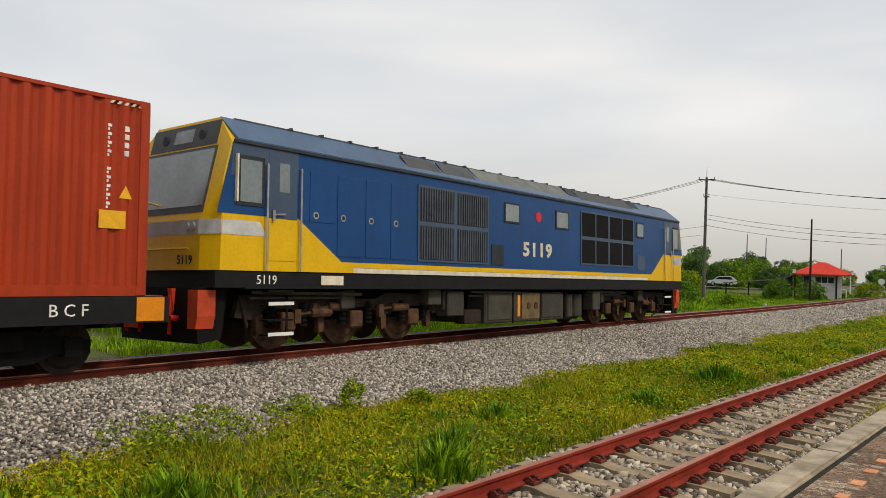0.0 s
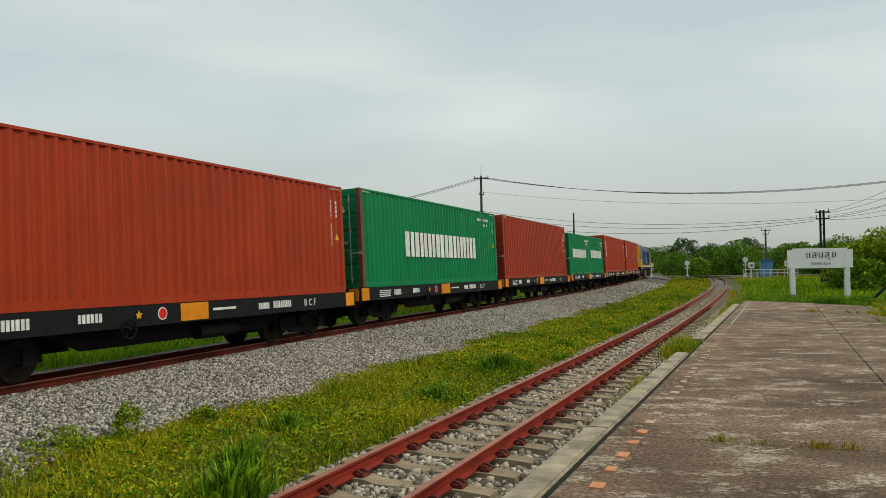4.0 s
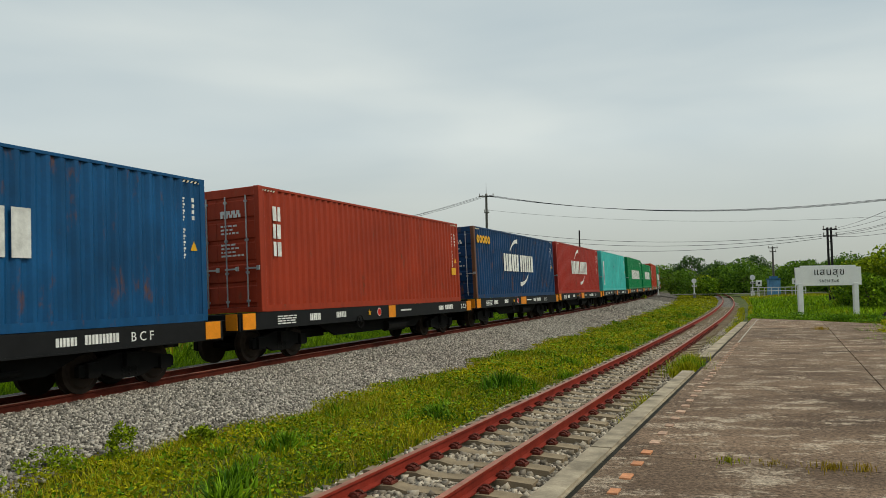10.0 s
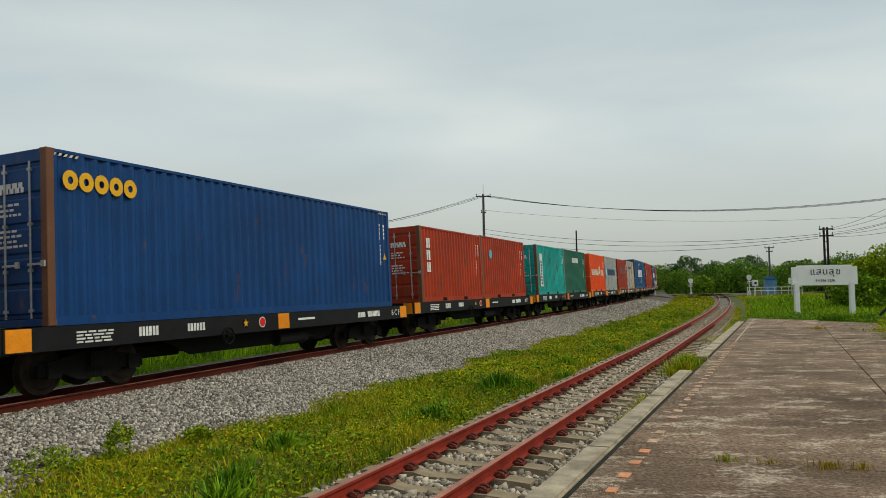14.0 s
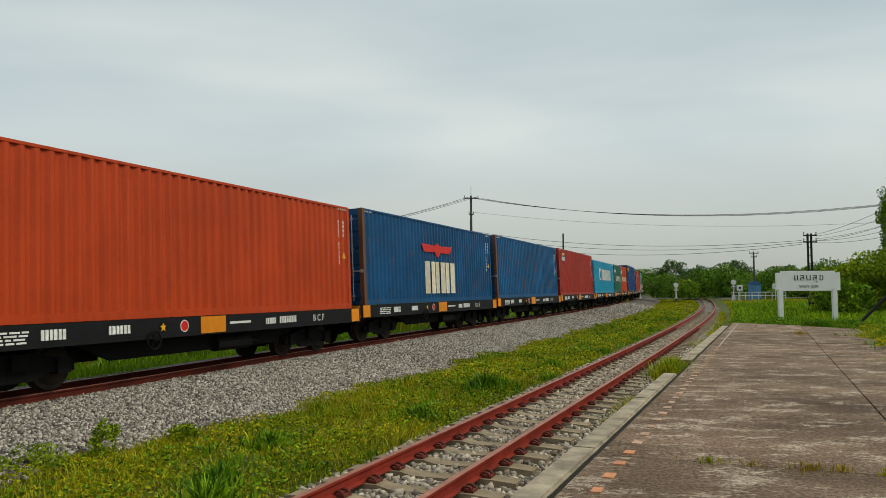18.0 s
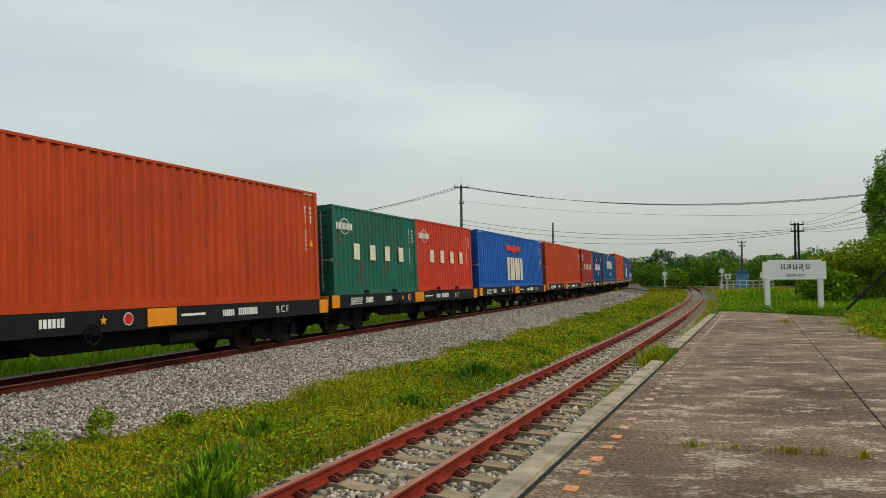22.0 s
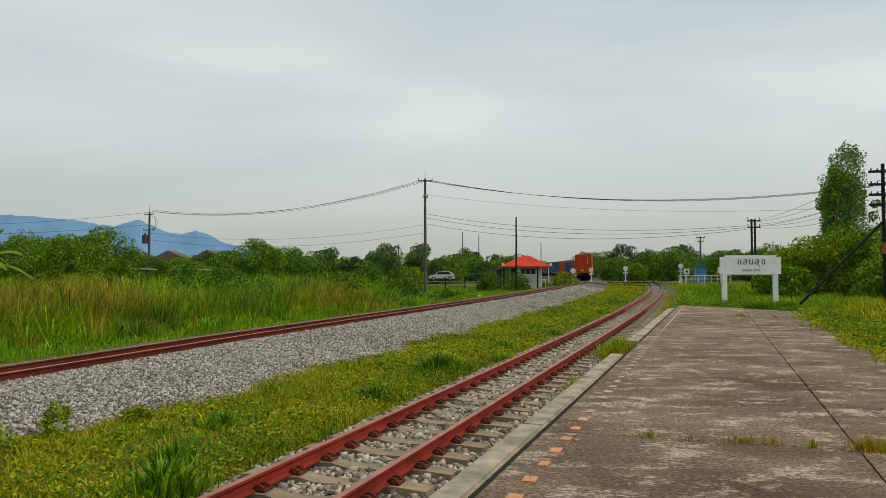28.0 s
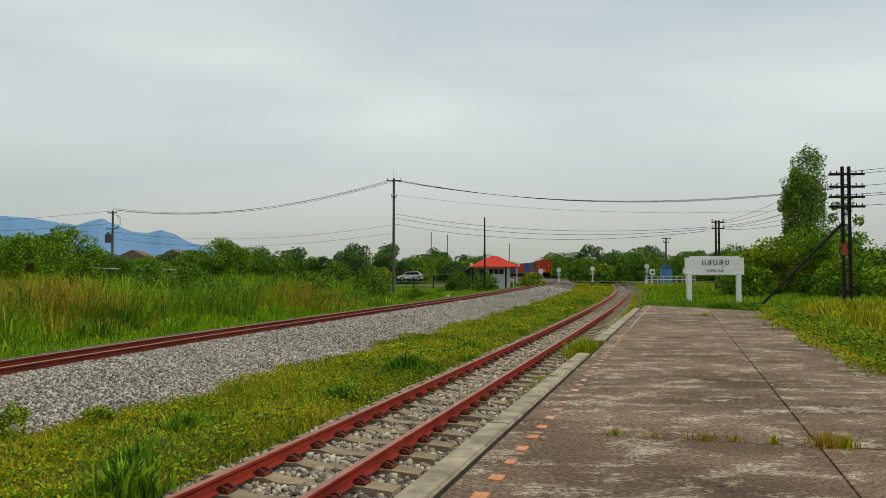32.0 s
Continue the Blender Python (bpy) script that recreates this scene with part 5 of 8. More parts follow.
def locomotive():
    root = thing("locomotive", "blue and yellow six-axle diesel locomotive hauling the container train", "locomotive")
    bm = bmesh.new()
    prism(bm, SECTION, -8.2, 8.2, "y")
    hull = part("body", bm, P_LBLUE, root, "deep blue body side")
    for sx in (-1, 1):
        b = bmesh.new()
        o = 0.006
        prism(b, [(sx * (LX - 0.06) + sx * o, 3.56), (sx * 0.92 + sx * o, 3.97 + o), (sx * 0.92, 3.975 + o), (sx * LX + sx * 0.03, 3.56), (sx * LX + sx * 0.03, 3.53)], -9.50, 9.50, "y")
        part("roof_slope", b, P_LROOF, hull, "paler grey-blue roof slope")
    b = boxes((-0.93, 0.93, -9.2, 9.2, 3.965, 4.0))
    for k in range(22):
        y = -8.0 + k * 0.76
        box(b, -0.95, 0.95, y, y + 0.05, 3.99, 4.03)
    part("roof_walk", b, M_CHAR, hull, "charcoal roof top")
    b = boxes((-LX + 0.02, LX - 0.02, -9.85, 9.85, 1.12, 1.398), (-LX - 0.02, LX + 0.02, -9.3, 9.3, 1.10, 1.13))
    frame_ob = part("underframe", b, M_BLACK, root, "black underframe beam")
    for sx in (-1, 1):
        x = sx * LX
        def side(y0, y1, z0, z1, lift=0.006):
            return (min(x - sx * 0.001, x + sx * lift), max(x - sx * 0.001, x + sx * lift), y0, y1, z0, z1)
        part("gutter", boxes((min(sx * 1.395, sx * 1.44), max(sx * 1.395, sx * 1.44), -9.56, 9.56, 3.488, 3.535)), M_VENT, hull, "dark roof gutter")
        part("yellow_stripe", boxes(side(-8.2, 8.2, 1.50, 1.60)), P_LYEL, hull, "yellow stripe")
        part("white_stripe", boxes(side(-6.8, 6.8, 1.402, 1.495)), M_CREAM, hull, "off-white stripe")
        for y0 in (-8.2, 6.8):
            part("yellow_foot", boxes(side(y0, y0 + 1.4, 1.402, 1.50)), P_LYEL, hull)
        for e in (-1, 1):
            b = bmesh.new()
            prism(b, [(e * 8.2, 1.6), (e * 7.12, 1.6), (e * 8.2, 2.34)], min(x, x + sx * 0.006), max(x, x + sx * 0.006))
            part("yellow_wedge", b, P_LYEL, hull, "diagonal yellow wedge")
        for y0, y1, z0 in ((-7.94, -7.28, 2.30), (-7.26, -6.55, 1.70), (-6.51, -5.83, 1.70), (-5.79, -5.06, 1.70)):
            d = part("engine_door", boxes(side(y0 + 0.02, y1 - 0.02, z0, 3.21, 0.012), bevel=0.003), P_LBLUE, hull, "blue engine-room door")
            b2 = tubes(((x, y0 + 0.16, 2.42), (x + sx * 0.022, y0 + 0.16, 2.42), 0.065), n=14)
            part("latch_ring", b2, M_GALV, d, "round chrome latch")
            b2 = tubes(((x + sx * 0.02, y0 + 0.16, 2.42), (x + sx * 0.027, y0 + 0.16, 2.42), 0.04), n=12)
            part("latch_centre", b2, M_VENT, d)
        for y0, y1, z0, z1, mat, dark in ((-4.94, -2.35, 1.68, 3.30, P_LGREY, M_VENT), (2.19, 5.72, 1.80, 3.34, P_LGREY, M_DARK)):
            f = part("grille", boxes(side(y0, y1, z0, z1, 0.020)), mat, hull, "framed air intake grille")
            ym, zm = (y0 + y1) / 2, (z0 + z1) / 2
            for a0, a1 in ((y0, ym), (ym, y1)):
                for c0, c1 in ((z0, zm), (zm, z1)):
                    g = part("grille_field", boxes(side(a0 + 0.06, a1 - 0.06, c0 + 0.05, c1 - 0.05, 0.026)), dark, f)
                    if dark is M_VENT:
                        bb = bmesh.new()
                        n = 13
                        for k in range(n):
                            yy = a0 + 0.09 + k * (a1 - a0 - 0.2) / n
                            box(bb, *side(yy, yy + 0.035, c0 + 0.06, c1 - 0.06, 0.045))
                        part("slats", bb, plain("grille_slat", (0.07, 0.085, 0.105), 0.6), f)
                    else:
                        bb = boxes(side((a0 + a1) / 2 - 0.03, (a0 + a1) / 2 + 0.03, c0 + 0.05, c1 - 0.05, 0.034))
                        part("mullion", bb, P_LGREY, f)
        part("vent", boxes(side(-2.22, -1.72, 1.68, 2.16, 0.02)), M_VENT, hull, "small dark vent")
        for y0, y1, z0, z1 in ((-1.70, -1.0, 2.72, 3.23), (0.78, 1.48, 2.72, 3.23), (5.92, 6.50, 2.76, 3.26)):
            w = part("window", boxes(side(y0, y1, z0, z1, 0.02), bevel=0.006), M_VENT, hull, "small rounded window")
            part("glass", boxes(side(y0 + 0.06, y1 - 0.06, z0 + 0.05, z1 - 0.05, 0.026)), M_PALEGLASS, w)
        part("access_panel", boxes(side(6.0, 6.6, 1.72, 2.2, 0.012)), P_LGREY, hull)
        b = tubes(((x, -0.09, 2.97), (x + sx * 0.012, -0.09, 2.97), 0.13), n=18)
        part("red_roundel", b, M_RED, hull, "round red emblem")
        n = text_mesh("5119", 0.48, 0.008, 1.12, 0.018)
        n.transform(Matrix.Diagonal((1.38, 1, 1, 1)))
        n.transform(SIDEWAYS)
        coloured(n, M_CREAM)
        part("fleet_number", n, None, hull, "cream fleet number", at=pose(x + sx * 0.008, -0.85 if sx > 0 else 0.85, 1.95, 0, 0, 0 if sx > 0 else 180))
        for yy, e in ((-9.05, 1),) if sx > 0 else ():
            n = text_mesh("5119", 0.22, 0.006)
            n.transform(SIDEWAYS)
            part("small_number", coloured(n, M_MARK), None, frame_ob, at=pose(LX - 0.016, yy, 1.18))["kind"] = "stuff"
        part("data_plate", boxes((LX - 0.021, LX - 0.008, -7.6, -7.05, 1.17, 1.34) if sx > 0 else (-LX + 0.008, -LX + 0.021, -7.6, -7.05, 1.17, 1.34)), M_CREAM, frame_ob)
        for y0, y1 in ((-5.15, -4.05), (-3.95, -2.75)):
            b = bmesh.new()
            zz = [(sx * (LX - 0.09), 3.62), (sx * 1.05, 3.90), (sx * 1.07, 3.92), (sx * (LX - 0.06), 3.63)]
            prism(b, zz, y0, y1, "y")
            part("roof_vent", b, M_CHAR, hull, "dark roof intake")
        for y0, y1 in ((1.9, 2.35), (6.0, 6.6)):
            b = bmesh.new()
            prism(b, [(sx * (LX - 0.09), 3.60), (sx * 0.97, 3.95), (sx * 0.99, 3.97), (sx * (LX - 0.06), 3.61)], y0, y1, "y")
            part("roof_hatch", b, M_VENT, hull, "dark roof hatch")
        for y0, y1, mat, lab in ((-2.6, 1.75, plain("dusty_roof_grey", (0.15, 0.165, 0.155), 0.6), "dusty grey roof panel"), (2.42, 5.95, M_CHAR, "charcoal radiator roof panel")):
            b = bmesh.new()
            prism(b, [(sx * (LX - 0.07), 3.60), (sx * 0.95, 3.955), (sx * 0.97, 3.975), (sx * (LX - 0.045), 3.615)], y0, y1, "y")
            part("roof_panel", b, mat, hull, lab)
    loco_cab(root, 1)
    loco_cab(root, -1)
    # tanks and boxes between the trucks
    b = boxes((-1.25, 1.25, -2.25, 1.5, 0.28, 1.02), bevel=0.03)
    tank = part("fuel_tank", b, M_GRIME, root, "grimy fuel tank")
    for y in (-1.05, 0.25):
        part("tank_seam", boxes((1.24, 1.262, y - 0.03, y + 0.03, 0.26, 1.04)), M_DARK, tank)
    part("red_gauge", boxes((1.24, 1.268, -0.86, -0.74, 0.42, 0.95)), M_ORANGE, tank, "orange gauge strip")
    for y in (-0.35, 0.0):
        part("filler_cap", tubes(((1.22, y, 0.68), (1.29, y, 0.68), 0.09), n=12), M_RUSTY, tank, "rusty filler cap")
    for y in (2.0, 2.55):
        part("air_tank", tubes(((0.95, y, 0.35), (0.95, y, 0.95), 0.26), ((0.95, y, 0.25), (0.95, y, 0.35), 0.12, 0.26), n=16), M_GRIME, root, "upright air reservoir")
    for y0, y1 in ((-3.75, -3.15), (3.15, 3.6)):
        part("equipment_box", boxes((0.95, 1.3, y0, y1, 0.50, 1.05), bevel=0.02), M_GRIME, root, "grimy equipment box")
    # added filler block: closes the view through and darkens it like shade
    part("core", boxes((-0.72, 0.72, -9.3, 9.3, 0.50, 1.11)), M_DARK, root, "near-black block filling the space under the floor")
    for y in (-9.0, -2.8, 2.9):
        part("pipe", tubes(((1.22, y, 1.04), (1.22, y + 2.6, 1.0), 0.035), ((1.16, y, 0.94), (1.16, y + 2.4, 0.93), 0.025), n=6), M_GRIME, root, "grimy pipe run")
    for y0, y1, z0, z1, m in ((-3.05, -2.4, 0.30, 0.62, M_BROWN), (1.6, 1.75, 0.3, 1.05, M_DARK), (3.75, 4.0, 0.7, 1.08, M_BROWN), (-4.35, -3.9, 0.75, 1.09, M_GRIME)):
        part("equipment_box", boxes((0.95, 1.24, y0, y1, z0, z1), bevel=0.02), m, root, "grimy equipment box")
    part("tank_lid", boxes((1.25, 1.275, -2.15, -1.15, 0.36, 0.98), bevel=0.01), M_GRIME, tank, "flat tank cover")
    part("tank_lid", boxes((1.25, 1.275, 0.32, 1.42, 0.36, 0.98), bevel=0.01), M_GRIME, tank, "flat tank cover")
    ochre = plain("dusty_ochre_plate", (0.16, 0.115, 0.055), 0.75, 0, 0.35, 3.0)
    part("tank_plate", boxes((1.25, 1.272, -0.66, 0.20, 0.34, 1.0), bevel=0.01), ochre, tank, "dusty ochre cover plate")
    for sy in (-1, 1):
        for sx in (-1, 1):
            b = bmesh.new()
            prism(b, [(sx * 0.95, 1.08), (sx * 1.22, 1.08), (sx * 1.22, 0.66), (sx * 1.17, 0.46), (sx * 0.95, 0.46)], min(sy * 9.72, sy * 10.05), max(sy * 9.72, sy * 10.05), "y")
            part("guard_iron", b, M_GUARD, root, "orange-red guard plate over the rail")
        part("coupler_head", boxes((-0.16, 0.16, min(sy * 9.9, sy * 10.42), max(sy * 9.9, sy * 10.42), 0.66, 0.98), bevel=0.03), M_GUARD, root, "red coupler head")
        t = part("truck", boxes((-0.9, 0.9, -2.6, 2.6, 0.62, 0.80), bevel=0.02), M_DARK, root, "three-axle truck", at=pose(0, sy * 6.35, 0, 0, 0, 0 if sy > 0 else 180))
        for sx in (-1, 1):
            b = bmesh.new()
            prism(b, [(-2.85, 0.62), (-2.75, 0.98), (-0.9, 1.02), (-0.6, 0.90), (0.6, 0.90), (0.9, 1.02), (2.75, 0.98), (2.85, 0.62), (2.45, 0.56), (2.2, 0.74), (1.25, 0.74), (1.05, 0.58), (0.7, 0.58), (0.45, 0.74), (-0.45, 0.74), (-0.7, 0.58), (-1.05, 0.58), (-1.25, 0.74), (-2.2, 0.74), (-2.45, 0.56)], sx * 0.94 - 0.06, sx * 0.94 + 0.06)
            part("truck_frame", b, M_BROWN, t, "dusty truck frame")
            for y in (-1.72, 0.0, 1.72):
                part("axle_box", boxes((sx * 0.98 - 0.1, sx * 0.98 + 0.1, y - 0.17, y + 0.17, 0.34, 0.68), bevel=0.03), M_RUSTY, t, "rusty axle box")
                for q in (-0.36, 0.36):
                    b = bmesh.new()
                    for k in range(5):
                        tube(b, (sx * 1.0, y + q, 0.42 + 0.085 * k), (sx * 1.0, y + q, 0.465 + 0.085 * k), 0.095, n=10)
                    tube(b, (sx * 1.0, y + q, 0.42), (sx * 1.0, y + q, 0.86), 0.055, n=8)
                    part("coil_spring", b, M_DARK, t)
            for y, z in ((-1.15, 0.72), (0.62, 0.76), (1.05, 0.66)):
                b = tubes(((sx * 1.06, y - 0.32, z), (sx * 1.06, y + 0.16, z), 0.085), ((sx * 1.06, y + 0.16, z), (sx * 1.06, y + 0.5, z - 0.03), 0.03), n=10)
                box(b, sx * 1.06 - 0.05, sx * 1.06 + 0.05, y + 0.42, y + 0.56, z - 0.18, z + 0.07)
                part("brake_cylinder", b, M_RUSTY, t, "rust-brown brake cylinder")
            for y in (-2.3, -0.86, 0.86, 2.3):
                b = bmesh.new()
                prism(b, [(y - 0.06, 0.30), (y + 0.06, 0.28), (y + 0.09, 0.62), (y - 0.07, 0.66)], sx * 0.86, sx * 0.98) if sx > 0 else prism(b, [(y - 0.06, 0.30), (y + 0.06, 0.28), (y + 0.09, 0.62), (y - 0.07, 0.66)], -0.98, -0.86)
                part("brake_shoe", b, M_RUSTY, t)
            part("sand_pipe", tubes(((sx * 1.02, 2.75, 1.0), (sx * 1.02, 2.6, 0.45), 0.03), ((sx * 1.02, 2.6, 0.45), (sx * 0.7, 2.4, 0.16), 0.025), n=6), M_BROWN, t)
            part("sand_box", boxes((sx * 1.08 - 0.14, sx * 1.08 + 0.14, -2.95, -2.55, 0.62, 1.08), bevel=0.03), M_GRIME, t, "dusty sand box")
            part("truck_step", boxes((sx * 1.1 - 0.1, sx * 1.1 + 0.1, 0.18, 0.55, 0.72, 1.08), bevel=0.02), M_GRIME, t)
            for y in (-1.72, 0.0, 1.72):
                part("wheel", WAGON["loco_wheel"], M_RUSTY, t, "rusty wheel", at=pose(sx * 0.54, y, 0.50, 0, 0, 0 if sx > 0 else 180))
    return root


WAGON["loco_wheel"] = wheel_mesh(0.50)
M_GUARD = plain("faded_orange_red", (0.55, 0.07, 0.025), 0.55, 0, 0.25, 3.0)
MOVERS.append((locomotive(), -10.95, 0.0))


# ---------------------------------------------------------------- sleepers of the siding
def make_sleepers():
    bm = bmesh.new()
    prism(bm, [(-1.0, -0.16), (1.0, -0.16), (1.0, -0.02), (0.72, 0.0), (0.34, 0.0), (0.2, -0.03), (-0.2, -0.03), (-0.34, 0.0), (-0.72, 0.0), (-1.0, -0.02)], -0.115, 0.115, "y")
    slab = mesh_of("sleeper", bm, M_SLEEPER)
    bm = bmesh.new()
    for k in range(6):
        a, b = k * math.pi / 6, (k + 1) * math.pi / 6
        tube(bm, (0.055 * math.cos(a), 0.05, 0.045 * math.sin(a)), (0.055 * math.cos(b), 0.05, 0.045 * math.sin(b)), 0.016, n=5, caps=False)
        tube(bm, (0.055 * math.cos(a), -0.05, 0.045 * math.sin(a)), (0.055 * math.cos(b), -0.05, 0.045 * math.sin(b)), 0.016, n=5, caps=False)
    box(bm, -0.03, 0.07, -0.075, 0.075, -0.01, 0.018)
    clip = mesh_of("rail_clip", bm, M_CLIP)
    rnd = random.Random(5)
    s = -27.0
    while s < 42:
        p, a = on_line(s, siding_u(s) + rnd.uniform(-0.02, 0.02), SIDE_Z - 0.146)
        ob = part("sleeper", slab, M_SLEEPER, siding_track, at=pose(p.x, p.y, p.z, 0, 0, -math.degrees(a) + rnd.uniform(-1.2, 1.2) - 0.95))
        if s < 14:
            for x, r in ((-0.64, 180), (-0.43, 0), (0.43, 180), (0.64, 0)):
                part("rail_clip", clip, M_CLIP, ob, at=pose(x, 0, 0.012, 0, 0, r))
        s += 0.62


# ---------------------------------------------------------------- platform
def plat(s, b, z=0.0):
    x, y, a = -4.364 + s * math.sin(H0), 27.291 + s * math.cos(H0), H0
    u = 9.95 + 0.026 * (s + 20.25) + b
    return Vector((x + u * math.cos(a), y - u * math.sin(a), z))


def quad_slab(bm, corners, top, low, wear=0.0):
    a = [bm.verts.new((p.x, p.y, top)) for p in corners]
    b = [bm.verts.new((p.x, p.y, low)) for p in corners]
    bm.faces.new(a)
    bm.faces.new(b[::-1])
    for k in range(4):
        bm.faces.new((a[k], b[k], b[(k + 1) % 4], a[(k + 1) % 4]))
    bmesh.ops.recalc_face_normals(bm, faces=list(bm.faces))


platform = thing("platform", "low station platform of stained worn concrete slabs with a pale kerb", "platform", kind="structure")


def make_platform():
    rnd = random.Random(8)
    cuts = [-62, -50, -39.5, -34, -28.5, -23.2, -17.85, -12.45, -6.95, -1.5, 4.0]
    for i in range(len(cuts)):
        s0 = cuts[i]
        for b0, b1 in ((0.285, 2.978), (2.996, 4.85)):
            s1 = cuts[i + 1] if i + 1 < len(cuts) else (12.2 if b0 < 1 else 9.6)
            e1 = s1 if i + 1 < len(cuts) else (9.9 if b0 < 1 else 7.5)
            bm = bmesh.new()
            g = 0.013
            quad_slab(bm, [plat(s0 + g, b0), plat(s0 + g, b1), plat(e1 - g, b1), plat(s1 - g, b0)], rnd.uniform(-0.006, 0.004), -0.25)
            part("slab", bm, M_PLATFORM, platform)
    bm = bmesh.new()
    quad_slab(bm, [plat(-62, 0.02), plat(-62, 4.8), plat(7.0, 4.8), plat(11.0, 0.02)], -0.13, -0.7)
    part("foundation", bm, plain("dark_joint_soil", (0.03, 0.028, 0.022), 0.95), platform, "dark soil showing in the joints")
    s = -62.0
    joints = [-56, -50, -44, -38, -32, -26, -22.6, -17.7, -14.1, -10.75]
    for s1 in joints:
        bm = bmesh.new()
        quad_slab(bm, [plat(s + 0.008, 0.0), plat(s + 0.008, 0.235), plat(s1 - 0.008, 0.235), plat(s1 - 0.008, 0.0)], 0.022 + rnd.uniform(-0.006, 0.006), -0.6)
        bmesh.ops.bevel(bm, geom=[e for e in bm.edges if all(v.co.z > 0 for v in e.verts)], offset=0.02, segments=2, affect="EDGES")
        part("kerb_stone", bm, M_KERB, platform, "pale concrete kerb")
        s = s1
    for s, s1 in ((-8.0, -3.4), (-3.38, 2.4), (2.42, 8.5)):
        bm = bmesh.new()
        quad_slab(bm, [plat(s, 0.0), plat(s, 0.235), plat(s1, 0.235), plat(s1, 0.0)], 0.018, -0.6)
        part("kerb_stone", bm, M_KERB, platform, "pale concrete kerb")
    # near-black strip that fills the gap between kerb and slabs
    bm = bmesh.new()
    quad_slab(bm, [plat(-62, 0.236), plat(-62, 0.284), plat(10.0, 0.284), plat(10.0, 0.236)], -0.006, -0.12)
    part("joint_filler", bm, plain("dark_kerb_joint", (0.022, 0.021, 0.015), 0.95, 0, 0.4, 6.0), platform, "dark strip filling the joint behind the kerb")
    orange = plain("orange_tile", (0.62, 0.27, 0.13), 0.7, 0, 0.25, 20)
    pale = plain("worn_tile", (0.52, 0.34, 0.24), 0.8, 0, 0.3, 20)
    s = -30.3
    while s < -3.5:
        bm = bmesh.new()
        d, w = 0.080 + rnd.uniform(-0.012, 0.008), 0.046 + rnd.uniform(-0.008, 0.008)
        quad_slab(bm, [plat(s - d, 0.54 - w), plat(s - d, 0.54 + w), plat(s + d, 0.54 + w), plat(s + d, 0.54 - w)], 0.010, -0.02)
        part("warning_tile", bm, orange if s < -17.4 else pale, platform, "small orange edge tile" if s < -17.4 else "worn pale edge tile")
        s += 0.485
    bm = bmesh.new()
    quad_slab(bm, [plat(-3.2, 0.52), plat(-3.2, 0.552), plat(11.0, 0.552), plat(11.0, 0.52)], 0.008, -0.02)
    part("edge_line", bm, plain("worn_white_line", (0.42, 0.38, 0.32), 0.85, 0, 0.3, 8.0), platform, "worn white edge line")


# ---------------------------------------------------------------- station sign
def make_sign():
    white = plain("sign_white", (0.84, 0.84, 0.83), 0.5, 0, 0.04, 3.0)
    root = thing("station_sign", "white station name board with black writing on two posts", "sign", pose(13.82, 38.5, 0.0, 0, 0, 4))
    for x in (-1.34, 1.24):
        part("post", boxes((x - 0.11, x + 0.11, -0.09, 0.09, -0.35, 1.55), bevel=0.01), white, root, "white concrete post")
    part("board", boxes((-1.55, 1.52, -0.05, 0.05, 1.44, 2.30), (-1.30, 1.27, -0.055, 0.055, 1.42, 2.38), bevel=0.006), white, root, "white board with stepped top corners")
    ink = plain("black_lettering", (0.02, 0.02, 0.022), 0.6)
    for body, size, x, z in (("แสนสุข", 0.46, 0.02, 1.93), ("SAEN SUK", 0.19, 0.02, 1.58)):
        me = text_mesh(body, size, 0.006, 1.12)
        me.transform(pose(0, 0, 0, 90))
        xs = [v.co.x for v in me.vertices]
        w = (min(xs) + max(xs)) / 2 if xs else 0
        part("writing", coloured(me, ink), None, root, "black station name", at=pose(x - w, -0.062, z))


# ---------------------------------------------------------------- poles and wires
def insulator(parent, x, y, z):
    part("insulator", tubes(((x, y, z), (x, y, z + 0.12), 0.03), ((x, y, z + 0.12), (x, y, z + 0.22), 0.06, 0.03), n=8), plain("insulator_grey", (0.25, 0.22, 0.2), 0.4), parent)


def power_pole(x, y, top, label, arms=((0.55, 1.6),), turn=0.0, mat=None, spike=0.9, r=0.13):
    base = ground_z(x, y) - 0.3
    root = thing("utility_pole", label, "pole", pose(x, y, base, 0, 0, turn))
    h = top - base
    bm = bmesh.new()
    tube(bm, (0, 0, 0), (0, 0, h), r * 1.25, r * 0.8, n=10)
    part("shaft", bm, mat or M_CONC, root)
    if spike:
        part("spike", tubes(((0, 0, h), (0, 0, h + spike), 0.035, 0.015), n=6), M_GALV, root, "earthing spike")
    for down, width in arms:
        part("crossarm", boxes((-width / 2, width / 2, -0.16, -0.06, h - down, h - down + 0.11)), mat or M_CONC, root)
        for k in (-0.45, 0.0, 0.45):
            insulator(root, k * width, -0.11, h - down + 0.11)
    return root


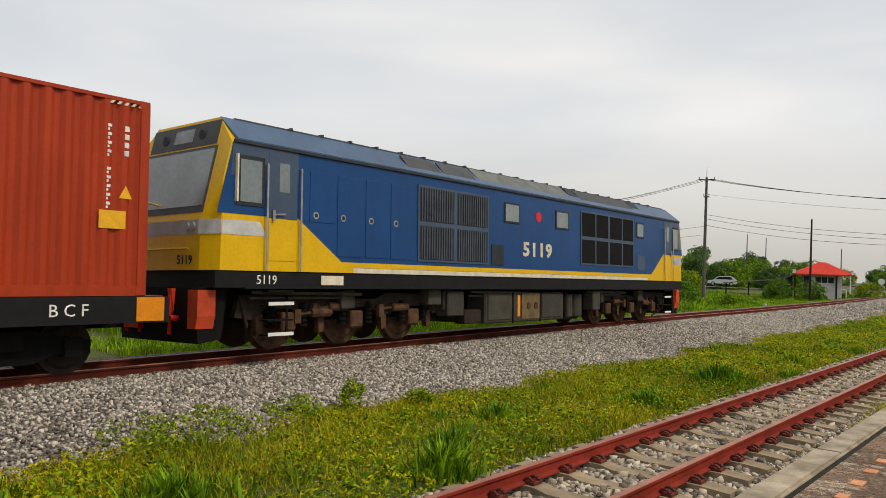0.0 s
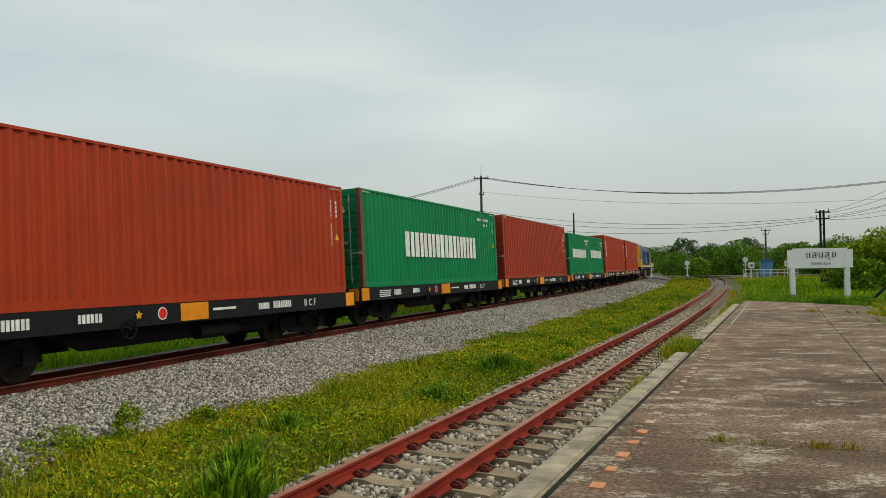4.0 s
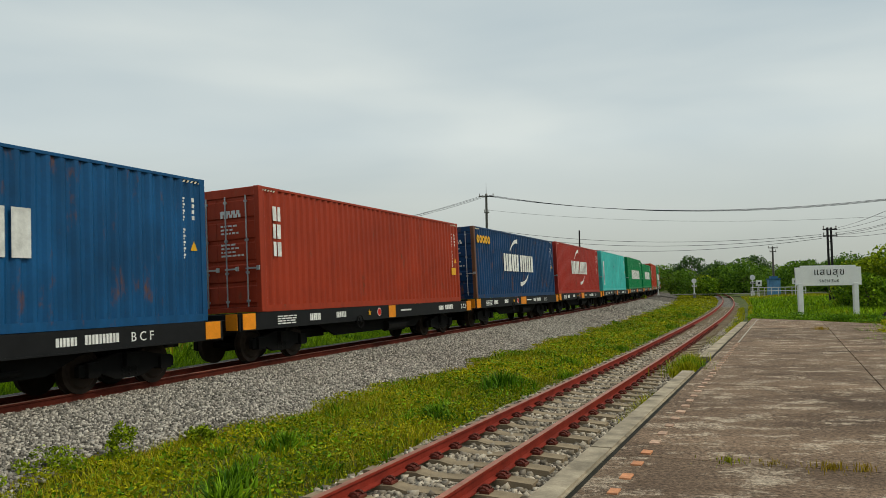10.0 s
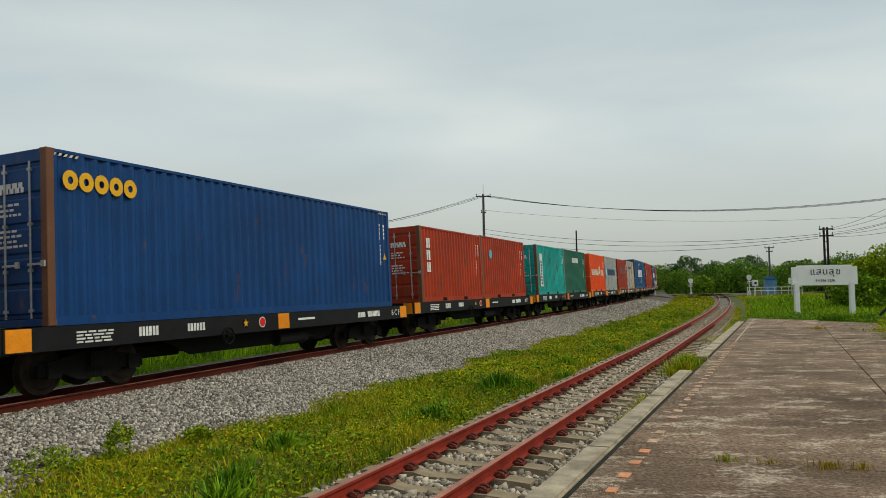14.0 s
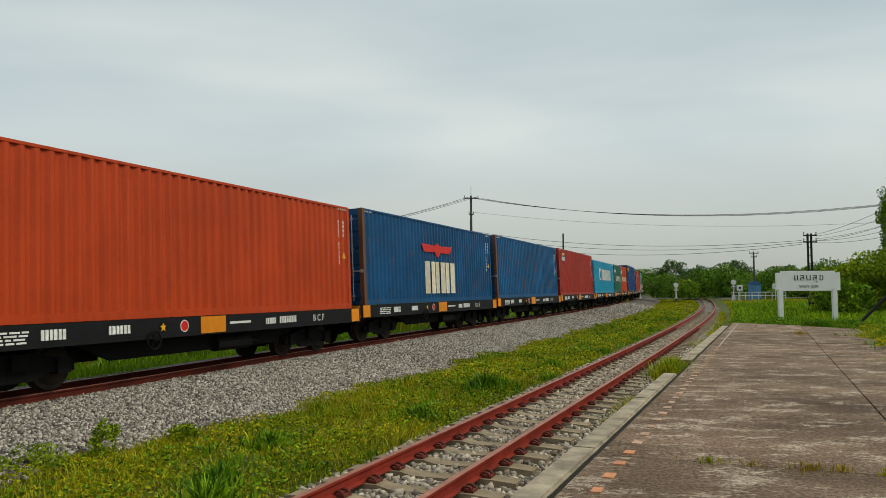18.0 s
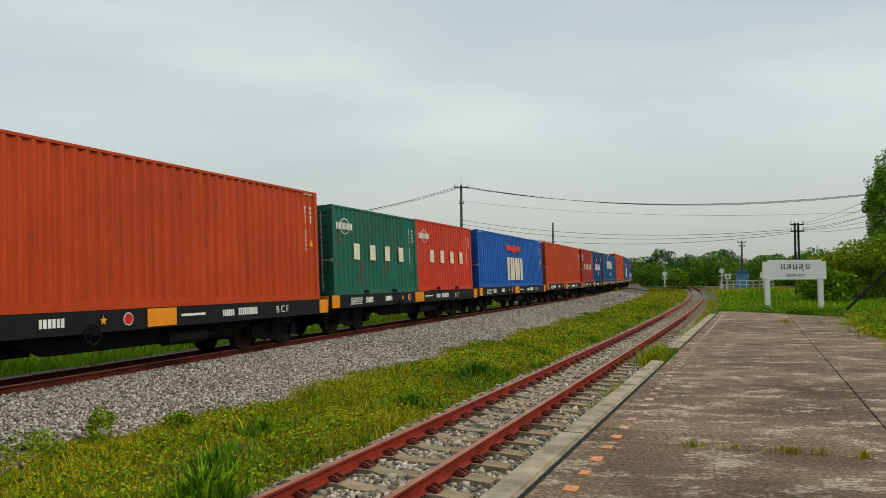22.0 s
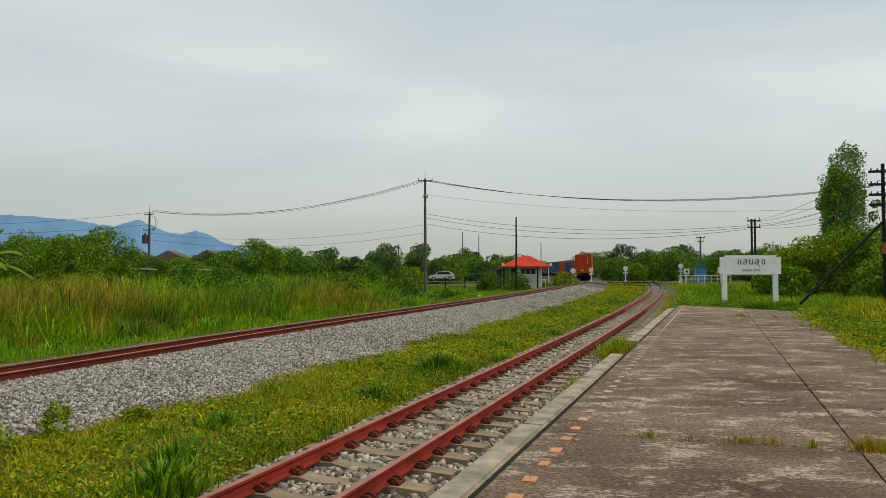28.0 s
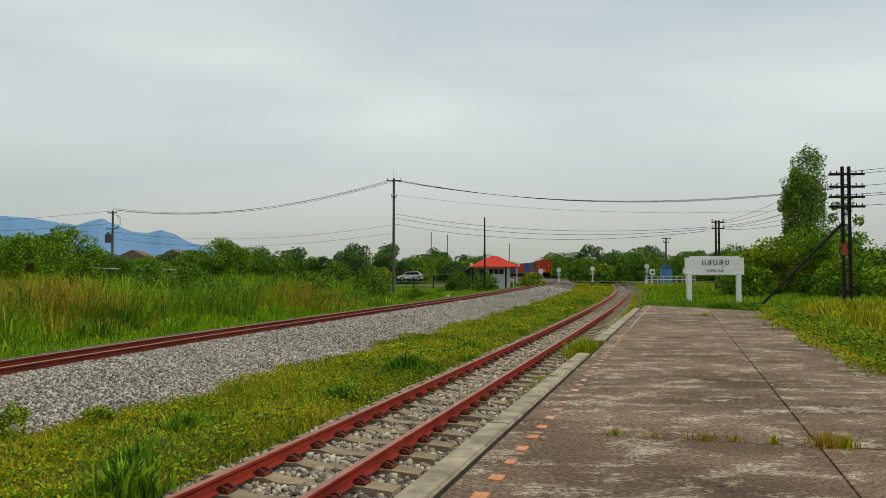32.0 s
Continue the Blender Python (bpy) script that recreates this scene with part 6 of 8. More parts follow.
def wire(points, sag, r=0.014, group="overhead wires"):
    """A hanging cable through the given places."""
    path = [Vector(points[0])]
    for a, b in zip(points, points[1:]):
        a, b, n = Vector(a), Vector(b), 14
        path += [a.lerp(b, k / n) - Vector((0, 0, sag * 4 * (k / n) * (1 - k / n))) for k in range(1, n + 1)]
    bm, rings = bmesh.new(), []
    for k, p in enumerate(path):
        d = (path[min(k + 1, len(path) - 1)] - path[max(k - 1, 0)]).normalized()
        e = d.cross(Vector((0, 0, 1))).normalized()
        f = d.cross(e)
        rings.append([bm.verts.new(p + e * r * math.cos(q * math.tau / 5) + f * r * math.sin(q * math.tau / 5)) for q in range(5)])
    for lo, hi in zip(rings, rings[1:]):
        for q in range(5):
            bm.faces.new((lo[q], lo[(q + 1) % 5], hi[(q + 1) % 5], hi[q]))
    tagged(new("overhead_wire", mesh_of("overhead_wire", bm, M_WIRE)), "thin dark sagging overhead cable between poles", "cable", group)


def make_poles():
    power_pole(-4.85, 75, 10.9, "tall grey concrete power pole with a crossarm", ((0.3, 1.5), (1.9, 0.5)), 12, None, 1.0, 0.14)
    power_pole(4.6, 83.3, 7.65, "plain thin concrete pole beside the crossing", (), 0, M_TARPOLE, 0, 0.10)
    tp = power_pole(-39.2, 90, 8.9, "concrete power pole with a transformer and brackets", ((0.3, 1.2), (2.2, 1.5)), -10, None, 0.9, 0.14)
    part("transformer", tubes(((-0.52, -0.1, 5.7), (-0.52, -0.1, 6.7), 0.36), ((-0.52, -0.1, 6.7), (-0.52, -0.1, 6.95), 0.2, 0.1), n=14), M_CONC, tp, "grey round transformer")
    for x in (0.4, 0.62):
        b = bmesh.new()
        for k in range(8):
            a0, a1 = k * math.pi / 8, (k + 1) * math.pi / 8
            tube(b, (x + 0.5 * math.sin(a0), -0.1, 8.2 + 0.75 * math.cos(a0)), (x + 0.5 * math.sin(a1), -0.1, 8.2 + 0.75 * math.cos(a1)), 0.02, n=5, caps=False)
        part("jumper", b, M_WIRE, tp, "hanging jumper cable")
    far = thing("telegraph_post", "dark twin-rail telegraph post with two crossarms in the bushes", "pole", pose(21.75, 60, -0.5, 0, 0, 5))
    for dx in (-0.13, 0.13):
        part("upright", boxes((dx - 0.055, dx + 0.055, -0.07, 0.07, 0, 6.2)), M_TARPOLE, far)
    for z in (6.05, 5.55):
        part("crossarm", boxes((-0.52, 0.52, -0.16, -0.07, z - 0.05, z + 0.05)), M_TARPOLE, far)
        for q in (-0.46, 0.46):
            insulator(far, q, -0.1, z + 0.05)
    for k in range(8):
        part("tie", boxes((-0.08, 0.08, -0.03, 0.03, 0.9 + 0.6 * k, 0.95 + 0.6 * k)), M_TARPOLE, far)
    power_pole(30.6, 104, 6.4, "concrete pole with a bracket by the crossing", ((0.2, 1.2), (0.7, 0.8)), 0, None, 0, 0.13)
    for x, y, t in ((-2.15, 140, 9.1), (0.9, 150, 9.1), (12.25, 140, 7.0), (-13, 130, 6.5)):
        power_pole(x, y, t, "distant thin concrete pole", (), 0, None, 0, 0.09)
    for k, dz in enumerate((0.0, 0.13, -0.1)):
        wire([(-39.2 + 0.3 * k, 90, 9.05 + dz), (-4.85 + 0.4 * k - 0.4, 75, 10.75), (33.0, 62 + k, 8.6)], 1.6, 0.018)
    wire([(-90, 96, 8.3), (-39.2, 90, 8.9)], 1.0, 0.016)
    wire([(-90, 97, 7.6), (-39.2, 90, 7.4)], 1.0, 0.016)
    for k, z in enumerate((7.4, 7.0, 6.4)):
        wire([(-4.85, 75, z), (21.9, 62, 5.3 - 0.15 * k)], 0.9 + 0.1 * k, 0.016)
    for k, z in enumerate((6.4, 5.6)):
        wire([(-39.2, 90, z), (-4.85, 75, z - 0.1)], 1.1, 0.012)
    wire([(-4.85, 75, 9.3), (36.0, 64, 7.2)], 1.1, 0.010)
    # double post with four arms beside the platform
    x, y, b = 17.72, 33.2, -0.4
    root = thing("telegraph_post", "black twin-rail telegraph post with four crossarms and a raking strut", "pole", pose(x, y, b, 0, 0, -6))
    for dx in (-0.14, 0.14):
        part("upright", boxes((dx - 0.055, dx + 0.055, -0.06, 0.06, 0, 6.60), (dx - 0.02, dx + 0.02, -0.09, 0.09, 0, 6.60)), M_TARPOLE, root)
    for k in range(14):
        part("tie", boxes((-0.1, 0.1, -0.03, 0.03, 0.5 + 0.44 * k, 0.54 + 0.44 * k)), M_TARPOLE, root)
    for z in (6.25, 5.70, 5.25, 4.83):
        part("crossarm", boxes((-0.75, 0.75, -0.15, -0.06, z - 0.05, z + 0.05)), M_TARPOLE, root)
        for q in (-0.65, -0.4, 0.4, 0.65):
            part("pin", tubes(((q, -0.1, z + 0.05), (q, -0.1, z + 0.15), 0.025), n=6), M_TARPOLE, root)
    part("red_plate", boxes((-0.25, -0.02, -0.13, -0.10, 2.72, 3.20)), plain("faded_red_plate", (0.42, 0.07, 0.04), 0.6), root, "small red plate")
    part("strut", tubes(((-0.14, 0.05, 4.1), (-3.72, 0.2, 0.35), 0.062), n=8), M_TARPOLE, root, "raking black strut")
    part("strut_foot", boxes((-4.02, -3.47, -0.1, 0.5, 0.1, 0.5), bevel=0.03), M_SLEEPER, root)
    for z, q in ((5.9, 0.6), (5.9, -0.6), (5.35, 0.6), (4.9, 0.6), (4.9, -0.6), (4.48, 0.6)):
        wire([(21.9 + q * 0.6, 60, 5.5 - (5.9 - z) * 0.35), (x + q, y, z), (x + 12 + q, y - 18, z + 1.0)], 0.35, 0.011)


# ---------------------------------------------------------------- crossing, huts and far buildings
def make_hut():
    y0 = 88.0
    root = thing("crossing_hut", "small white gatekeeper's hut with a red tin hip roof", "hut", pose(5.9, y0, 0.1))
    wall = plain("hut_white", (0.78, 0.78, 0.75), 0.8, 0, 0.12, 1.5)
    part("wall", boxes((-1.7, 1.9, 0, 3.2, -0.4, 2.2)), wall, root, "white plastered walls")
    bm = bmesh.new()
    prism(bm, [(-2.9, 2.15), (3.1, 2.15), (0.4, 3.45), (-0.2, 3.45)], -0.9, 4.1, "y")
    cut(bm, (0, -0.9, 2.15), (0, -0.8, 1.0))
    part("roof", bm, plain("red_tin_roof", (0.58, 0.045, 0.025), 0.5, 0, 0.15, 1.5), root, "faded red roof")
    part("ridge_cap", boxes((-2.75, -2.45, -0.95, -0.5, 2.2, 2.6), (2.7, 2.95, -0.9, -0.55, 2.2, 2.55)), M_WHITE, root)
    part("window", boxes((-0.55, 1.15, -0.03, 0.02, 1.28, 1.88)), M_VENT, root, "dark open window strip")
    for x in (0.0, 0.6):
        part("mullion", boxes((x - 0.04, x + 0.04, -0.06, -0.03, 1.28, 1.88)), M_WHITE, root)
    part("sill", boxes((-0.65, 1.25, -0.10, -0.001, 1.20, 1.276), bevel=0.01), M_WHITE, root, "white window sill")
    part("doorway", boxes((-1.66, -1.05, -0.03, 0.02, -0.2, 1.95)), M_VENT, root, "dark doorway")
    for x in (-2.5, 1.35):
        part("post", boxes((x - 0.09, x + 0.09, -0.75, -0.6, -0.4, 2.2)), M_TARPOLE, root)
    part("fascia", boxes((-2.92, 3.12, -0.96, -0.905, 2.06, 2.18)), plain("red_fascia", (0.42, 0.05, 0.03), 0.6), root, "dull red eaves board")
    part("step_rail", tubes(((1.75, -0.7, -0.4), (1.75, -0.7, 0.7), 0.05), ((2.25, -0.7, -0.4), (2.25, -0.7, 0.7), 0.05), ((1.75, -0.7, 0.66), (2.25, -0.7, 0.66), 0.05), n=6), M_WHITE, root, "short white step rail")
    shed = thing("shed", "low dark shed with a sloping roof beside the hut", "shed", pose(0.9, y0 + 1, 0.1))
    part("wall", boxes((1.1, 2.3, 0, 3, -0.4, 1.9)), plain("slate_sheet", (0.06, 0.075, 0.09), 0.7), shed, "slate-grey sheet wall")
    bm = bmesh.new()
    prism(bm, [(-4.6, 0.85), (1.0, 1.45), (2.6, 2.05), (2.6, 2.15), (1.0, 1.55), (-4.6, 0.95)], -0.6, 3.4, "y")
    part("roof", bm, plain("grey_sheet_roof", (0.17, 0.16, 0.15), 0.7), shed, "long grey sloping sheet roof")
    for x in (-4.3, -2.0):
        part("post", boxes((x - 0.06, x + 0.06, 0.0, 0.12, -0.4, 0.95 + 0.1 * (x + 4.3))), M_TARPOLE, shed)
    blue = thing("market_stall", "distant stall with a blue sheet roof", "stall", pose(10.2, 128, 0.4))
    bm = bmesh.new()
    prism(bm, [(-2.6, 2.0), (2.6, 2.3), (2.6, 2.55), (-2.6, 2.25)], 0, 2.5, "y")
    part("roof", bm, plain("blue_sheet_roof", (0.03, 0.13, 0.40), 0.5), blue)
    for x in (-2.3, 2.3):
        part("post", boxes((x - 0.06, x + 0.06, 0.1, 0.22, -0.6, 2.1)), M_WHITE, blue)


def crossing_sign(x, y, h, label):
    root = thing("crossing_signal", label, "signal", pose(x, y, ground_z(x, y)))
    part("post", tubes(((0, 0, -0.3), (0, 0, h), 0.07), n=8), M_WHITE, root)
    part("round_sign", tubes(((0, -0.06, h - 0.2), (0, -0.09, h - 0.2), 0.33), n=18), M_WHITE, root, "round white disc")
    part("lamp_box", boxes((-0.30, 0.30, -0.12, -0.04, h - 1.0, h - 0.72), bevel=0.02), M_WHITE, root, "white lamp plate")
    for q in (-0.16, 0.16):
        part("lamp", tubes(((q, -0.12, h - 0.86), (q, -0.2, h - 0.86), 0.08), n=12), M_VENT, root)
    part("base", boxes((-0.16, 0.16, -0.16, 0.16, -0.3, 0.7), bevel=0.02), M_WHITE, root)


def make_crossing():
    for x, y, h in ((20.9, 106, 2.55), (27.4, 102, 2.6), (17.1, 112, 2.45), (12.4, 96, 2.4)):
        crossing_sign(x, y, h, "white level-crossing signal post with a round disc")
    root = thing("relay_cabinet", "blue relay cabinet behind a white railing", "cabinet", pose(29.1, 99, ground_z(29.1, 99)))
    part("body", boxes((-0.66, 0.66, -0.5, 0.5, 0.1, 2.0), bevel=0.03), plain("cabinet_blue", (0.10, 0.24, 0.42), 0.5), root, "blue steel cabinet")
    part("cap", boxes((-0.74, 0.74, -0.6, 0.6, 2.0, 2.12), (-0.38, 0.38, -0.4, 0.4, 2.12, 2.40)), plain("cabinet_blue_cap", (0.05, 0.15, 0.30), 0.5), root)
    part("plinth", boxes((-1.1, 1.1, -0.7, 0.7, -0.4, 0.1)), M_KERB, root)
    fence = thing("railing", "low white pipe railing round the cabinet", "railing", pose(29.2, 97.6, ground_z(29.2, 97.6)))
    for k in range(9):
        part("post", tubes(((-3.2 + 0.8 * k, 0, -0.2), (-3.2 + 0.8 * k, 0, 1.05), 0.04), n=6), M_WHITE, fence)
    for z in (0.6, 1.02):
        part("bar", tubes(((-3.2, 0, z), (3.2, 0, z), 0.04), n=6), M_WHITE, fence)
    for x in (27.1, 31.4):
        b = thing("signal_box", "white box with a dark square face on a post", "signal", pose(x, 98.2, ground_z(x, 98.2)))
        part("post", tubes(((0, 0, -0.2), (0, 0, 1.4), 0.05), n=6), M_WHITE, b)
        part("box", boxes((-0.32, 0.32, -0.15, 0.15, 1.3, 2.0), bevel=0.02), M_WHITE, b)
        part("face", boxes((-0.14, 0.14, -0.16, -0.15, 1.5, 1.78)), M_VENT, b)
    for x, y in ((10.9, 92), (0.4, 60.5)):
        s = thing("marker_post", "short white trackside marker post", "post", pose(x, y, ground_z(x, y)))
        part("post", boxes((-0.14, 0.14, -0.1, 0.1, -0.2, 0.9 if y > 80 else 0.45), bevel=0.02), M_WHITE, s)
    # the road over the tracks
    bm = bmesh.new()
    a = [bm.verts.new(v) for v in ((-60, 118, 0.36), (0, 103, 0.30), (60, 108, 0.36), (60, 112.5, 0.36), (0, 107.5, 0.30), (-60, 122.5, 0.36))]
    bm.faces.new((a[0], a[1], a[4], a[5]))
    bm.faces.new((a[1], a[2], a[3], a[4]))
    tagged(new("road", mesh_of("road", bm, plain("asphalt", (0.20, 0.19, 0.175), 0.9, 0, 0.2, 0.5))), "narrow asphalt road crossing the tracks", "road", kind="structure")


def make_car():
    root = thing("car", "white hatchback car parked beyond the tall grass", "car", pose(-5.2, 122, 0.32, 0, 0, 90))
    white = plain("car_white", (0.72, 0.73, 0.74), 0.25, 0, 0.05, 1.0)
    bm = bmesh.new()
    prism(bm, [(-2.05, 0.32), (2.05, 0.32), (2.08, 0.72), (1.2, 0.92), (0.55, 1.42), (-1.25, 1.48), (-1.95, 1.0), (-2.08, 0.75)], -0.82, 0.82)
    bmesh.ops.bevel(bm, geom=list(bm.edges), offset=0.06, segments=2, affect="EDGES")
    part("body", bm, white, root)
    for x in (-0.835, 0.815):
        bm = bmesh.new()
        prism(bm, [(-1.5, 0.98), (0.95, 0.98), (0.5, 1.34), (-1.2, 1.38)], x, x + 0.02)
        part("side_glass", bm, M_GLASS, root)
    for y in (-1.3, 1.3):
        for x in (-0.78, 0.78):
            w = part("wheel", tubes(((x - 0.1, y, 0.31), (x + 0.1, y, 0.31), 0.31), n=18), M_DARK, root)
            part("rim", tubes(((x - 0.11, y, 0.31), (x + 0.11, y, 0.31), 0.19), n=14), M_GALV, w)


def house(x, y, w, d, h, roof, label, turn=0):
    root = thing("house", label, "house", pose(x, y, ground_z(x, y), 0, 0, turn))
    part("wall", boxes((-w / 2, w / 2, 0, d, -0.5, h)), plain("house_wall", (0.42, 0.38, 0.33), 0.85, 0, 0.15, 0.8), root)
    bm = bmesh.new()
    prism(bm, [(-w / 2 - 0.5, h - 0.1), (w / 2 + 0.5, h - 0.1), (0, h + w * 0.26)], -0.6, d + 0.6, "y")
    part("roof", bm, roof, root)
    for k in range(3):
        xx = -w / 2 + (k + 0.5) * w / 3
        part("window", boxes((xx - 0.5, xx + 0.5, -0.04, 0.02, h * 0.35, h * 0.75)), M_GLASS, root)


def make_far_buildings():
    brown = plain("brown_tile_roof", (0.16, 0.10, 0.09), 0.8, 0, 0.2, 0.6)
    tin = plain("pale_tin_roof", (0.40, 0.40, 0.38), 0.6, 0, 0.2, 0.6)
    house(-69.5, 170, 9, 8, 4.3, brown, "distant house with a brown tiled roof", 8)
    house(-61.5, 173, 8.5, 8, 4.6, brown, "distant house with a brown tiled roof", -6)
    for x, y, w, top in ((-33.9, 74, 3.0, 2.05), (-30.2, 79, 3.4, 2.0)):
        shed = thing("field_shed", "low open shed with a pale tin roof among the grass", "shed", pose(x, y, 0.0, 0, 0, 6))
        bm = bmesh.new()
        prism(bm, [(-w / 2, top), (w / 2, top - 0.15), (w / 2, top - 0.09), (-w / 2, top + 0.06)], 0, 3.0, "y")
        part("roof", bm, tin, shed, "pale tin sheet")
        for q in (-w / 2 + 0.15, w / 2 - 0.15):
            part("post", boxes((q - 0.06, q + 0.06, 0.1, 0.22, -0.9, top - 0.08)), M_TARPOLE, shed)
    root = thing("lorry_shed", "dark open shed with a white frame beyond the post", "shed", pose(31.5, 52, -0.2, 0, 0, -15))
    part("roof", boxes((-4, 6, 0, 4, 1.95, 3.1)), plain("dark_sheet", (0.02, 0.022, 0.03), 0.6), root)
    part("beam", boxes((-4, 6, -0.1, 0.05, 1.5, 1.75)), M_WHITE, root)
    for x in (-3.9, -0.5, 2.5, 5.8):
        part("post", boxes((x - 0.1, x + 0.1, -0.1, 0.1, -0.5, 1.6)), M_WHITE, root)
    part("side_wall", boxes((-6.5, -4.1, 0.3, 4, -0.5, 2.4)), plain("grey_sheet", (0.20, 0.21, 0.22), 0.6), root)


# the far ridge: bearings and heights of its knolls and saddles
RIDGE = [(-80, 190), (-66, 215), (-55, 205), (-46, 232), (-38, 212), (-32, 228), (-28.5, 216), (-25.8, 192), (-24.3, 224), (-22.2, 170), (-21.3, 166), (-20.4, 184), (-19, 146), (-16, 84), (-13, 0), (-10, 0)]


def make_mountains():
    rnd, verts, faces = random.Random(4), [], []
    n = 330
    for k in range(n + 1):
        az = -78 + k * 66 / n
        f = 1.0
        h = float(np.interp(az, [q[0] for q in RIDGE], [q[1] for q in RIDGE]))
        h += min(1.0, h / 60) * (9 * noise.noise(Vector((az * 0.9, 4, 0))) + 6 * noise.noise(Vector((az * 2.6, 7, 0)))) + 2
        f = min(1.0, h / 80)
        for q, frac in ((3400, 1.0), (3250, 0.72), (3050, 0.42), (2800, 0.0)):
            jig = 12 * noise.noise(Vector((az * 0.9, frac * 7, 3))) if 0 < frac < 1 else 0
            verts.append((q * math.sin(radians(az)), q * math.cos(radians(az)), h * frac + jig * f))
    for k in range(n):
        for i in range(3):
            a = k * 4 + i
            faces.append((a, a + 1, a + 5, a + 4))
    # the haze of distance is painted into the ridge's blue colour
    m, nt, b = stuff_nodes("haze_tinted_forest_ridge")
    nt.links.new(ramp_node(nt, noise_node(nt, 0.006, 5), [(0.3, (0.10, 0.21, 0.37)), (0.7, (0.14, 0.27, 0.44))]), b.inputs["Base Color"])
    b.inputs["Roughness"].default_value = 1.0
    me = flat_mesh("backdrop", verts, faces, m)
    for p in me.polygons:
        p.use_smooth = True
    tagged(new("backdrop", me), "distant mountain ridge tinted blue for haze", "mountains", kind="structure")


make_sleepers()
make_platform()
make_sign()
make_poles()
make_hut()
make_crossing()
make_car()
make_far_buildings()
make_mountains()


# ---------------------------------------------------------------- loose stones, grass, weeds and trees
RNG = np.random.default_rng(7)


def places_on_line(s, u):
    """World x and y and heading for arrays of places along and across the main line."""
    x, y, a = (np.interp(s, LINE_S, LINE[:, k]) for k in range(3))
    return x + u * np.cos(a), y - u * np.sin(a), a


def rise_of(y):
    return 0.0042 * np.clip(y - 27.0, 0, 173)


def raw_mesh(name, verts, faces, mat, kind_of_face):
    """A mesh from arrays: verts (n, 3), faces (m, k)."""
    me = bpy.data.meshes.new(name)
    k = faces.shape[1]
    me.vertices.add(len(verts))
    me.vertices.foreach_set("co", verts.astype(np.float32).ravel())
    me.loops.add(faces.size)
    me.loops.foreach_set("vertex_index", faces.astype(np.int32).ravel())
    me.polygons.add(len(faces))
    me.polygons.foreach_set("loop_start", np.arange(0, faces.size, k, dtype=np.int32))
    me.update(calc_edges=True)
    me.validate()
    me.materials.append(mat)
    return me


def stones(name, label, s, u, z, size, mat):
    n = len(s)
    base = np.array([(x, y, w) for w in (-0.5, 0.5) for x, y in ((-0.5, -0.5), (0.5, -0.5), (0.5, 0.5), (-0.5, 0.5))])
    quads = np.array([(3, 2, 1, 0), (4, 5, 6, 7), (0, 1, 5, 4), (1, 2, 6, 5), (2, 3, 7, 6), (3, 0, 4, 7)])
    v = base[None] * RNG.uniform(0.55, 1.1, (n, 8, 1)) + RNG.normal(0, 0.07, (n, 8, 3))
    v *= (size[:, None] * RNG.uniform(0.65, 1.3, (n, 3)))[:, None, :]
    t, f = RNG.uniform(0, math.tau, n), RNG.uniform(-0.7, 0.7, n)
    c, sn = np.cos(t)[:, None], np.sin(t)[:, None]
    x, y, w = v[..., 0], v[..., 1], v[..., 2]
    w, x = w * np.cos(f)[:, None] + x * np.sin(f)[:, None], x * np.cos(f)[:, None] - w * np.sin(f)[:, None]
    px, py, _ = places_on_line(s, u)
    out = np.stack([x * c - y * sn + px[:, None], x * sn + y * c + py[:, None], w + (z + rise_of(py))[:, None]], -1)
    faces = (quads[None] + 8 * np.arange(n)[:, None, None]).reshape(-1, 4)
    tagged(new(name, raw_mesh(name, out.reshape(-1, 3), faces, mat, 4)), label, "ballast", kind="stuff")


def scatter(s0, s1, u0, u1, per_m2):
    n = int((s1 - s0) * (u1 - u0) * per_m2)
    return RNG.uniform(s0, s1, n), RNG.uniform(u0, u1, n)


def ragged(s, k=0.0):
    return 0.35 * np.sin(s * 0.9 + k) + 0.22 * np.sin(s * 2.3 + 2 * k) + 0.12 * np.sin(s * 5.1 + k)


BED_U = [-1.7, -0.62, 0.62, 1.5, 2.6, 3.5, 4.1]
BED_Z = [-0.22, -0.225, -0.185, -0.19, -0.36, -0.50, -0.60]
parts_s, parts_u = [], []
for a, b, d in ((-24, -20, 420), (-20, -6, 760), (-6, 12, 380), (12, 26, 140), (26, 60, 36)):
    s_, u_ = scatter(a, b, 0.68, 4.7, d)
    parts_s.append(s_), parts_u.append(u_)
s_, u_ = np.concatenate(parts_s), np.concatenate(parts_u)
keep = u_ < 3.95 + 0.8 * ragged(s_, 1.0) * RNG.uniform(0.2, 1.3, len(s_))
s_, u_ = s_[keep], u_[keep]
stones("loose_ballast", "loose grey crushed stones on the main line shoulder", s_, u_, np.interp(u_, BED_U, BED_Z) + np.interp(s_, [-40, -22, -15, -8, 0], [-0.24, -0.17, -0.115, -0.04, 0.0]) * np.interp(u_, [1.4, 3.4], [1, 0]) + RNG.uniform(-0.008, 0.018, len(s_)), RNG.uniform(0.024, 0.050, len(s_)) * np.interp(s_, [-5, 12, 26, 60], [1.0, 1.2, 1.7, 2.4]), M_STONE)
s_, u_ = scatter(-26, 14, -1.25, 1.75, 330)
far_s, far_u = scatter(14, 45, -1.2, 1.4, 70)
s_, u_ = np.concatenate([s_, far_s]), np.concatenate([u_, far_u])
frac = ((s_ + 27.0) / 0.62) % 1.0
on_sleeper = (np.abs(np.where(frac > 0.5, frac - 1, frac)) < 0.22) & (np.abs(u_) < 1.0)
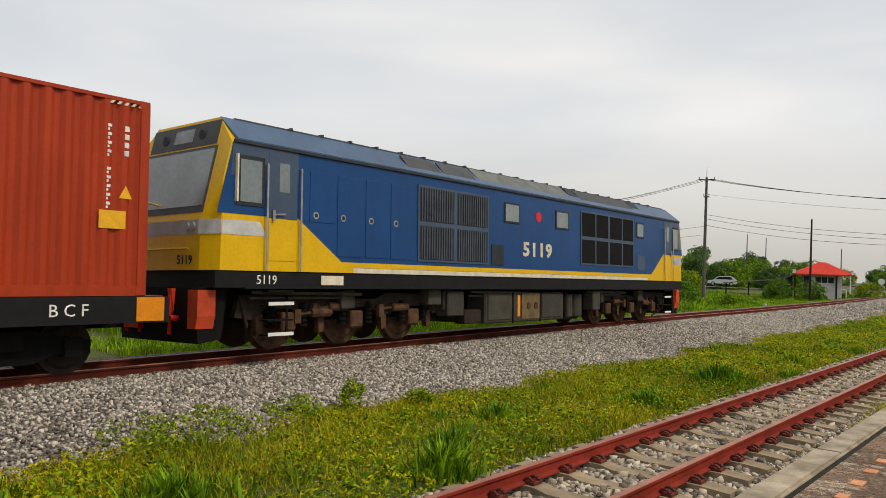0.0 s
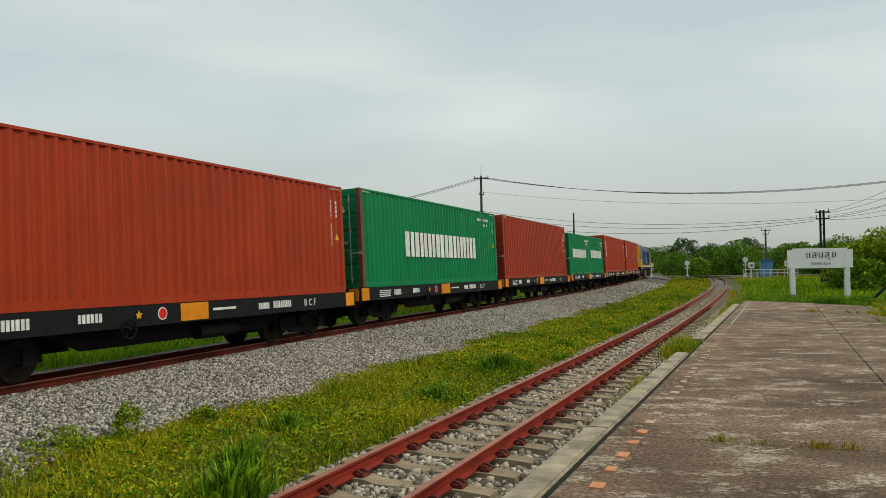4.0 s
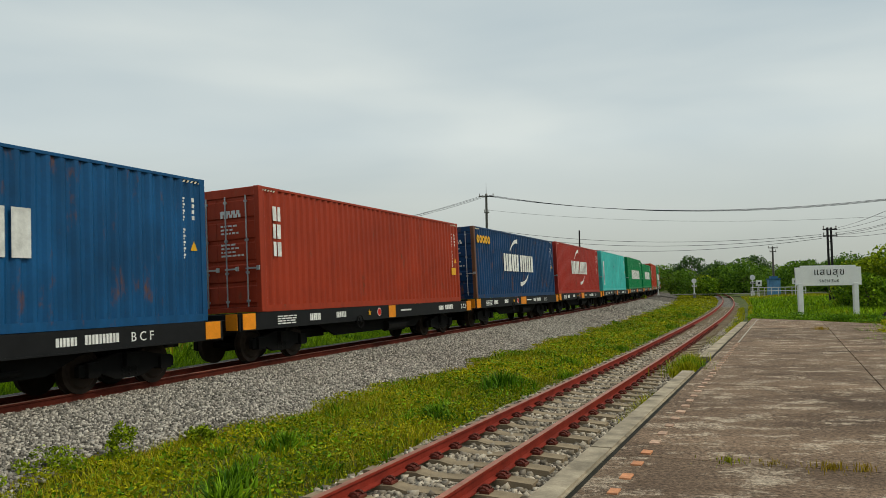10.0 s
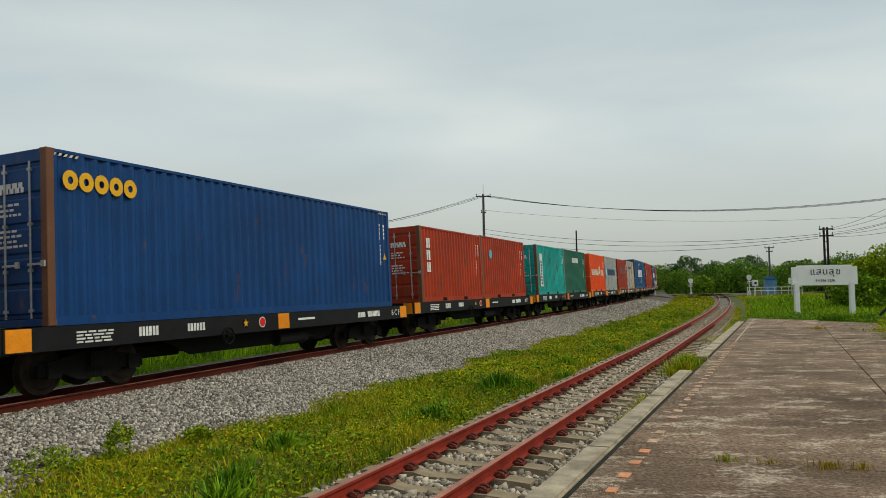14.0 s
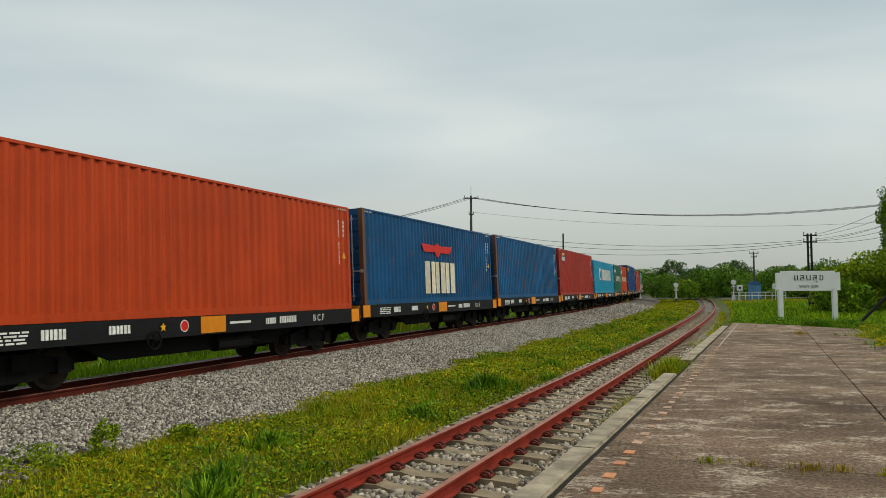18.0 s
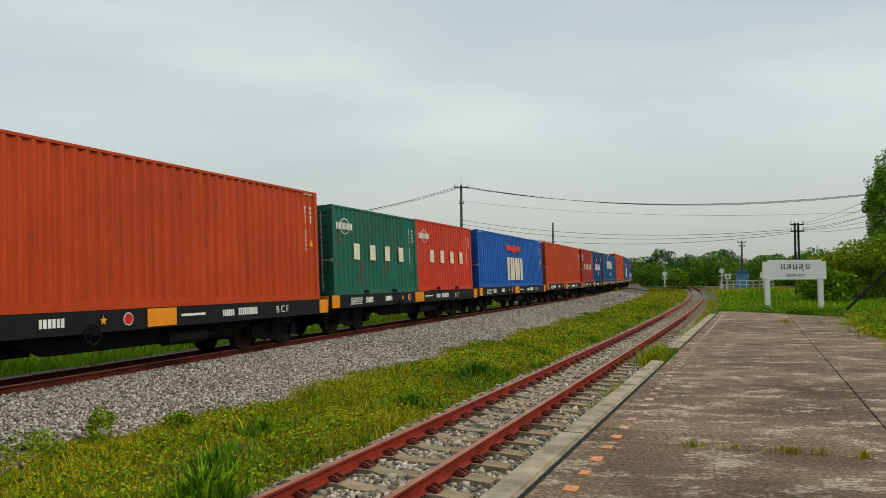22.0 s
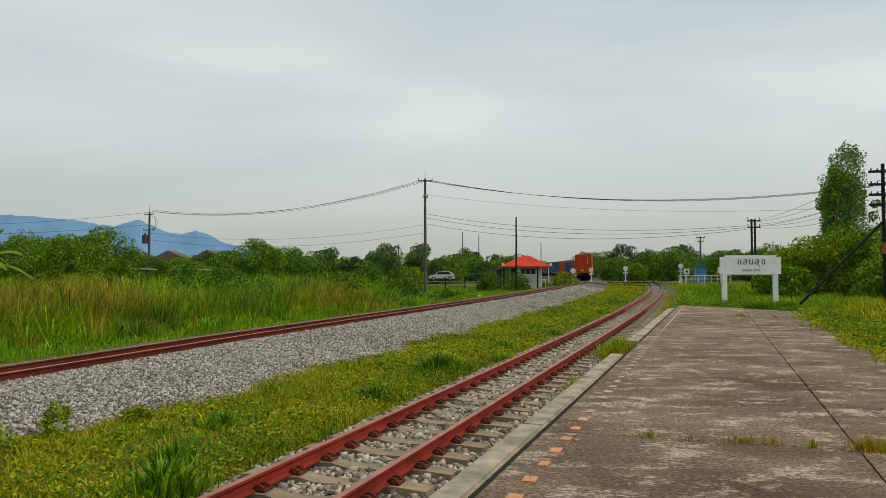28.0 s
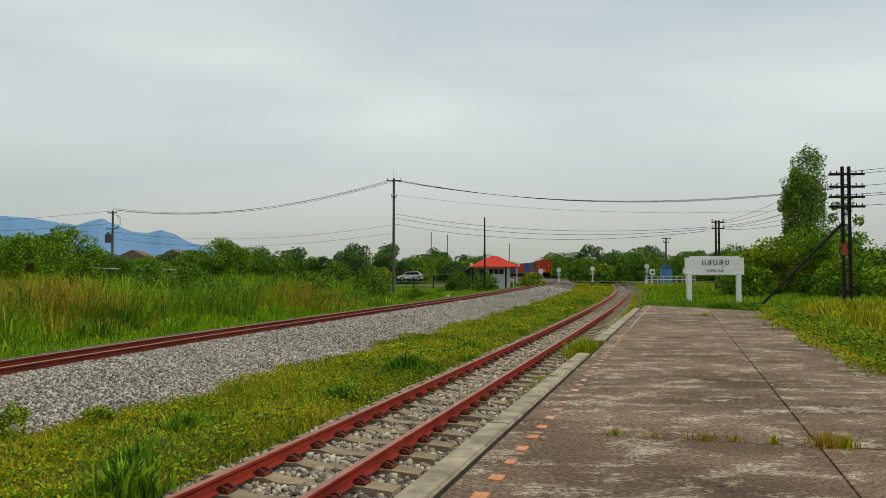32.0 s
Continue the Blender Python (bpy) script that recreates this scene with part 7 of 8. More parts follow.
on_rail = np.abs(np.abs(u_) - 0.5325) < 0.075
keep = ~on_rail & (~on_sleeper | (RNG.random(len(s_)) < 0.05)) & (u_ < 1.45 + 0.3 * ragged(s_, 3))
s_, u_ = s_[keep], u_[keep]
zz = np.interp(u_, [-1.2, -1.0, 0, 1.2, 1.75], [-0.64, -0.575, -0.55, -0.575, -0.66]) + RNG.uniform(-0.02, 0.02, len(s_))
stones("loose_ballast", "loose tan and grey stones between the siding sleepers", s_, u_ + siding_u(s_), zz, RNG.uniform(0.035, 0.075, len(s_)), M_STONE_TAN)


def blades(name, label, px, py, pz, height, width, mat, lean=0.5, parent=None):
    """Bent grass blades, each an island of two quads that taper to a tip."""
    n = len(px)
    t = RNG.uniform(0, math.tau, n)
    d = np.stack([np.cos(t), np.sin(t)], 1)
    q = np.stack([-np.sin(t), np.cos(t)], 1)
    bend = RNG.uniform(0.1, lean, n) * height
    v = np.zeros((n, 6, 3))
    for k, (f, w, o) in enumerate(((0.0, 1.0, 0.0), (0.55, 0.8, 0.32), (1.0, 0.16, 1.0))):
        mid = np.stack([px, py], 1) + d * (bend * o)[:, None]
        z = pz + height * f * (1 - 0.25 * (f == 1.0) * RNG.random(n))
        for j, sg in enumerate((-0.5, 0.5)):
            v[:, 2 * k + j, :2] = mid + q * (width * w * sg)[:, None]
            v[:, 2 * k + j, 2] = z
    faces = (np.array([(0, 1, 3, 2), (2, 3, 5, 4)])[None] + 6 * np.arange(n)[:, None, None]).reshape(-1, 4)
    me = raw_mesh(name, v.reshape(-1, 3), faces, mat, 4)
    return tagged(new(name, me), label, "grass", kind="stuff")


def soil(px, py, u):
    return np.interp(u, [-60, -12, -4, -2.5, 3.0, 6.9, 7.3, 9.9, 10.4, 14, 18, 60], [-0.5, -0.75, -0.85, -0.8, -0.62, -0.56, -0.68, -0.68, -0.5, -0.25, -0.12, -0.05]) + rise_of(py) - 0.03


def clumped(s, u, scale=1.3):
    """0 to 1: how thick the growth is at a place."""
    return 0.5 + 0.25 * np.sin(s * scale + 1.7 * np.sin(u * 1.1)) + 0.25 * np.sin(u * 2.1 * scale + 1.3 * np.sin(s * 0.7))


def grass_field(name, label, bands, u0, u1, h0, h1, w, mat, lean=0.6, ragged_lo=None, ragged_hi=None, tall=None):
    S_, U_, W_ = [], [], []
    for a, b, d, wk in bands:
        s_, u_ = scatter(a, b, u0, u1, d)
        S_.append(s_), U_.append(u_), W_.append(np.full(len(s_), wk))
    s_, u_, wk = np.concatenate(S_), np.concatenate(U_), np.concatenate(W_)
    keep = RNG.random(len(s_)) < 0.45 + 0.75 * clumped(s_, u_)
    if ragged_lo is not None:
        keep &= u_ > ragged_lo(s_)
    if ragged_hi is not None:
        keep &= u_ < ragged_hi(s_)
    s_, u_, wk = s_[keep], u_[keep], wk[keep]
    px, py, _ = places_on_line(s_, u_)
    c = clumped(s_, u_, 0.8)
    h = h0 + (h1 - h0) * c * RNG.uniform(0.5, 1.25, len(s_))
    if tall is not None:
        h *= tall(s_, u_)
    return blades(name, label, px, py, soil(px, py, u_), h, w * wk * RNG.uniform(0.6, 1.3, len(s_)), mat, lean)


strip_lo = lambda s: 3.75 + 0.8 * ragged(s, 1.0)  # noqa: E731
strip_hi = lambda s: siding_u(s) - 1.0 + 0.12 * ragged(s, 2.0)  # noqa: E731
near_strip = [(-26, -8, 520, 0.9), (-8, 12, 240, 1.3), (12, 45, 80, 2.2), (45, 110, 28, 4.0)]
grass_field("grass", "short yellow-green grass between the two tracks", near_strip, 3.0, 9.0, 0.06, 0.22, 0.012, M_GRASS, 0.9, strip_lo, strip_hi)
grass_field("dry_grass", "dry straw blades among the grass", [(-34, -8, 120, 1.0), (-8, 30, 50, 1.6)], 3.0, 9.0, 0.08, 0.22, 0.010, M_DRY, 0.8, strip_lo, strip_hi)


def leaf_mat(name, label, bands, u0, u1, h, size, mat, lo, hi, z=None):
    """Low creeping growth: many small leaves at all tilts, lying deeper in hollows and heaped in clumps."""
    S_, U_, K_ = [], [], []
    for a, b, d, k in bands:
        s_, u_ = scatter(a, b, u0, u1, d)
        S_.append(s_), U_.append(u_), K_.append(np.full(len(s_), k))
    s_, u_, k_ = np.concatenate(S_), np.concatenate(U_), np.concatenate(K_)
    c = clumped(s_, u_, 1.9) * 0.6 + clumped(s_ * 3.1, u_ * 3.3, 1.0) * 0.4
    keep = (u_ > lo(s_)) & (u_ < hi(s_)) & (RNG.random(len(s_)) < 0.25 + 0.95 * c)
    s_, u_, k_, c = s_[keep], u_[keep], k_[keep], c[keep]
    n = len(s_)
    px, py, _ = places_on_line(s_, u_)
    mid = np.stack([px, py, (soil(px, py, u_) + 0.03 if z is None else z) + h * c * RNG.random(n) ** 0.7], 1)
    a = RNG.normal(0, 1, (n, 3)) * np.array([1, 1, 0.6])
    a /= np.linalg.norm(a, axis=1)[:, None]
    b = np.cross(a, RNG.normal(0, 1, (n, 3)))
    b /= np.linalg.norm(b, axis=1)[:, None]
    w = (size * k_ * RNG.uniform(0.5, 1.4, n))[:, None]
    v = np.stack([mid - a * w, mid + b * w * 0.45, mid + a * w, mid - b * w * 0.45], 1).reshape(-1, 3)
    return tagged(new(name, raw_mesh(name, v, np.arange(4 * n).reshape(-1, 4), mat, 4)), label, "grass", kind="stuff")


leaf_mat("creeping_weeds", "low olive creeping weeds matted between the two tracks", [(-26, -8, 900, 1.0), (-8, 12, 420, 1.4), (12, 45, 110, 2.3), (45, 110, 26, 4.0)], 3.0, 9.2, 0.17, 0.026, M_GRASS, strip_lo, strip_hi)
leaf_mat("creeping_weeds", "dark green broad-leaved weeds among the creeping growth", [(-26, -8, 260, 1.0), (-8, 12, 120, 1.4), (12, 45, 36, 2.3)], 3.4, 9.2, 0.20, 0.034, M_WEED, lambda s: strip_lo(s) + 0.3, strip_hi)


def tuft_field(name, label, s0, s1, u0, u1, per_m2, n, h0, h1, w, mat, spread=0.35, lean=0.55, tall=None, where=None):
    """Grass in separate tufts whose blades arch outwards from each tuft's middle."""
    cs, cu = scatter(s0, s1, u0, u1, per_m2)
    if where is not None:
        keep = where(cs, cu)
        cs, cu = cs[keep], cu[keep]
    ch = RNG.uniform(h0, h1, len(cs)) * (tall(cs, cu) if tall is not None else 1.0)
    k = np.repeat(np.arange(len(cs)), n)
    m = len(k)
    r, t = np.abs(RNG.normal(0, 1, m)) * spread * (0.5 + 0.5 * ch[k] / h1), RNG.uniform(0, math.tau, m)
    bx, by, _ = places_on_line(cs[k], cu[k])
    px, py = bx + r * np.cos(t), by + r * np.sin(t)
    h = ch[k] * RNG.uniform(0.45, 1.1, m)
    d = np.stack([np.cos(t), np.sin(t)], 1)
    t2 = t + RNG.normal(0, 0.9, m)
    q = np.stack([-np.sin(t2), np.cos(t2)], 1)
    bend = RNG.uniform(0.1, lean, m) * h
    wd = w * RNG.uniform(0.6, 1.4, m)
    z0 = soil(px, py, cu[k])
    v = np.zeros((m, 8, 3))
    for j, (f, ww, o) in enumerate(((0.0, 0.8, 0.0), (0.5, 1.0, 0.15), (0.85, 0.7, 0.55), (0.92, 0.1, 1.0))):
        mid = np.stack([px, py], 1) + d * (bend * o)[:, None]
        for i, sg in enumerate((-0.5, 0.5)):
            v[:, 2 * j + i, :2] = mid + q * (wd * ww * sg)[:, None]
            v[:, 2 * j + i, 2] = z0 + h * f
    faces = (np.array([(0, 1, 3, 2), (2, 3, 5, 4), (4, 5, 7, 6)])[None] + 8 * np.arange(m)[:, None, None]).reshape(-1, 4)
    return tagged(new(name, raw_mesh(name, v.reshape(-1, 3), faces, mat, 4)), label, "grass", kind="stuff")


def tuft(s, u, r, n, h0, h1, w, mat, label, lean=0.7, category="weed", z=None):
    p = np.abs(RNG.normal(0, 0.5, n)) * r
    t = RNG.uniform(0, math.tau, n)
    cx, cy, _ = places_on_line(np.array([s]), np.array([u]))
    px, py = cx + p * np.cos(t), cy + p * np.sin(t)
    base = soil(px, py, np.full(n, u)) if z is None else np.full(n, z)
    ob = blades("weed_clump", label, px, py, base, RNG.uniform(h0, h1, n) * (1.15 - 0.5 * p / (r * 1.5)), w * RNG.uniform(0.6, 1.4, n), mat, lean)
    ob["category"] = category


tall_strip = lambda s, u: (u > strip_lo(s) + 0.25) & (u < strip_hi(s) - 0.1)  # noqa: E731
rnd = random.Random(21)
for s, u, r, n, h in ((-19.2, 6.95, 0.45, 420, 0.55), (-18.2, 6.3, 0.35, 260, 0.40), (-9.8, 6.5, 0.55, 520, 0.55), (-7.4, 7.3, 0.30, 260, 0.42), (-13.6, 6.7, 0.4, 320, 0.38), (-16.2, 5.6, 0.5, 300, 0.34),
                      (-4.6, 6.7, 0.4, 240, 0.34), (0.5, 7.2, 0.5, 260, 0.40), (7.0, 7.4, 0.6, 260, 0.45), (-21.5, 5.9, 0.6, 420, 0.42), (-24.0, 6.4, 0.6, 420, 0.45), (-22.6, 4.6, 0.5, 300, 0.35), (14, 7.2, 0.7, 240, 0.45), (26, 7.0, 0.8, 240, 0.5)):
    tuft(s, u, r, n, h * 0.35, h * 0.8, 0.030, M_WEED, "dark green leafy weeds in the strip between the tracks")
# grass along the kerb and beyond
grass_field("grass", "grass growing between the siding and the kerb", [(-15.5, -6.0, 700, 1.1), (-6.0, 12, 300, 1.5), (12, 40, 90, 2.2)], 9.3, 10.6, 0.12, 0.36, 0.012, M_GRASS, 0.9,
            lambda s: siding_u(s) + 1.15 - 0.25 * (s > -9) + 0.15 * ragged(s, 2), lambda s: 9.93 + 0.026 * (s + 20.25) + 0.25 * ((s > -10.7) & (s < -8.0)))
for q, n in ((-10.2, 500), (-9.5, 700), (-8.7, 500)):
    tuft(q, 10.22, 0.46, n, 0.12, 0.36, 0.012, M_WEED if n > 600 else M_GRASS, "tall grass tuft growing over the broken kerb", z=-0.15)
tuft(-8.9, 10.3, 0.5, 160, 0.15, 0.36, 0.010, M_DRY, "dry grass tuft at the broken kerb")
tuft(-19.6, 9.4, 0.25, 90, 0.12, 0.34, 0.012, M_DRY, "thin dry grass between sleepers and kerb")
for b, r, n, h, m in ((1.25, 0.22, 90, 0.10, M_GRASS), (1.6, 0.2, 70, 0.08, M_DRY), (2.05, 0.25, 150, 0.12, M_DRY), (2.3, 0.12, 60, 0.14, M_DRY), (2.62, 0.07, 50, 0.16, M_GRASS), (3.05, 0.20, 260, 0.26, M_DRY), (3.2, 0.14, 140, 0.24, M_GRASS), (4.2, 0.25, 120, 0.2, M_GRASS)):
    tuft(-17.85, 9.95 + 0.026 * 2.4 + b, r, n, h * 0.22, h * 0.62, 0.006, m, "grass sprouting from a joint in the platform", z=0.0)
tuft(3.2, 13.3, 0.35, 120, 0.05, 0.15, 0.012, M_DRY, "grass sprouting from a joint in the platform", z=0.0)
tuft_field("grass", "coarse green tufts in the strip between the tracks", -26, 20, 3.6, 8.6, 0.9, 26, 0.12, 0.28, 0.020, M_WEED, 0.16, 1.1, None, tall_strip)
tuft_field("grass", "low yellowish tufts in the strip between the tracks", -26, 20, 3.4, 8.6, 3.0, 22, 0.08, 0.22, 0.016, M_GRASS, 0.16, 1.3, None, tall_strip)
# right of the platform and round the sign
edge_lo = lambda s: 14.72 + 0.026 * (s + 20.25) + 0.75 * ragged(s * 0.6, 4) - 0.5 * np.exp(-(((s + 5) / 3.5) ** 2))  # noqa: E731
leaf_mat("creeping_weeds", "yellow-green weeds creeping over the platform's outer edge", [(-20, -6, 900, 1.0), (-6, 10, 600, 1.3)], 13.2, 16.6, 0.24, 0.030, M_GRASS, edge_lo, lambda s: 16.6 + 0 * s, -0.03)
leaf_mat("creeping_weeds", "green weeds creeping over the platform's outer edge", [(-20, 10, 300, 1.2)], 13.2, 16.6, 0.32, 0.034, M_WEED, lambda s: edge_lo(s) + 0.3, lambda s: 16.6 + 0 * s, -0.03)
leaf_mat("creeping_weeds", "low weeds along the platform's far end", [(9.0, 13.5, 700, 1.3)], 10.8, 16.0, 0.34, 0.034, M_WEED, lambda s: np.interp(s, [9.0, 10.2, 12.6, 13.5], [15.0, 14.4, 10.8, 10.8]), lambda s: 16.0 + 0 * s, -0.05)
side_lo = lambda s: np.where(s < 11, 14.55 + 0.026 * (s + 20.25) - 0.2 + 0.55 * ragged(s * 0.7, 4), 10.9 + 0.02 * s)  # noqa: E731
grass_field("grass", "bright grass creeping over the platform's outer edge", [(-20, 10, 300, 1.3), (10, 22, 160, 1.7)], 13.8, 20.0, 0.10, 0.38, 0.016, M_GRASS, 0.8, side_lo)
tuft_field("grass", "bright weeds creeping over the platform's outer edge", -18, 10, 14.0, 16.6, 2.6, 30, 0.12, 0.40, 0.024, M_WEED, 0.2, 1.2, None, lambda s, u: u > side_lo(s) - 0.35)
grass_field("tall_grass", "tall grass and weeds beyond the platform end", [(10.5, 24, 130, 1.6), (24, 60, 40, 2.6)], 10.6, 30.0, 0.15, 0.55, 0.022, M_REED, 0.7,
            lambda s: np.where(s < 14, 12.6 + 0.4 * ragged(s, 5), siding_u(s) + 2.0))
grass_field("tall_grass", "tall grass on the open ground past the platform", [(-14, 14, 60, 1.8)], 17.5, 34.0, 0.25, 0.8, 0.024, M_GRASS, 0.7)
grass_field("grass", "pale green grass beyond the platform end", [(12, 34, 170, 1.6), (34, 80, 45, 3.0)], 10.8, 24.0, 0.08, 0.28, 0.016, M_GRASS, 0.8, lambda s: siding_u(s) + 1.7)
for s, u, r, n, h in ((12.6, 13.0, 0.5, 420, 0.40), (12.4, 13.9, 0.5, 420, 0.38), (12.0, 14.7, 0.5, 420, 0.42), (11.4, 15.3, 0.5, 420, 0.42), (12.9, 12.4, 0.4, 260, 0.34), (10.6, 15.9, 0.5, 320, 0.4)):
    tuft(s, u, r, n, h * 0.4, h, 0.035, M_LEAVES[1], "dark creeping weeds at the platform end")
# the field left of the main line
lushness = lambda s, u: np.interp(u, [-40, -20, -9, -6, -3.4], [1.0, 1.0, 0.95, 0.5, 0.18]) * np.where(u > -17, np.interp(s, [20, 27, 36], [1.0, 0.55, 0.20]), np.interp(s, [40, 60], [1.0, 0.4])) * (0.72 + 0.38 * np.sin(s * 0.55 + 2 * np.sin(u * 0.31)) ** 2)  # noqa: E731


straw = lambda s, u: np.exp(-(((s + 4) / 6) ** 2 + ((u + 12.5) / 3.5) ** 2)) + 0.8 * np.exp(-(((s - 14) / 3) ** 2 + ((u + 7) / 2) ** 2)) > RNG.random(len(s)) * 0.7  # noqa: E731
tuft_field("tall_grass", "tall arching green grass in the field beside the main line", -14, 14, -24, -3.4, 2.0, 48, 0.8, 2.35, 0.019, M_REED, 0.42, 0.9, lushness)
tuft_field("tall_grass", "tall arching green grass in the field beside the main line", 14, 60, -26, -3.4, 1.2, 30, 0.8, 2.25, 0.038, M_REED, 0.5, 0.9, lushness)
tuft_field("reed_clump", "dark green reed clumps in the field", -10, 50, -18, -4.5, 0.16, 130, 1.3, 2.2, 0.034, M_LEAVES[0], 0.7, 0.6, lushness)
tuft_field("weed_bank", "broad-leaved weeds among the tall grass", -10, 40, -12, -4.0, 0.30, 40, 0.5, 1.3, 0.09, M_WEED, 0.5, 0.9, lushness)
tuft_field("dry_grass", "dry yellow grass patch in the field", -14, 24, -20, -4.5, 4.4, 44, 1.2, 2.5, 0.020, M_DRY, 0.42, 0.7, lushness, straw)
grass_field("tall_grass", "fine green undergrowth of the field", [(-14, 30, 44, 1.0), (30, 75, 20, 1.7)], -26, -3.3, 0.4, 1.5, 0.025, M_REED, 0.6, tall=lushness)
tuft_field("tall_grass", "tall green grass far across the field", -20, 110, -62, -26, 0.14, 18, 1.0, 2.2, 0.13, M_REED, 0.9, 0.6)
grass_field("grass", "low bright grass at the foot of the ballast", [(-16, 20, 210, 1.4), (20, 70, 70, 2.4)], -7.5, -2.9, 0.14, 0.50, 0.018, M_REED, 0.9)
grass_field("grass", "grass leaning over the far edge of the ballast", [(-16, 20, 260, 1.3), (20, 90, 80, 2.4)], -2.9, -1.15, 0.40, 0.76, 0.016, M_REED, 0.5)


# ---------------------------------------------------------------- trees
def crown_mesh(name, seed, radius, height, clusters, leaves, leaf, mat, base, flat=0.8, droop=0.0):
    """Many small leaves in uneven clumps."""
    g = np.random.default_rng(seed)
    t, c = g.uniform(0, math.tau, clusters), np.linspace(-1.0, 1.0, clusters) + g.uniform(-0.08, 0.08, clusters)
    c = np.clip(c, -1, 1)
    r = np.where(c < 0, 0.95 + 0.1 * c, np.sqrt(np.clip(1 - c * c, 0.03, 1))) * g.uniform(0.25, 1.0, clusters) ** 0.6
    mid = np.stack([r * np.cos(t) * radius, r * np.sin(t) * radius, base + height * 0.5 * (1 + c * 0.86)], 1)
    size = g.uniform(0.22, 0.42, clusters) * radius
    k = g.integers(0, clusters, leaves)
    d = g.normal(0, 1, (leaves, 3))
    d /= np.linalg.norm(d, axis=1)[:, None]
    p = mid[k] + d * (size[k] * g.uniform(0.45, 1.0, leaves) ** 0.5)[:, None] * np.array([1, 1, flat])
    p[:, 2] -= droop * np.abs(d[:, 0])
    a, b = g.normal(0, 1, (leaves, 3)), g.normal(0, 1, (leaves, 3))
    a /= np.linalg.norm(a, axis=1)[:, None]
    b = np.cross(a, b)
    b /= np.linalg.norm(b, axis=1)[:, None]
    w = leaf * g.uniform(0.6, 1.3, leaves)[:, None]
    if leaf > 0.125:  # far foliage: three-cornered leaves
        v = np.stack([p - a * w, p + b * w * 0.95, p + a * w], 1).reshape(-1, 3)
        return raw_mesh(name, v, np.arange(3 * leaves).reshape(-1, 3), mat, 3), mid
    v = np.stack([p - a * w, p + b * w * 0.55, p + a * w, p - b * w * 0.55], 1).reshape(-1, 3)
    return raw_mesh(name, v, np.arange(4 * leaves).reshape(-1, 4), mat, 4), mid


def tree(label, seed, radius, height, base, clusters, leaves, leaf, mat, trunk=0.16, flat=0.8):
    root = thing("tree", label, "tree")
    me, mid = crown_mesh("crown", seed, radius, height, clusters, leaves, leaf, mat, base, flat)
    bm = bmesh.new()
    top = base + height * 0.62
    rr = random.Random(seed)
    pts = [Vector((0, 0, -0.4))]
    for k in range(1, 5):
        pts.append(Vector((rr.uniform(-0.15, 0.15), rr.uniform(-0.15, 0.15), top * k / 4)))
    for k in range(4):
        tube(bm, pts[k], pts[k + 1], trunk * (1 - 0.2 * k), trunk * (0.8 - 0.2 * k), n=7, caps=False)
    for q in mid[:: max(1, len(mid) // 9)]:
        s = pts[rr.randint(2, 3)]
        tube(bm, s, s.lerp(Vector(q), 0.9), trunk * 0.35, trunk * 0.1, n=5, caps=False)
    part("trunk", mesh_of("trunk", bm, M_BARK), None, root)
    part("crown", me, None, root, "uneven leafy crown")
    return root


def place_tree(src, x, y, scale=1.0, turn=0.0):
    c = copy_thing(src, pose(x, y, ground_z(x, y) - 0.1, 0, 0, turn))
    c.scale = (scale, scale, scale)
    return c


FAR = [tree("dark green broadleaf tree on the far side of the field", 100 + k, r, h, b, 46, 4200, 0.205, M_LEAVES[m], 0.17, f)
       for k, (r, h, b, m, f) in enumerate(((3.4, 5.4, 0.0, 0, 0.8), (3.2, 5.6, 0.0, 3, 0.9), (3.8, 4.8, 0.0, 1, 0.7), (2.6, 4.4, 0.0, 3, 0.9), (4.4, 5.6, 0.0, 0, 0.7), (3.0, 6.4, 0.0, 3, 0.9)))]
NEAR = [tree("spreading green tree at the field's edge", 120 + k, r, h, 0.0, 64, 15000, 0.105, M_LEAVES[m], 0.17, f)
        for k, (r, h, m, f) in enumerate(((3.4, 5.2, 1, 0.7), (3.0, 5.6, 1, 0.8), (4.0, 4.8, 0, 0.7)))]
SHRUB = [tree("rounded green bush growing near the level crossing", 140 + k, r, h, 0.0, 30, 3000, 0.12, M_LEAVES[m], 0.07, 0.8) for k, (r, h, m) in enumerate(((1.5, 2.0, 1), (1.9, 2.6, 2), (1.2, 1.6, 1), (2.2, 3.0, 0)))]


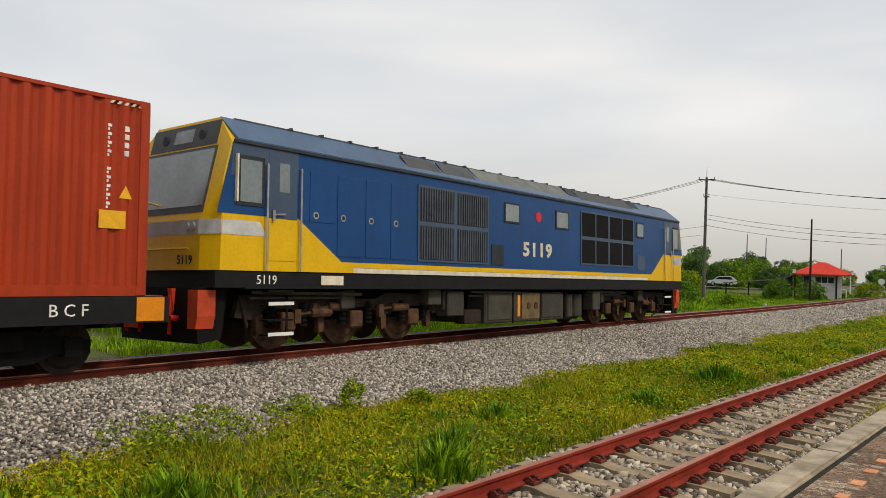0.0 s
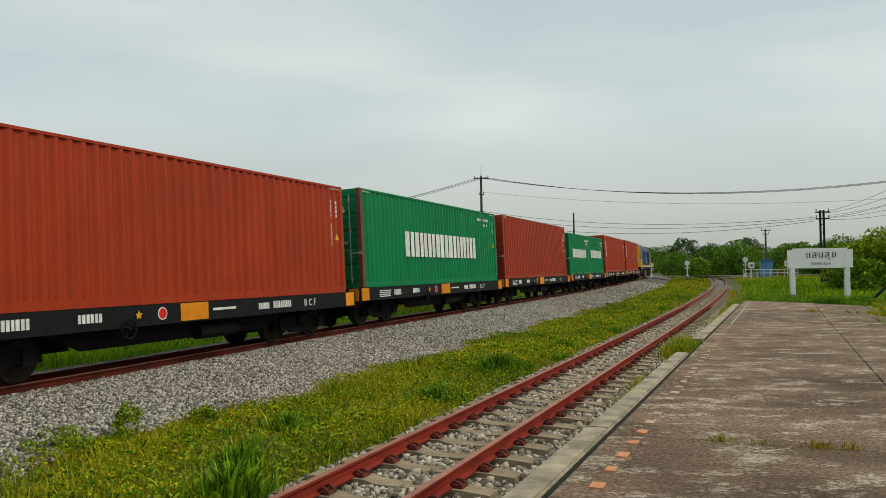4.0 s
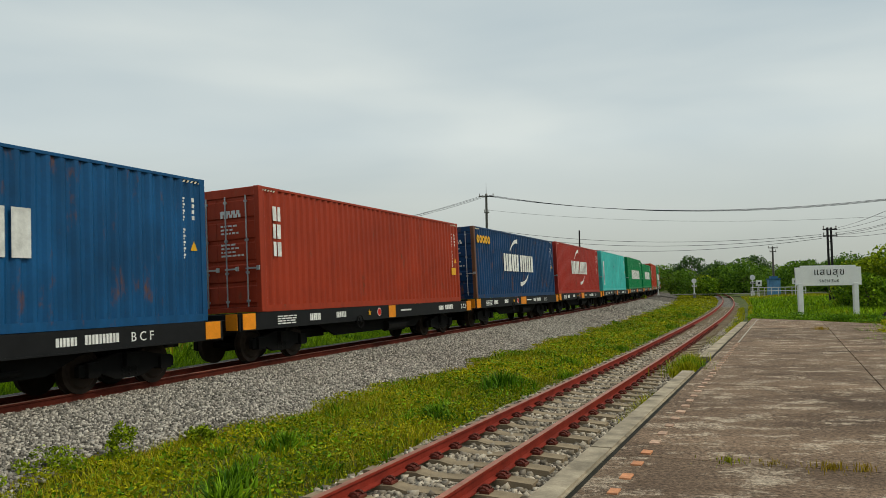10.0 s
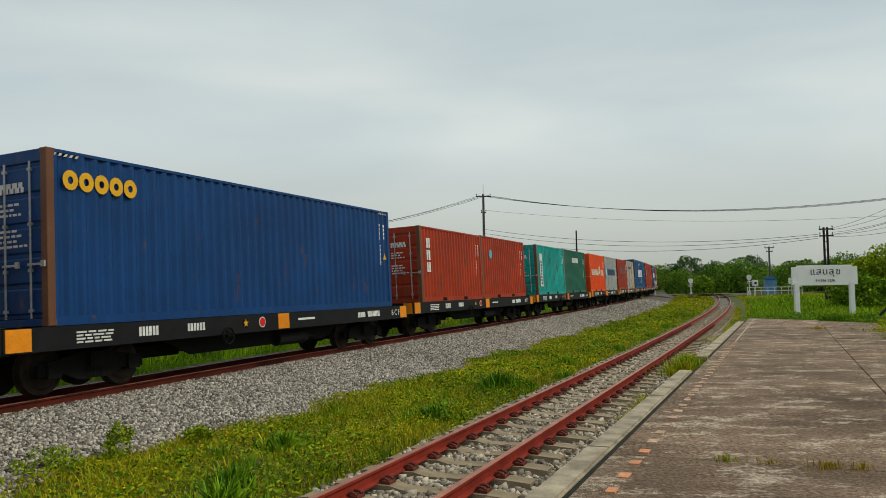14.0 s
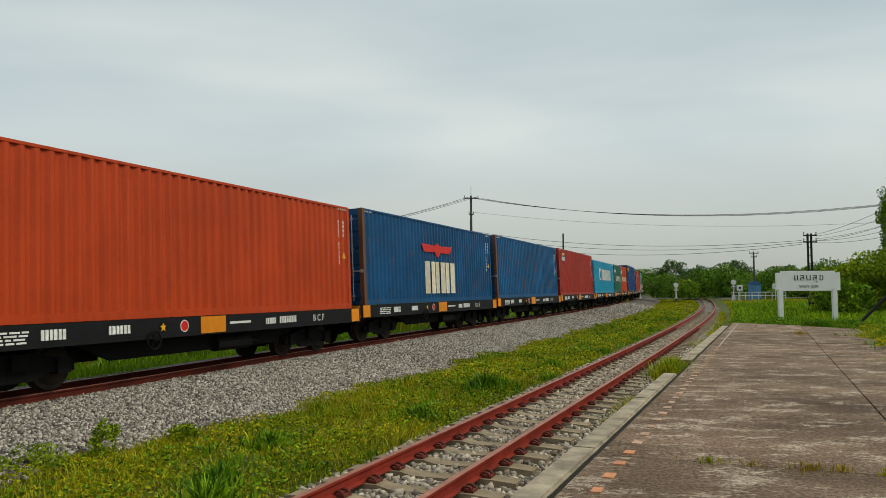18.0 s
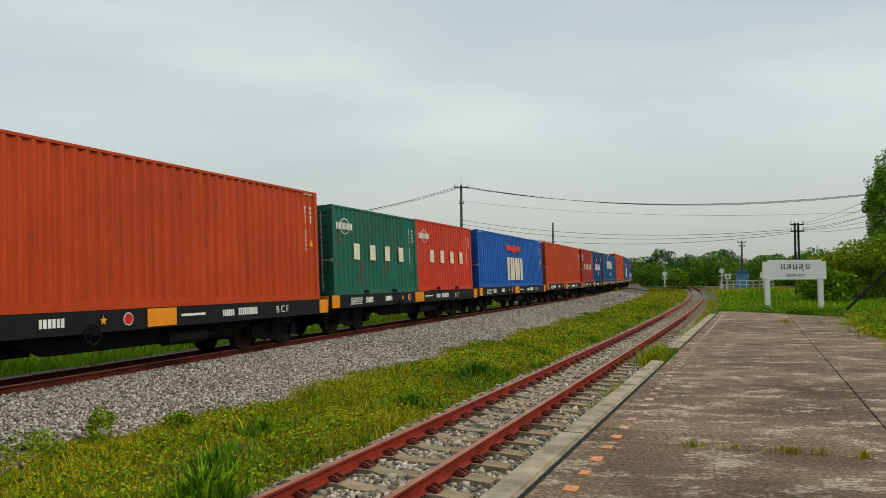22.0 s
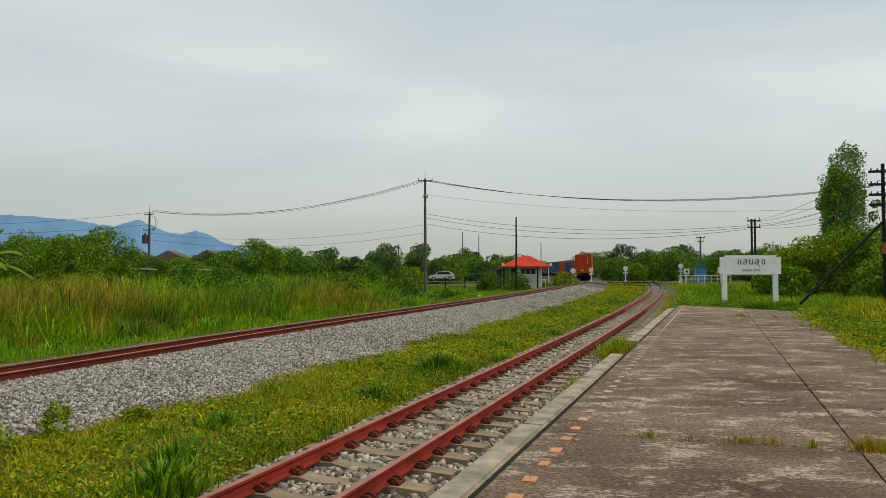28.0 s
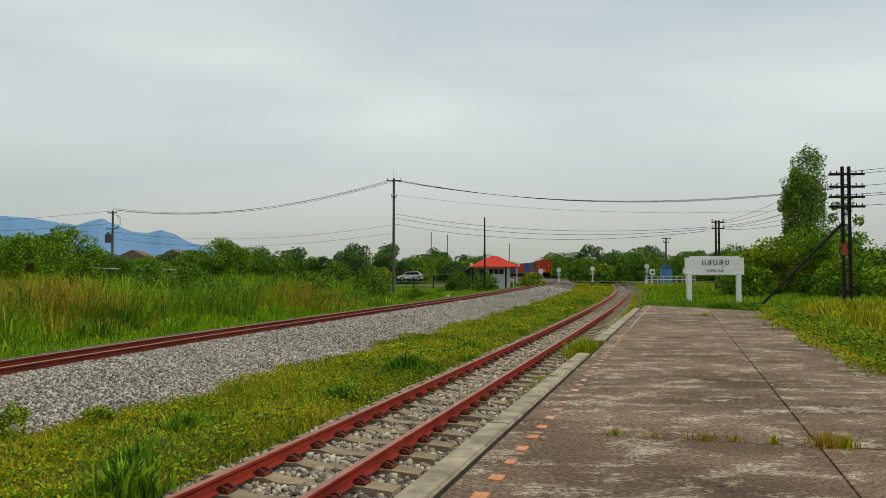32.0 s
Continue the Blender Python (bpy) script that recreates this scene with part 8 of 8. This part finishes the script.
def plant_trees():
    r = random.Random(12)
    used = {id(o): False for o in FAR + SHRUB + NEAR}
    def put(src, x, y, sc, turn):
        if not used[id(src)]:
            used[id(src)] = True
            src.matrix_basis = pose(x, y, ground_z(x, y) - 0.1, 0, 0, turn)
            src.scale = (sc, sc, sc)
        else:
            place_tree(src, x, y, sc, turn)
    # the far belt
    for k in range(112):
        tan = -1.35 + k * 2.55 / 111 + r.uniform(-0.012, 0.012)
        d = r.uniform(128, 165) if tan < 0.1 else r.uniform(150, 205)
        if 0.06 < tan < 0.18:
            d = 225 + 10 * (k % 3)
        x, y = tan * d, d
        i = int(np.argmin((LINE[:, 0] - x) ** 2 + (LINE[:, 1] - y) ** 2))
        if abs((x - LINE[i, 0]) * math.cos(LINE[i, 2]) - (y - LINE[i, 1]) * math.sin(LINE[i, 2])) < 7 or (x > 60 and y < 60):
            x, y = x * 1.25, y * 1.25
        put(FAR[r.randrange(6)], x, y, r.uniform(0.72, 1.05) * min(1.2, d / 135), r.uniform(0, 360))
    # undergrowth closing the foot of the belt
    for k in range(84):
        tan = -0.95 + k * 1.75 / 83 + r.uniform(-0.008, 0.008)
        if not 0.05 < tan < 0.19:
            d = r.uniform(118, 128) + (20 if -0.14 < tan < 0.06 else 0)
            put(SHRUB[r.choice((0, 1, 3, 3))], tan * d, d, r.uniform(1.1, 1.7), r.uniform(0, 360))
    # nearer trees on the left
    for tan, d, sc, q in ((-0.66, 66, 0.95, 2), (-0.60, 70, 1.08, 0), (-0.55, 62, 0.92, 4), (-0.50, 72, 1.1, 4), (-0.44, 80, 0.8, 2), (-0.39, 84, 0.72, 3), (-0.72, 60, 0.8, 4), (-0.80, 64, 0.95, 0),
                          (-0.29, 92, 1.05, 1), (-0.25, 98, 1.05, 5), (-0.33, 96, 0.6, 3), (-0.16, 118, 0.95, 3), (-0.19, 122, 0.9, 5), (-0.12, 120, 0.9, 4), (-0.07, 112, 0.95, 5), (-0.035, 108, 0.9, 2), (0.0, 126, 0.9, 0), (0.035, 118, 0.85, 2), (0.055, 112, 0.85, 4), (0.015, 112, 0.8, 3),
                          (-0.9, 70, 0.9, 2), (-1.0, 64, 0.9, 4), (-1.15, 66, 1.0, 0)):
        if -0.14 < tan < 0.06:
            d += 22
        put(NEAR[q % 3] if d < 100 and tan < -0.2 else FAR[q], tan * d, d, sc, r.uniform(0, 360))
    # bushes round the hut and along the field
    for x, y, sc, q in ((2.0, 86, 0.72, 3), (4.75, 85.4, 0.70, 3), (4.2, 84.8, 0.55, 0), (9.6, 88.5, 0.75, 2), (10.6, 90, 0.8, 1), (1.2, 86.5, 0.6, 0), (5.8, 85.2, 0.38, 0), (-8, 96, 1.0, 1), (-14, 98, 1.1, 3), (-20, 100, 1.0, 0), (-26, 92, 1.1, 3), (-31, 88, 1.0, 1),
                        (9.4, 99, 0.6, 2), (23, 128, 1.3, 3), (28, 132, 1.3, 1), (33, 126, 1.2, 3), (37, 122, 1.2, 0), (42, 118, 1.3, 3), (46, 114, 1.2, 1), (34, 108, 0.8, 2)):
        put(SHRUB[q], x, y, sc, r.uniform(0, 360))
    for x, y, sc, q in ((-13.7, 41, 0.85, 3), (-12.0, 43, 0.6, 3), (-9.2, 52, 0.75, 3), (-17.5, 46, 0.7, 0), (-5.0, 57, 0.55, 3), (-20, 52, 0.9, 3), (-2.2, 62, 0.5, 0), (-24, 44, 0.8, 1), (-6.5, 66, 0.8, 3)):
        put(SHRUB[q], x, y, sc, r.uniform(0, 360))
    # the belt right of the crossing
    for tan, d, sc, q in ((0.145, 215, 1.25, 0), (0.165, 205, 1.15, 4), (0.185, 172, 0.92, 0), (0.215, 158, 0.88, 2), (0.245, 150, 0.85, 4), (0.275, 146, 0.82, 0), (0.305, 140, 0.84, 2), (0.335, 130, 0.82, 4), (0.365, 120, 0.82, 0), (0.39, 105, 0.85, 4), (0.42, 92, 0.85, 2), (0.45, 84, 0.85, 4), (0.60, 110, 1.0, 0), (0.66, 104, 1.0, 4), (0.72, 98, 1.0, 2), (0.80, 96, 1.0, 4), (0.9, 90, 1.0, 0)):
        put(FAR[q], tan * d, d, sc, r.uniform(0, 360))


def leafy_weeds():
    """Low bushy weeds that sprout where the ballast meets the grass."""
    for k, (sv, u, r, h) in enumerate(((-17.5, 4.0, 0.26, 0.46), (-18.4, 3.75, 0.36, 0.26), (-19.7, 3.9, 0.45, 0.30), (-20.8, 4.2, 0.50, 0.34), (-16.2, 4.1, 0.24, 0.18))):
        me, _ = crown_mesh("weed", 300 + k, r, h, 22, 900, 0.024, M_LEAVES[2], 0.0, 0.8)
        px, py, _ = places_on_line(np.array([sv]), np.array([u]))
        ob = new("weed", me)
        ob.matrix_basis = pose(float(px[0]), float(py[0]), float(soil(px, py, np.array([u]))[0]) + 0.06)
        tagged(ob, "pale yellow-green bushy weed at the ballast edge", "weed", kind="stuff")


def near_trees():
    tall = tree("tall slender tree with loose drooping foliage", 201, 1.45, 5.6, 6.2, 95, 5200, 0.095, M_LEAVES[4], 0.16, 1.6)
    for k, (dx, dy, rad, h, base) in enumerate(((-1.3, 0.1, 1.1, 4.2, 3.6), (0.7, -0.2, 1.2, 5.2, 2.2), (-0.5, 0.3, 1.35, 4.6, 4.4), (-1.9, 0.2, 0.9, 2.2, 6.0), (1.1, 0.2, 0.8, 2.6, 6.6), (-1.5, 0.0, 1.35, 3.6, 2.4), (0.2, 0.1, 1.5, 3.4, 2.8), (-1.0, 0.2, 1.2, 2.6, 7.2))):
        me, _ = crown_mesh("bough", 230 + k, rad, h, 44, 2400, 0.095, M_LEAVES[4 if k % 2 == 0 else 1], base, 1.5)
        part("bough", me, None, tall, "leafy bough", at=pose(dx, dy, 0))
    tall.matrix_basis = pose(29.5, 61.0, -0.2, 0, 0, 30)
    thin = tree("sparse thin-leaved tree beside the tall one", 202, 1.5, 4.2, 3.2, 12, 900, 0.12, M_LEAVES[1], 0.10, 1.0)
    thin.matrix_basis = pose(30.8, 58.0, -0.2, 0, 0, 80)
    for k, (x, y, rad, h, m, n) in enumerate(((22.2, 49, 2.6, 3.5, 2, 4200), (24.6, 47, 2.4, 3.9, 1, 4200), (20.2, 50, 1.9, 2.9, 2, 3000), (25.0, 52, 2.3, 4.3, 1, 4200), (19.0, 47, 1.5, 2.0, 1, 2200), (23.0, 43, 1.7, 2.3, 1, 2600), (26.0, 43, 1.6, 2.0, 2, 2000), (30.5, 46, 1.6, 1.3, 2, 1600), (33.5, 44, 1.8, 1.1, 2, 1500), (37, 47, 2.2, 1.3, 2, 1600))):
        t = tree("dense bright green shrubby tree beside the platform end", 210 + k, rad, h * 1.05, 0.0, 54, int(n * 2.6), 0.10, M_LEAVES[m], 0.09, 0.85)
        t.matrix_basis = pose(x, y, ground_z(x, y) - 0.1, 0, 0, 40 * k)
    # banana plant in the field
    root = thing("banana_plant", "banana plant with broad arching leaves in the field", "plant", pose(-30.5, 45.5, ground_z(-30.5, 45.5)))
    root.scale = (1.6, 1.6, 1.6)
    part("stem", tubes(((0, 0, -0.3), (0.05, 0, 2.0), 0.16, 0.10), n=8), M_WEED, root)
    for k in range(17):
        a, L = k * 2.4, 1.7 + 0.5 * math.sin(k * 1.7)
        verts, faces = [], []
        for i in range(9):
            f = i / 8
            o, z = L * f * (0.55 + 0.02 * k), 1.6 + (2.7 - 0.12 * k) * f - 1.25 * f * f
            w = 0.21 * math.sin(math.pi * min(0.97, 0.12 + 0.86 * f)) + 0.02
            for sg in (-1, 0, 1):
                verts.append((o * math.cos(a) - sg * w * math.sin(a), o * math.sin(a) + sg * w * math.cos(a), z - 0.10 * abs(sg)))
        for i in range(8):
            for j in range(2):
                q = i * 3 + j
                faces.append((q, q + 1, q + 4, q + 3))
        part("leaf", flat_mesh("leaf", verts, faces, M_LEAVES[1]), None, root, "broad torn leaf")


plant_trees()
leafy_weeds()
near_trees()


# ---------------------------------------------------------------- the running of the train
RUN_T = [0.0, 0.5, 1.0, 2.0, 14.0, 19.0, 22.0, 25.0, 26.0, 27.0, 28.0, 29.0, 30.0, 31.0, 32.0]
RUN_S = [-19.1, -9.1, 1.0, 20.6, 252.3, 348.4, 406.2, 464.4, 483.1, 500.5, 516.8, 532.2, 546.9, 560.9, 574.2]


def run(t):
    """Metres along the line of the coupling behind the locomotive."""
    return float(np.interp(t, RUN_T, RUN_S))


def motions():
    for ob, back, dz in MOVERS:
        walk(ob, [(t, car_pose(run(t) - back, dz)) for t in range(33)])


motions()
